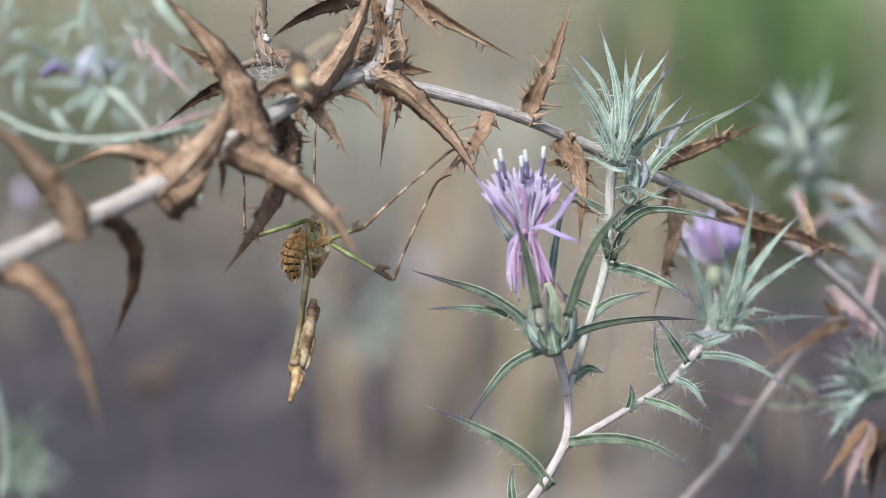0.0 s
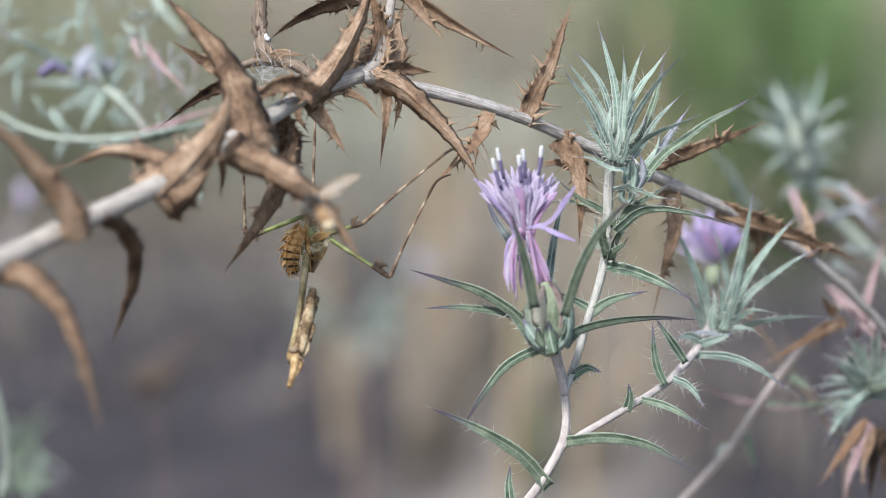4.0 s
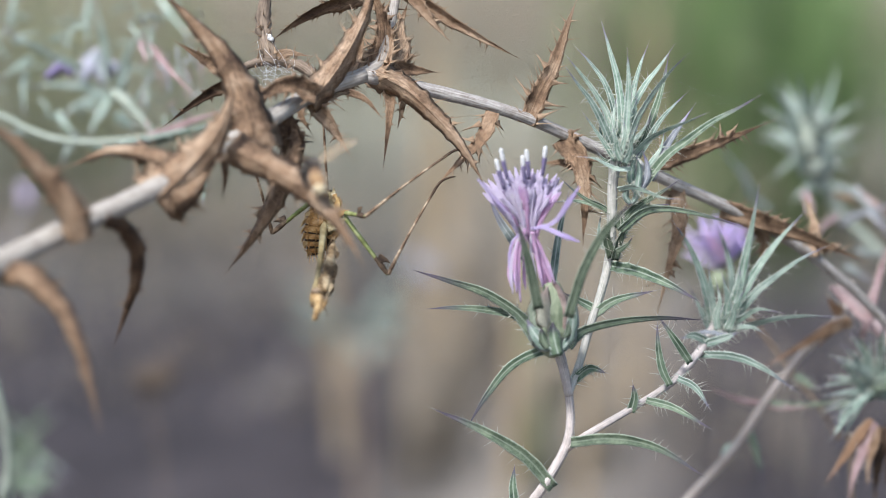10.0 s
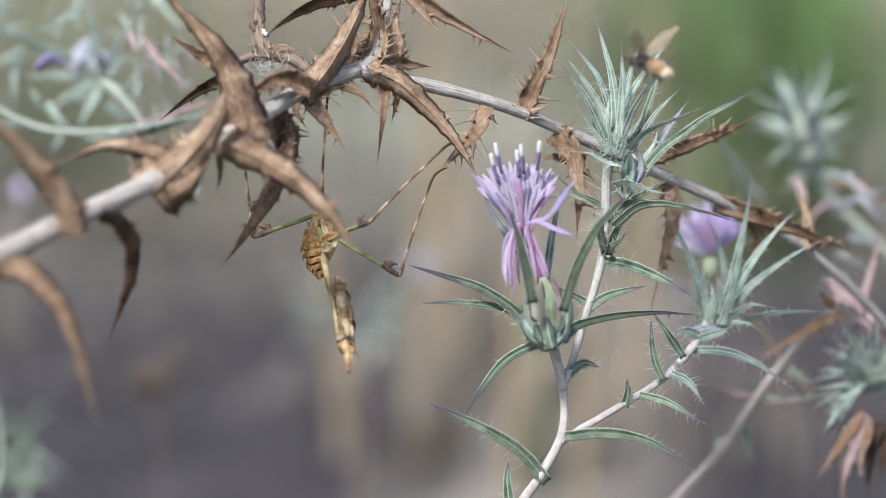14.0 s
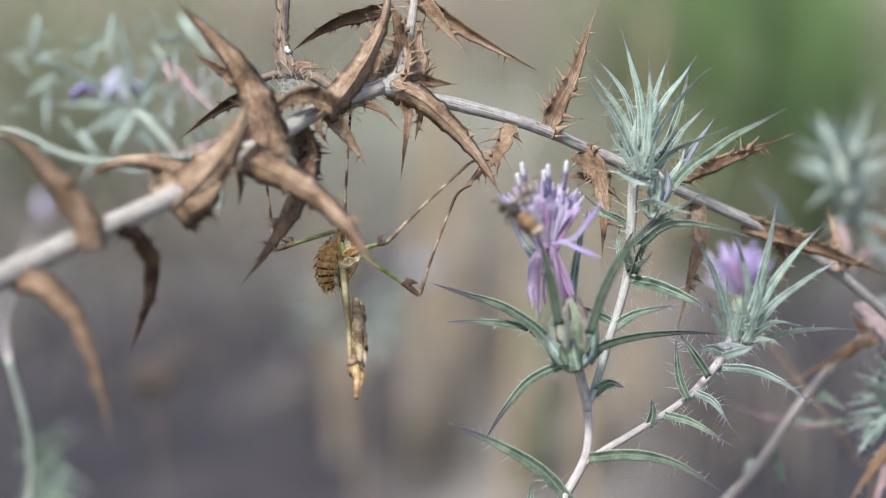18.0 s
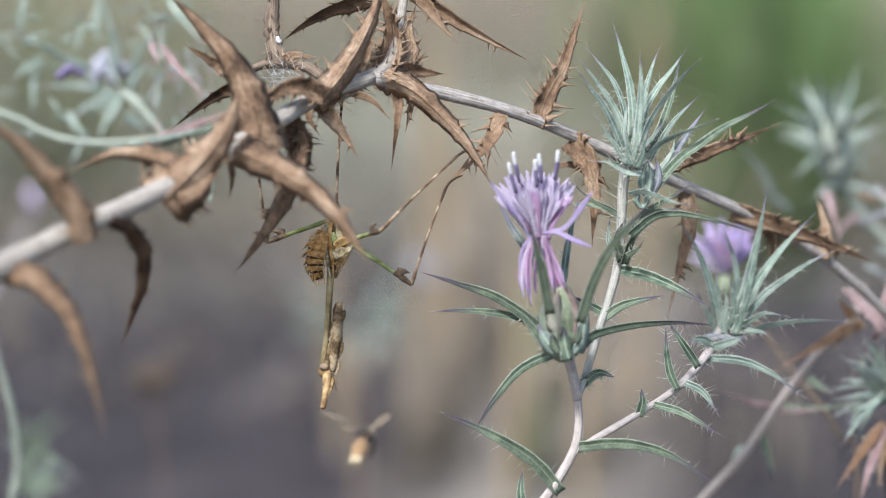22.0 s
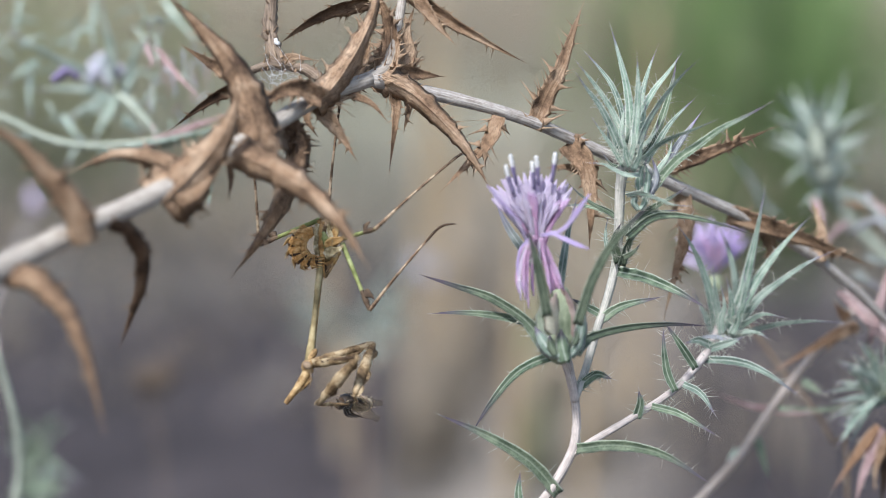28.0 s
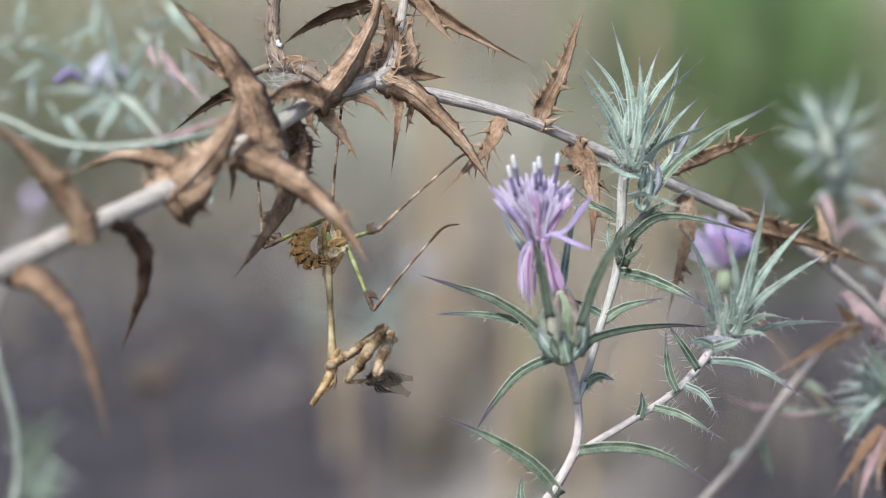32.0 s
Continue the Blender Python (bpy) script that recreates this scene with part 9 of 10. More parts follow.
    walk(web, [
            (0, pose(-0.04393, 0.00389, 0.37198, 0.000, 0.000, 0.000)),
            (0.5, pose(-0.04390, 0.00400, 0.37201, -0.032, -0.048, -0.070)),
            (1, pose(-0.04369, 0.00321, 0.37209, -0.052, -0.052, -0.017)),
            (1.5, pose(-0.04361, 0.00432, 0.37195, -0.015, -0.030, -0.202)),
            (2, pose(-0.04361, 0.00371, 0.37206, 0.126, 0.030, -0.198)),
            (2.5, pose(-0.04362, 0.00456, 0.37190, 0.061, 0.047, -0.250)),
            (3, pose(-0.04376, 0.00435, 0.37191, 0.046, 0.049, -0.139)),
            (3.5, pose(-0.04380, 0.00452, 0.37193, 0.089, 0.087, -0.075)),
            (5.5, pose(-0.04480, 0.00498, 0.37270, 0.000, -0.061, -0.013)),
            (6, pose(-0.04505, 0.00496, 0.37294, 0.065, -0.010, 0.060)),
            (6.5, pose(-0.04529, 0.00491, 0.37313, 0.228, 0.062, 0.163)),
            (7, pose(-0.04550, 0.00773, 0.37266, -0.073, -0.097, -0.058)),
            (7.5, pose(-0.04542, 0.00752, 0.37275, 0.003, -0.038, -0.029)),
            (8, pose(-0.04506, 0.00557, 0.37290, 0.200, 0.010, 0.050)),
            (8.5, pose(-0.04456, 0.00413, 0.37290, 0.229, 0.062, -0.072)),
            (9, pose(-0.04409, 0.00745, 0.37229, -0.005, -0.097, -0.629)),
            (9.5, pose(-0.04354, 0.00479, 0.37233, 0.087, -0.011, -0.586)),
            (10, pose(-0.04310, 0.00521, 0.37192, 0.179, 0.005, -0.637)),
            (10.5, pose(-0.04283, 0.00413, 0.37182, 0.047, 0.048, -0.607)),
            (11, pose(-0.04304, 0.00622, 0.37158, -0.143, -0.081, -0.756)),
            (11.5, pose(-0.04321, 0.00649, 0.37179, -0.012, -0.044, -0.710)),
            (12, pose(-0.04360, 0.00555, 0.37236, 0.265, 0.034, -0.541)),
            (12.5, pose(-0.04401, 0.00568, 0.37259, 0.194, -0.050, -0.482)),
            (13, pose(-0.04428, 0.00630, 0.37290, 0.208, 0.012, -0.416)),
            (13.5, pose(-0.04445, 0.00573, 0.37321, 0.275, -0.010, -0.392)),
            (14, pose(-0.04461, 0.00659, 0.37315, 0.193, -0.080, -0.392)),
            (14.5, pose(-0.04447, 0.00611, 0.37294, 0.188, -0.081, -0.464)),
            (16.5, pose(-0.04160, 0.00578, 0.37046, -0.544, -0.139, -1.208)),
            (17, pose(-0.04040, 0.00626, 0.36956, -0.799, -0.251, -1.545)),
            (17.5, pose(-0.03950, 0.00482, 0.36917, -0.983, -0.274, -1.782)),
            (18, pose(-0.03885, 0.00340, 0.36908, -0.913, -0.161, -1.753)),
            (18.5, pose(-0.03867, 0.00429, 0.36866, -1.052, -0.276, -1.942)),
            (19, pose(-0.03874, 0.00430, 0.36899, -0.973, -0.232, -1.827)),
            (19.5, pose(-0.03933, 0.00438, 0.36930, -0.877, -0.224, -1.658)),
            (20, pose(-0.03984, 0.00420, 0.36984, -0.618, -0.133, -1.465)),
            (20.5, pose(-0.04039, 0.00607, 0.37004, -0.634, -0.212, -1.515)),
            (21, pose(-0.04079, 0.00478, 0.37080, -0.297, -0.207, -1.319)),
            (21.5, pose(-0.04109, 0.00444, 0.37137, -0.076, -0.109, -1.270)),
            (22, pose(-0.04106, 0.00460, 0.37142, -0.099, -0.165, -1.349)),
            (22.5, pose(-0.04102, 0.00540, 0.37126, -0.251, -0.216, -1.342)),
            (23, pose(-0.04107, 0.00603, 0.37075, -0.523, -0.294, -1.473)),
            (23.5, pose(-0.04056, 0.00471, 0.37042, -0.468, -0.081, -1.357)),
            (24, pose(-0.04023, 0.00694, 0.36945, -0.756, -0.104, -1.466)),
            (24.5, pose(-0.04008, 0.00641, 0.36932, -0.758, -0.102, -1.443)),
            (25, pose(-0.03980, 0.00595, 0.36930, -0.703, -0.084, -1.483)),
            (25.5, pose(-0.03955, 0.00525, 0.36927, -0.535, -0.054, -1.528)),
            (27.5, pose(-0.04097, 0.00379, 0.37108, -0.143, -0.081, -1.116)),
            (28, pose(-0.04158, 0.00550, 0.37089, -0.053, 0.017, -1.032)),
            (28.5, pose(-0.04198, 0.00634, 0.37065, -0.233, 0.019, -0.894)),
            (29, pose(-0.04226, 0.00661, 0.37065, -0.206, 0.000, -0.752)),
            (29.5, pose(-0.04235, 0.00708, 0.37076, -0.213, 0.031, -0.793)),
            (30, pose(-0.04226, 0.00589, 0.37109, 0.000, 0.080, -0.715)),
            (30.5, pose(-0.04202, 0.00684, 0.37095, -0.058, -0.030, -0.901)),
            (31, pose(-0.04178, 0.00593, 0.37104, -0.126, -0.138, -1.023)),
            (31.5, pose(-0.04165, 0.00615, 0.37104, -0.079, -0.161, -1.149)),
            (32, pose(-0.04114, 0.00656, 0.37042, -0.363, -0.175, -1.239))])
    sway = []
    sway.append((0, Vector((0.00, 0.00, 0.00)), Vector((0.0000, 0.0000, 0.0000))))
    sway.append((0.5, Vector((0.06, 0.07, 0.04)), Vector((-0.0006, -0.0008, -0.0012))))
    sway.append((1, Vector((0.27, -0.72, 0.12)), Vector((-0.0009, -0.0009, -0.0003))))
    sway.append((1.5, Vector((0.33, 0.38, -0.03)), Vector((-0.0003, -0.0005, -0.0035))))
    sway.append((2, Vector((0.28, -0.13, 0.06)), Vector((0.0022, 0.0005, -0.0035))))
    sway.append((2.5, Vector((0.25, 0.66, -0.10)), Vector((0.0011, 0.0008, -0.0044))))
    sway.append((3, Vector((0.12, 0.46, -0.08)), Vector((0.0008, 0.0009, -0.0024))))
    sway.append((3.5, Vector((0.06, 0.67, -0.08)), Vector((0.0015, 0.0015, -0.0013))))
    sway.append((5.5, Vector((-0.83, 1.09, 0.73)), Vector((0.0000, -0.0011, -0.0002))))
    sway.append((6, Vector((-1.10, 1.13, 0.96)), Vector((0.0011, -0.0002, 0.0010))))
    sway.append((6.5, Vector((-1.39, 1.21, 1.11)), Vector((0.0040, 0.0011, 0.0028))))
    sway.append((7, Vector((-1.51, 3.78, 0.71)), Vector((-0.0013, -0.0017, -0.0010))))
    sway.append((7.5, Vector((-1.46, 3.62, 0.78)), Vector((0.0001, -0.0007, -0.0005))))
    sway.append((8, Vector((-1.13, 1.83, 0.90)), Vector((0.0035, 0.0002, 0.0009))))
    sway.append((8.5, Vector((-0.68, 0.38, 0.88)), Vector((0.0040, 0.0011, -0.0013))))
    sway.append((9, Vector((-0.15, 3.43, 0.32)), Vector((-0.0001, -0.0017, -0.0110))))
    sway.append((9.5, Vector((0.34, 0.84, 0.35)), Vector((0.0015, -0.0002, -0.0102))))
    sway.append((10, Vector((0.77, 1.31, -0.08)), Vector((0.0031, 0.0001, -0.0111))))
    sway.append((10.5, Vector((1.01, 0.14, -0.17)), Vector((0.0008, 0.0008, -0.0106))))
    sway.append((11, Vector((0.87, 2.08, -0.37)), Vector((-0.0025, -0.0014, -0.0132))))
    sway.append((11.5, Vector((0.68, 2.45, -0.19)), Vector((-0.0002, -0.0008, -0.0124))))
    sway.append((12, Vector((0.26, 1.74, 0.34)), Vector((0.0046, 0.0006, -0.0094))))
    sway.append((12.5, Vector((-0.09, 1.82, 0.60)), Vector((0.0034, -0.0009, -0.0084))))
    sway.append((13, Vector((-0.39, 2.47, 0.89)), Vector((0.0036, 0.0002, -0.0073))))
    sway.append((13.5, Vector((-0.55, 1.95, 1.21)), Vector((0.0048, -0.0002, -0.0068))))
    sway.append((14, Vector((-0.66, 2.75, 1.16)), Vector((0.0034, -0.0014, -0.0068))))
    sway.append((14.5, Vector((-0.53, 2.25, 0.96)), Vector((0.0033, -0.0014, -0.0081))))
    sway.append((16.5, Vector((2.31, 1.26, -1.44)), Vector((-0.0095, -0.0024, -0.0211))))
    sway.append((17, Vector((3.55, 1.50, -2.29)), Vector((-0.0139, -0.0044, -0.0270))))
    sway.append((17.5, Vector((4.45, -0.12, -2.66)), Vector((-0.0172, -0.0048, -0.0311))))
    sway.append((18, Vector((5.02, -1.48, -2.78)), Vector((-0.0159, -0.0028, -0.0306))))
    sway.append((18.5, Vector((5.26, -0.73, -3.17)), Vector((-0.0184, -0.0048, -0.0339))))
    sway.append((19, Vector((5.17, -0.64, -2.85)), Vector((-0.0170, -0.0040, -0.0319))))
    sway.append((19.5, Vector((4.59, -0.46, -2.55)), Vector((-0.0153, -0.0039, -0.0289))))
    sway.append((20, Vector((4.04, -0.42, -2.05)), Vector((-0.0108, -0.0023, -0.0256))))
    sway.append((20.5, Vector((3.54, 1.43, -1.84)), Vector((-0.0111, -0.0037, -0.0264))))
    sway.append((21, Vector((3.16, 0.41, -1.11)), Vector((-0.0052, -0.0036, -0.0230))))
    sway.append((21.5, Vector((2.79, 0.23, -0.58)), Vector((-0.0013, -0.0019, -0.0222))))
    sway.append((22, Vector((2.86, 0.37, -0.52)), Vector((-0.0017, -0.0029, -0.0235))))
    sway.append((22.5, Vector((2.93, 1.06, -0.65)), Vector((-0.0044, -0.0038, -0.0234))))
    sway.append((23, Vector((2.92, 1.48, -1.12)), Vector((-0.0091, -0.0051, -0.0257))))
    sway.append((23.5, Vector((3.29, 0.22, -1.50)), Vector((-0.0082, -0.0014, -0.0237))))
    sway.append((24, Vector((3.63, 2.22, -2.44)), Vector((-0.0132, -0.0018, -0.0256))))
    sway.append((24.5, Vector((3.79, 1.70, -2.56)), Vector((-0.0132, -0.0018, -0.0252))))
    sway.append((25, Vector((4.04, 1.27, -2.60)), Vector((-0.0123, -0.0015, -0.0259))))
    sway.append((25.5, Vector((4.27, 0.68, -2.65)), Vector((-0.0093, -0.0009, -0.0267))))
    sway.append((27.5, Vector((2.91, -0.43, -0.88)), Vector((-0.0025, -0.0014, -0.0195))))
    sway.append((28, Vector((2.24, 1.36, -1.09)), Vector((-0.0009, 0.0003, -0.0180))))
    sway.append((28.5, Vector((1.85, 2.10, -1.31)), Vector((-0.0041, 0.0003, -0.0156))))
    sway.append((29, Vector((1.60, 2.42, -1.31)), Vector((-0.0036, 0.0000, -0.0131))))
    sway.append((29.5, Vector((1.49, 2.88, -1.21)), Vector((-0.0037, 0.0005, -0.0138))))
    sway.append((30, Vector((1.55, 1.85, -0.91)), Vector((0.0000, 0.0014, -0.0125))))
    sway.append((30.5, Vector((1.84, 2.72, -1.02)), Vector((-0.0010, -0.0005, -0.0157))))
    sway.append((31, Vector((2.15, 1.74, -0.90)), Vector((-0.0022, -0.0024, -0.0178))))
    sway.append((31.5, Vector((2.29, 1.96, -0.91)), Vector((-0.0014, -0.0028, -0.0200))))
    sway.append((32, Vector((2.80, 2.16, -1.49)), Vector((-0.0063, -0.0030, -0.0216))))

    stance(0, (-32.7, -1.7, 332.1), (-36.7, -14.1, 300.6), (-37.5, -22.7, 294.1))
    stance(1, (-31.9, -1.7, 332.1), (-33.8, -13.5, 300.1), (-34.1, -21.9, 293.5))
    stance(2, (-32.2, -1.7, 332.1), (-33.5, -16.8, 301.5), (-33.7, -25.9, 295.2))
    stance(3, (-32.5, -1.6, 332.6), (-35.4, -18.0, 302.8), (-36.0, -27.4, 296.7))
    stance(3.5, (-32.9, -1.6, 333.2), (-36.3, -18.6, 303.9), (-37.0, -28.1, 297.8))
    stance(5.5, (-33.4, -1.5, 334.0), (-37.7, -21.9, 307.0), (-38.6, -32.1, 301.5))
    stance(6, (-33.9, -1.4, 334.6), (-38.3, -23.7, 309.1), (-39.2, -34.3, 303.9))
    stance(7, (-35.5, -1.3, 334.9), (-39.4, -26.9, 312.6), (-40.2, -38.1, 308.0))
    stance(8, (-33.4, -1.1, 336.2), (-33.2, -28.7, 316.1), (-33.2, -40.4, 312.0))
    stance(9, (-31.5, -0.8, 338.7), (-33.6, -29.7, 320.7), (-34.0, -41.6, 317.0))
    stance(10, (-29.2, -0.8, 338.7), (-30.3, -29.9, 321.0), (-30.5, -41.9, 317.3))
    stance(10.5, (-28.3, -0.8, 339.0), (-30.7, -26.6, 316.9), (-31.2, -37.9, 312.4))
    stance(11, (-27.8, -0.9, 337.8), (-29.9, -19.5, 309.2), (-30.4, -29.3, 303.3))
    stance(11.5, (-29.2, -1.2, 335.5), (-32.6, -21.3, 308.2), (-33.3, -31.4, 302.5))
    stance(12, (-29.0, -1.2, 335.5), (-31.6, -18.7, 306.4), (-32.2, -28.3, 300.4))
    stance(12.5, (-26.6, -1.2, 335.5), (-25.1, -27.2, 313.5), (-24.8, -38.5, 308.9))
    stance(13, (-22.7, -1.1, 336.5), (-25.0, -32.2, 322.8), (-25.5, -44.7, 320.0))
    stance(13.5, (-26.9, -1.4, 334.3), (-21.0, -26.9, 312.4), (-19.8, -38.1, 307.9))
    stance(14, (-30.9, -1.6, 333.3), (-23.7, -23.6, 308.3), (-22.2, -34.2, 303.2))
    stance(14.5, (-31.1, -1.7, 332.5), (-28.3, -23.5, 306.4), (-27.7, -33.9, 301.0))
    stance(16.5, (-28.5, -1.8, 331.8), (-23.9, -18.1, 302.3), (-22.9, -27.5, 296.2))
    stance(17, (-28.3, -2.0, 330.4), (-26.5, -21.2, 302.3), (-26.2, -31.2, 296.6))
    stance(18, (-25.3, -2.1, 329.7), (-21.5, -21.6, 302.0), (-20.7, -31.6, 296.3))
    stance(19, (-24.6, -2.1, 329.7), (-23.1, -17.1, 299.2), (-22.8, -26.2, 292.9))
    stance(20, (-25.3, -2.1, 329.3), (-27.5, -17.4, 298.9), (-28.0, -26.5, 292.6))
    stance(20.5, (-25.3, -2.1, 329.3), (-19.9, -18.7, 300.0), (-18.7, -28.1, 294.0))
    stance(21, (-25.0, -2.0, 330.1), (-26.8, -18.0, 300.1), (-27.1, -27.3, 293.9))
    stance(22, (-27.4, -1.7, 332.1), (-29.5, -6.5, 298.4), (-29.9, -13.4, 291.4))
    stance(23, (-30.5, -1.7, 332.5), (-32.9, -6.4, 298.8), (-33.4, -13.4, 291.9))
    stance(23.5, (-30.5, -1.7, 332.5), (-32.6, -9.7, 299.4), (-33.0, -17.4, 292.6))
    stance(23.8, (-28.5, -1.6, 332.9), (-25.3, -14.3, 301.4), (-24.6, -23.0, 295.0))
    stance(24, (-25.3, -1.6, 333.1), (-19.2, -29.2, 314.2), (-18.4, -31.2, 305.8))
    stance(24.2, (-22.1, -1.6, 334.3), (-13.5, -34.0, 328.5), (-13.8, -36.0, 321.5))
    stance(24.4, (-21.3, -1.6, 334.6), (-13.3, -34.6, 333.0), (-14.6, -36.6, 325.7))
    stance(24.6, (-22.4, -1.6, 332.6), (-16.0, -33.0, 321.3), (-18.8, -35.0, 313.2))
    stance(24.8, (-23.4, -1.6, 332.1), (-17.2, -30.2, 314.7), (-19.8, -32.2, 305.2))
    stance(25, (-23.4, -1.6, 331.8), (-17.7, -30.9, 315.5), (-20.2, -32.9, 306.1))
    stance(25.5, (-23.4, -1.6, 332.6), (-15.7, -30.1, 315.7), (-18.0, -32.1, 304.6))
    stance(27.5, (-28.0, -1.6, 334.6), (-23.4, -25.7, 311.1), (-26.5, -27.7, 301.3))
    stance(28, (-29.7, -1.6, 332.2), (-32.9, -15.8, 301.5), (-39.1, -17.8, 292.9))
    stance(28.5, (-30.5, -1.6, 331.5), (-32.9, -20.5, 303.4), (-39.2, -22.5, 295.1))
    stance(29, (-30.5, -1.6, 331.5), (-31.3, -20.7, 303.4), (-36.4, -22.7, 294.6))
    stance(30, (-29.3, -1.6, 331.5), (-26.6, -18.9, 302.4), (-32.6, -20.9, 291.6))
    stance(31, (-30.1, -1.6, 332.2), (-29.7, -19.2, 303.1), (-36.4, -21.2, 296.0))
    stance(32, (-28.8, -1.6, 332.1), (-26.7, -16.6, 301.6), (-33.0, -18.6, 291.7))
    # the forelegs: near elbow and wrist, far elbow and wrist
    reach(24, (-12.7, -36.0, 329.9), (-12.7, -24.4, 317.2), (-12.2, -19.7, 328.2), (-12.5, -35.6, 321.7))
    reach(24.2, (-6.0, -44.8, 341.2), (1.1, -29.9, 346.2), (-5.3, -21.5, 338.9), (2.1, -35.4, 345.8))
    reach(24.4, (-8.5, -49.1, 343.3), (-2.9, -33.5, 347.9), (-8.2, -18.7, 340.2), (-1.9, -33.2, 346.8))
    reach(24.6, (-6.0, -40.9, 334.3), (-9.1, -28.5, 322.8), (-5.4, -23.6, 332.6), (-5.5, -40.1, 327.8))
    reach(24.8, (-7.4, -37.5, 328.2), (-9.2, -23.7, 318.2), (-6.5, -21.6, 326.6), (-6.5, -38.2, 322.2))
    reach(25, (-9.5, -39.7, 329.3), (-5.7, -27.1, 318.3), (-6.2, -22.2, 326.4), (-3.7, -39.0, 323.6))
    reach(25.5, (-9.2, -38.0, 331.0), (-6.5, -27.7, 317.5), (-5.7, -19.2, 326.2), (-4.8, -34.4, 318.2))
    reach(27.5, (-14.5, -27.0, 326.6), (-18.2, -22.3, 310.5), (-12.8, -19.5, 324.4), (-12.2, -36.0, 319.7))
    reach(28, (-19.5, -25.6, 307.5), (-29.9, -19.3, 295.3), (-17.8, -9.6, 307.6), (-21.5, -22.8, 297.3))
    reach(28.5, (-18.2, -23.9, 312.1), (-27.8, -22.2, 298.0), (-19.5, -17.2, 314.6), (-20.4, -31.8, 305.5))
    reach(29, (-16.6, -21.9, 313.2), (-26.6, -19.4, 299.4), (-15.9, -18.0, 311.4), (-18.6, -34.3, 306.7))
    reach(30, (-12.5, -25.0, 311.1), (-24.5, -23.0, 299.0), (-11.9, -10.4, 306.7), (-14.1, -26.3, 300.5))
    reach(31, (-15.9, -20.4, 314.7), (-28.6, -20.4, 302.5), (-15.1, -16.3, 312.5), (-18.6, -32.2, 306.9))
    reach(32, (-13.6, -17.8, 313.7), (-24.5, -17.8, 298.5), (-12.8, -10.3, 310.6), (-16.5, -25.2, 302.9))
    # the abdomen's turn at its root and at its tip, in degrees from straight down, and where the root lies
    for row in ((0, -48, 18, -1.0), (9, -40, 12, -1.0), (10, -22, 6, -1.0), (13, -15, 12, -1.0), (14, -8, 30, -1.0), (16.5, -35, 20, -1.0), (23.5, -45, 18, -1.0),
                (24.2, -28, 6, -1.2), (24.8, -28, 28, -1.5), (25.5, -28, 34, -1.8), (27.5, -72, 92, -3.0), (32, -75, 92, -3.0)):
        CURL.append(row)
    fly(0, -32.3, -53.7, 378.9, 100, 24)
    fly(0.2, -39.7, -53.6, 379.5, 90, 24)
    fly(0.4, -38.5, -53.7, 378.6, 60, 24)
    fly(0.6, -24.8, -54.3, 374.5, 10, 24)
    fly(0.8, -5.9, -50.5, 365.9, 10, 24)
    fly(1, 7.9, -40.8, 363.5, 30, 24)
    fly(1.2, 21.8, -35.5, 365.4, 60, 24)
    fly(1.4, 26.5, -33.6, 364.4, 100, 24)
    fly(1.6, 28.6, -30.8, 362.6, 160, 24)
    fly(1.8, 25.9, -8.6, 355.0, 180, 24)
    fly(2, 28.0, -1.5, 348.4, 200, 24)
    fly(2.2, 35.4, 11.8, 341.9, 200, 24)
    fly(2.4, 41.9, 15.3, 338.6, 180, 24)
    fly(2.6, 37.5, 9.0, 336.5, 180, 24)
    fly(2.8, 26.1, -15.6, 334.1, 190, 24)
    fly(3, 10.2, -37.7, 335.8, 120, 35)
    fly(3.2, 1.8, -35.5, 337.4, 150, 24)
    fly(3.4, -11.5, -33.5, 337.1, 180, 24)
    fly(3.5, -19.5, -33.5, 337.1, 170, 24)
    fly(4.2, -28.4, -57.6, 352.3, 120, 24)
    fly(5, -23.4, -55.9, 363.6, 60, 24)
    fly(5.5, -16.1, -55.4, 367.4, 80, 24)
    fly(5.8, 4.9, -44.2, 374.8, 60, 24)
    fly(6, 11.2, -25.6, 377.4, 145, 24)
    fly(6.2, 8.2, -27.2, 380.4, 180, 24)
    fly(6.4, -1.8, -33.3, 380.0, 180, 24)
    fly(6.6, -12.2, -43.4, 380.6, 180, 24)
    fly(6.8, -18.3, -53.5, 380.1, 140, 24)
    fly(7, -16.3, -59.5, 380.6, 85, 24)
    fly(7.2, -8.0, -48.9, 377.2, 20, 24)
    fly(7.4, -0.8, -41.4, 379.8, 0, 24)
    fly(7.6, 7.1, -35.3, 380.5, 0, 24)
    fly(7.8, 15.8, -29.3, 380.1, 60, 24)
    fly(8, 17.3, -29.5, 378.5, 130, 24)
    fly(8.2, 8.6, -37.9, 376.4, 180, 24)
    fly(8.4, -6.0, -50.0, 376.8, 180, 24)
    fly(8.7, -11.9, -56.0, 376.9, 120, 24)
    fly(9, -9.8, -60.1, 376.3, 85, 24)
    fly(9.2, -3.1, -54.3, 374.9, 60, 24)
    fly(9.4, -4.9, -52.9, 370.4, 120, 24)
    fly(9.6, -11.7, -48.4, 360.1, 180, 24)
    fly(9.8, -21.2, -46.5, 358.8, 180, 24)
    fly(10, -29.3, -47.2, 354.2, 110, 24)
    fly(10.5, -33.8, -44.9, 342.0, 130, 24)
    fly(10.8, -24.1, -69.2, 341.7, 120, 24)
    fly(11, -18.6, -85.1, 343.9, 100, 24)
    fly(11.2, -26.6, -69.5, 339.9, 150, 24)
    fly(11.5, -35.4, -45.9, 335.5, 80, 24)
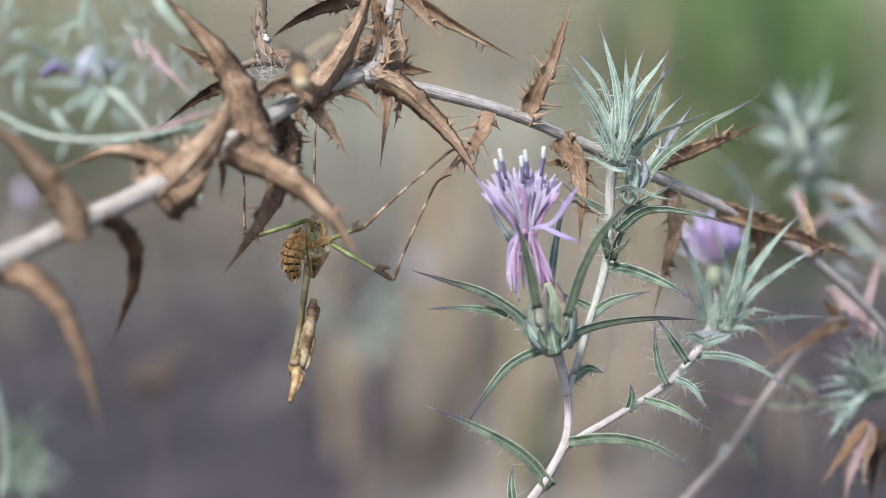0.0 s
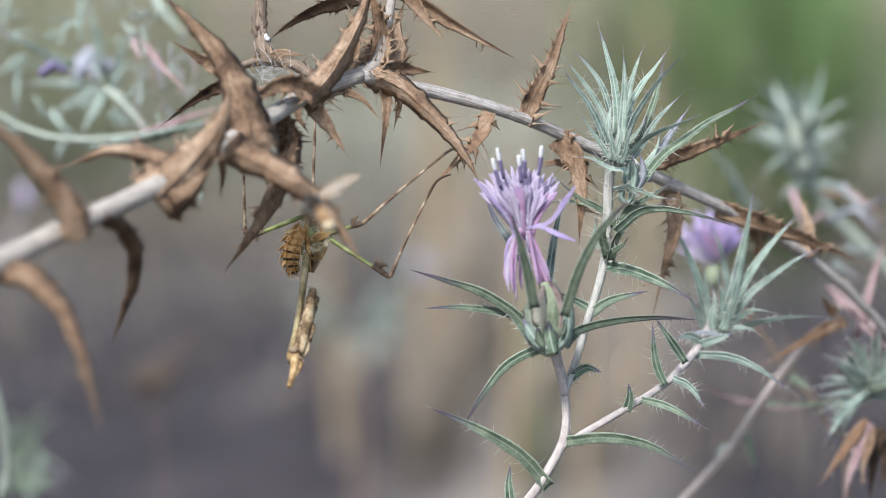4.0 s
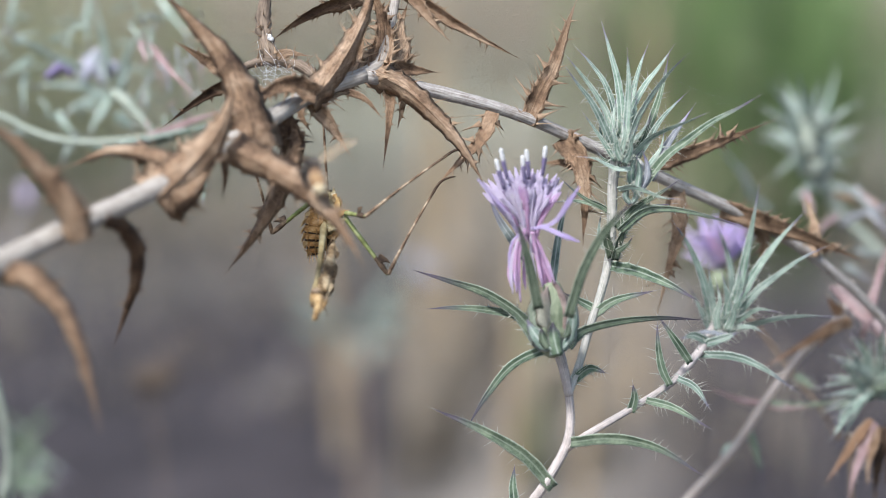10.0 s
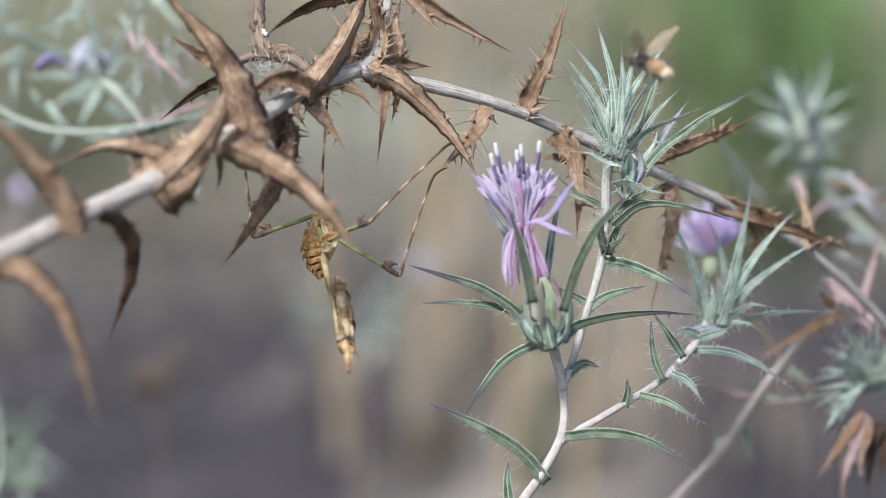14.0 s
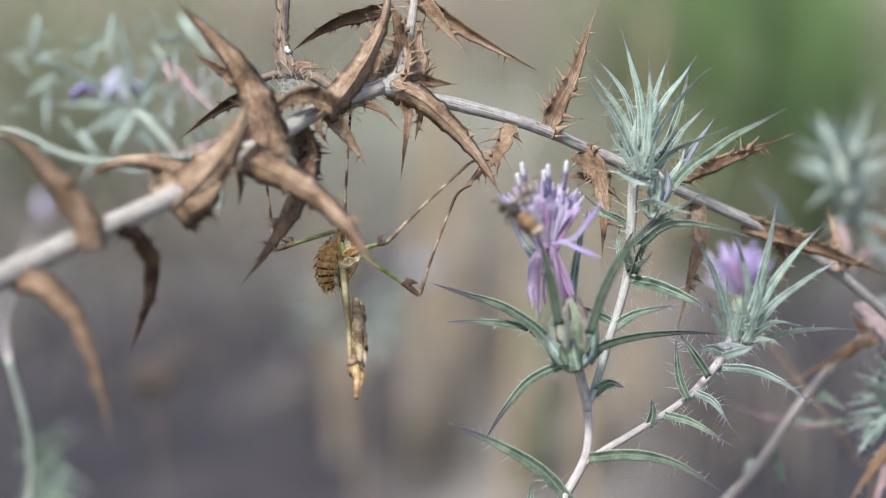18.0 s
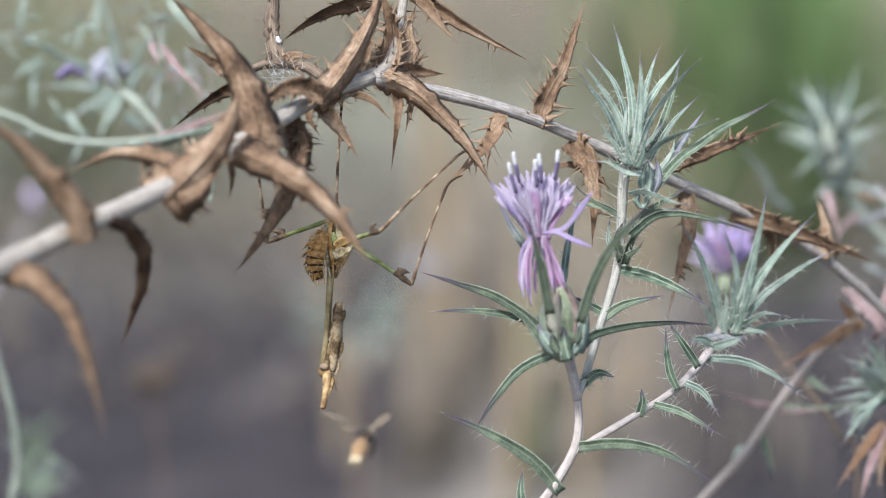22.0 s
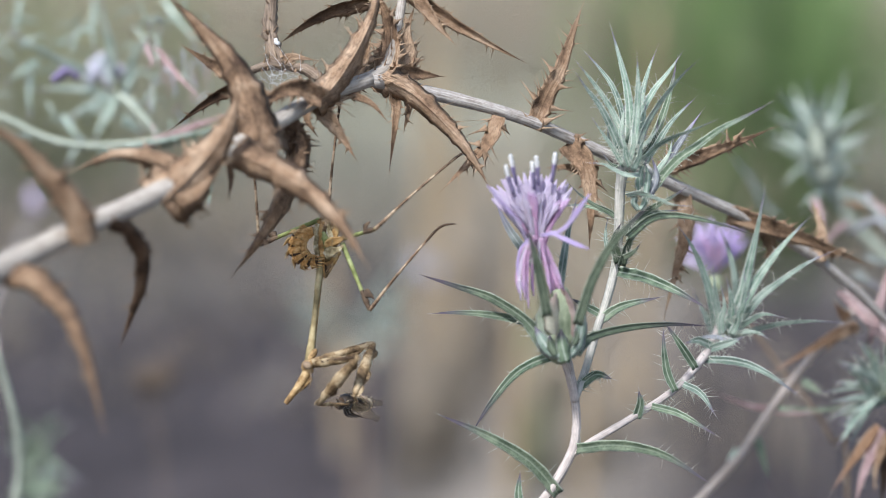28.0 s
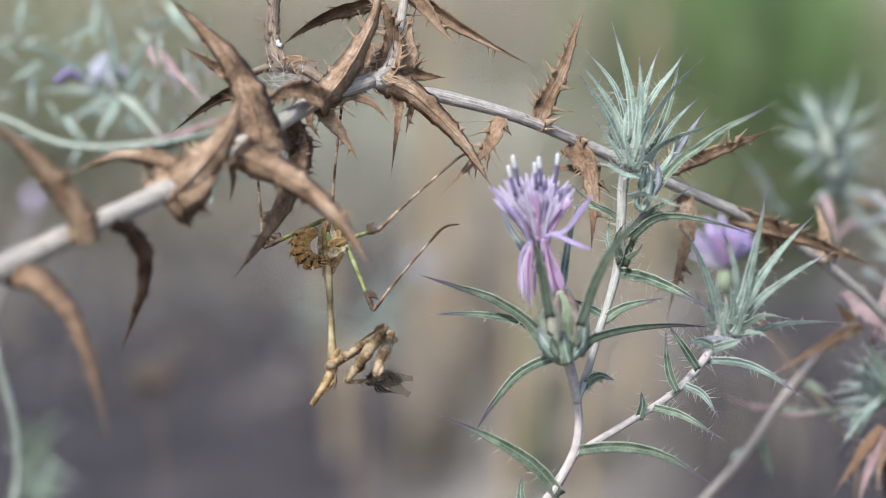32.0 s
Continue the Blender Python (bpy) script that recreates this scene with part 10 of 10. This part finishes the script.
    fly(11.6, -33.9, -44.3, 332.3, 20, 24)
    fly(11.8, -24.2, -40.4, 331.2, 0, 24)
    fly(12, -12.0, -36.2, 332.3, 60, 65)
    fly(12.2, -3.5, -33.4, 338.2, 120, 24)
    fly(12.4, -2.1, -32.3, 345.4, 170, 24)
    fly(12.6, -8.8, -37.7, 350.0, 180, 24)
    fly(12.8, -21.2, -46.6, 358.4, 140, 24)
    fly(13, -30.8, -51.5, 366.3, 95, 30)
    fly(13.2, -29.2, -51.3, 367.6, 80, 24)
    fly(13.4, -15.4, -45.4, 366.5, 20, 24)
    fly(13.6, 8.7, -35.1, 367.9, 0, 24)
    fly(13.8, 30.6, -20.7, 369.9, 72, 24)
    fly(14, 47.8, -37.6, 378.2, 140, 5)
    fly(14.2, 45.2, -33.4, 379.3, 170, 5)
    fly(14.4, 32.4, -13.7, 375.9, 180, 24)
    fly(14.5, 22.1, -27.9, 375.9, 180, 24)
    fly(15.5, 10.0, -33.5, 378.6, 180, 24)
    fly(16.5, 26.3, -29.1, 381.6, 160, 24)
    fly(16.8, 22.0, -30.4, 372.7, 180, 24)
    fly(17, 15.7, -35.4, 365.7, 180, 24)
    fly(17.2, 17.5, -40.8, 356.7, 140, 24)
    fly(17.4, 21.8, -39.2, 353.9, 90, 24)
    fly(17.6, 29.3, -37.6, 351.1, 120, 24)
    fly(17.8, 27.7, -37.6, 351.1, 180, 24)
    fly(18, 17.9, -36.7, 343.0, 180, 24)
    fly(18.2, 1.8, -33.1, 339.7, 180, 24)
    fly(18.4, -7.8, -31.6, 336.4, 170, 24)
    fly(18.6, -8.4, -32.0, 333.7, 140, 24)
    fly(18.8, -1.8, -34.2, 332.4, 180, 24)
    fly(19, 1.5, -36.6, 329.9, 180, 24)
    fly(19.2, -2.4, -37.3, 324.7, 180, 24)
    fly(19.4, -17.3, -37.9, 321.0, 180, 24)
    fly(19.6, -27.9, -39.9, 321.4, 140, 24)
    fly(19.8, -25.8, -39.6, 323.0, 80, 24)
    fly(20, -13.8, -39.5, 324.1, 72, 24)
    fly(20.2, 1.4, -39.2, 325.6, 120, 24)
    fly(20.4, 17.2, -41.1, 326.3, 180, 24)
    fly(20.6, 21.9, -41.9, 321.2, 180, 24)
    fly(20.8, 10.7, -43.4, 311.2, 160, 24)
    fly(21, -7.1, -47.6, 296.2, 95, 72)
    fly(21.2, -19.7, -50.6, 289.6, 90, 72)
    fly(21.4, -27.1, -51.2, 285.4, 90, 72)
    fly(21.6, -30.2, -51.5, 283.4, 90, 24)
    fly(21.8, -27.6, -50.9, 287.0, 72, 24)
    fly(22, -18.7, -48.2, 291.7, 72, 24)
    fly(22.2, -5.6, -44.7, 301.8, 110, 24)
    fly(22.4, 1.4, -40.8, 314.5, 160, 24)
    fly(22.6, -0.3, -37.8, 321.6, 180, 24)
    fly(22.8, -7.3, -37.0, 327.3, 180, 24)
    fly(23, -15.6, -28.1, 331.2, 95, 24)
    fly(23.2, -17.0, -27.9, 332.6, 90, 24)
    fly(23.4, -12.3, -22.0, 331.2, 90, 24)
    fly(23.6, -3.6, -16.3, 329.3, 130, 24)
    fly(23.8, 1.9, -12.2, 329.8, 170, 24)
    fly(24, 1.5, -10.0, 330.6, 180, 24)
    fly(24.2, 1.9, -10.4, 341.9, 200, 72)
    fly(24.4, -1.6, -14.5, 341.4, 200, 50)
    fly(24.6, -4.3, -29.0, 325.4, 200, 10, 60)
    fly(24.8, -5.7, -26.2, 319.1, 215, 0, 60)
    fly(25, -0.8, -26.9, 319.5, 225, -5, 60)
    fly(25.5, -2.2, -26.1, 316.6, 238, -5, 60)
    fly(27.5, -10.9, -19.7, 314.3, 238, 2, 60)
    fly(28, -22.6, -9.8, 293.2, 238, 5, 60)
    fly(28.5, -19.9, -14.5, 298.4, 238, 5, 60)
    fly(29, -17.8, -14.7, 300.6, 238, 2, 60)
    fly(30, -16.5, -12.9, 297.0, 238, 5, 60)
    fly(31, -19.1, -13.2, 301.8, 238, 5, 60)
    fly(32, -15.0, -10.6, 299.5, 236, 2, 60)
    # the bee
    walk(bee, [(t, pose(*(p * MM), roll, -pitch, yaw)) for t, p, yaw, pitch, roll in FLIGHT])
    for s, w in WINGS:
        at = Matrix.Translation(w.location)
        beat = [(max(k - 0.5, 0) / 30, Matrix.Rotation(radians((41 if k % 2 else -41) * s), 4, "X")) for k in range(0, 730)]
        # held by the mantis, the wings trail behind the body, spread apart
        span = Vector((-3.4, s * 9.2, 0.2)).normalized()
        trail = Vector((0.99, -0.05, -0.02)) if s < 0 else Vector((0.84, -0.05, -0.52))
        body = pose(0, 0, 0, 60, -3, 238).to_3x3().inverted()
        turned = (body @ trail).normalized()
        rest = Matrix((span, Vector((0, 0, 1)).cross(span).normalized(), span.cross(Vector((0, 0, 1)).cross(span)).normalized())).transposed()
        flat = body @ Vector((0, -1, 0))
        goal = Matrix((turned, flat.cross(turned).normalized(), turned.cross(flat.cross(turned)).normalized())).transposed()
        start, held = beat[-1][1].to_quaternion(), (goal @ rest.inverted()).to_quaternion()
        fold_back = [(24.45, start.slerp(held, 0.34)), (24.65, start.slerp(held, 0.67)), (24.85, held), (32.0, held)]
        walk(w, [(t, at @ m) for t, m in beat] + [(t, at @ q.to_matrix().to_4x4()) for t, q in fold_back])
    # the mantis
    times = sorted({round(k * 0.2, 2) for k in range(161)} | {r[0] for r in STANCE})
    rows = {}

    def put(ob, t, m):
        rows.setdefault(ob, []).append((t, m))

    for t in times:
        hub, end, tip = between(STANCE, t)
        prey = between(FLIGHT, t)[0]
        put(mantis, t, Matrix.Translation(hub * MM))
        p = (end - hub).normalized()
        end = hub + p * LEN["neck"]
        side = p.cross(Vector((0, 1, 0.1))).normalized()
        if side.x < 0:
            side = -side
        put(neck, t, aim(hub * 0, end - hub, side))
        # the abdomen bends from segment to segment
        first, last, root = between(CURL, t)
        at = Vector((root, -2.2, 2.6))
        for k, seg in enumerate(TAIL):
            w = radians(first + (last - first) * k / (len(TAIL) - 1))
            way = Vector((math.sin(w), -0.12, -math.cos(w))).normalized()
            put(seg, t, aim(at, at + way, (0, -1, 0)))
            at = at + way * SEGMENT
        hd = end - hub
        put(head, t, aim(hd - p * 1.5, hd - p * 1.5 + (tip - end), side))
        grip = min(max((t - 23.7) / 0.3, 0.0), 1.0)
        goals = between(REACH, t)
        for s, c, f, b in FORE:
            dep = p.cross(side) * s
            sh = end - p * 1.5 + dep * 1.0 + side * 0.6
            e0 = sh - p * LEN["coxa"] * 0.97 + side * 2.1 + dep * 1.0 + Vector((0, -1.2, 0))
            k0 = e0 + p * LEN["femur"] * 0.98 - side * 0.6
            e1 = e0.lerp(goals[0 if s < 0 else 2], grip)
            e1 = sh + (e1 - sh).normalized() * LEN["coxa"]
            k1 = k0.lerp(goals[1 if s < 0 else 3], grip)
            k1 = e1 + (k1 - e1).normalized() * LEN["femur"]
            t0 = k0 - p * LEN["tibia"] + side * 1.2
            t1 = t0.lerp(prey + Vector((2, 0, -1)) - dep * 2, grip)
            put(c, t, aim(sh - hub, e1 - hub, side))
            put(f, t, aim(e1 - hub, k1 - hub, side))
            put(b, t, aim(k1 - hub, t1 - hub, side))
        q = between(sway, t)
        for n, (start, foot, hint, a, b, la, lb) in enumerate(LEGS):
            hold = foot + q[0] + (foot - HUB).cross(q[1]) * -1
            if n == 1:
                hold = hold + Vector((3.4, 0, 0)) * min(max((t - 9.5) / 3.0, 0.0), 1.0)
            if n == 3 and t > 25.6:
                hold = hold.lerp(hub + Vector((28.2, -6.0, 3.8)), min((t - 25.6) / 1.6, 1.0))
            st = start - HUB + hub
            kn, ft = elbow(st, hold, la, lb, hint)
            put(a, t, aim(st - hub, kn - hub, (0, 0.2, 1)))
            put(b, t, aim(kn - hub, ft - hub, (0, 0.2, 1)))
    for ob, r in rows.items():
        walk(ob, r)


motions()
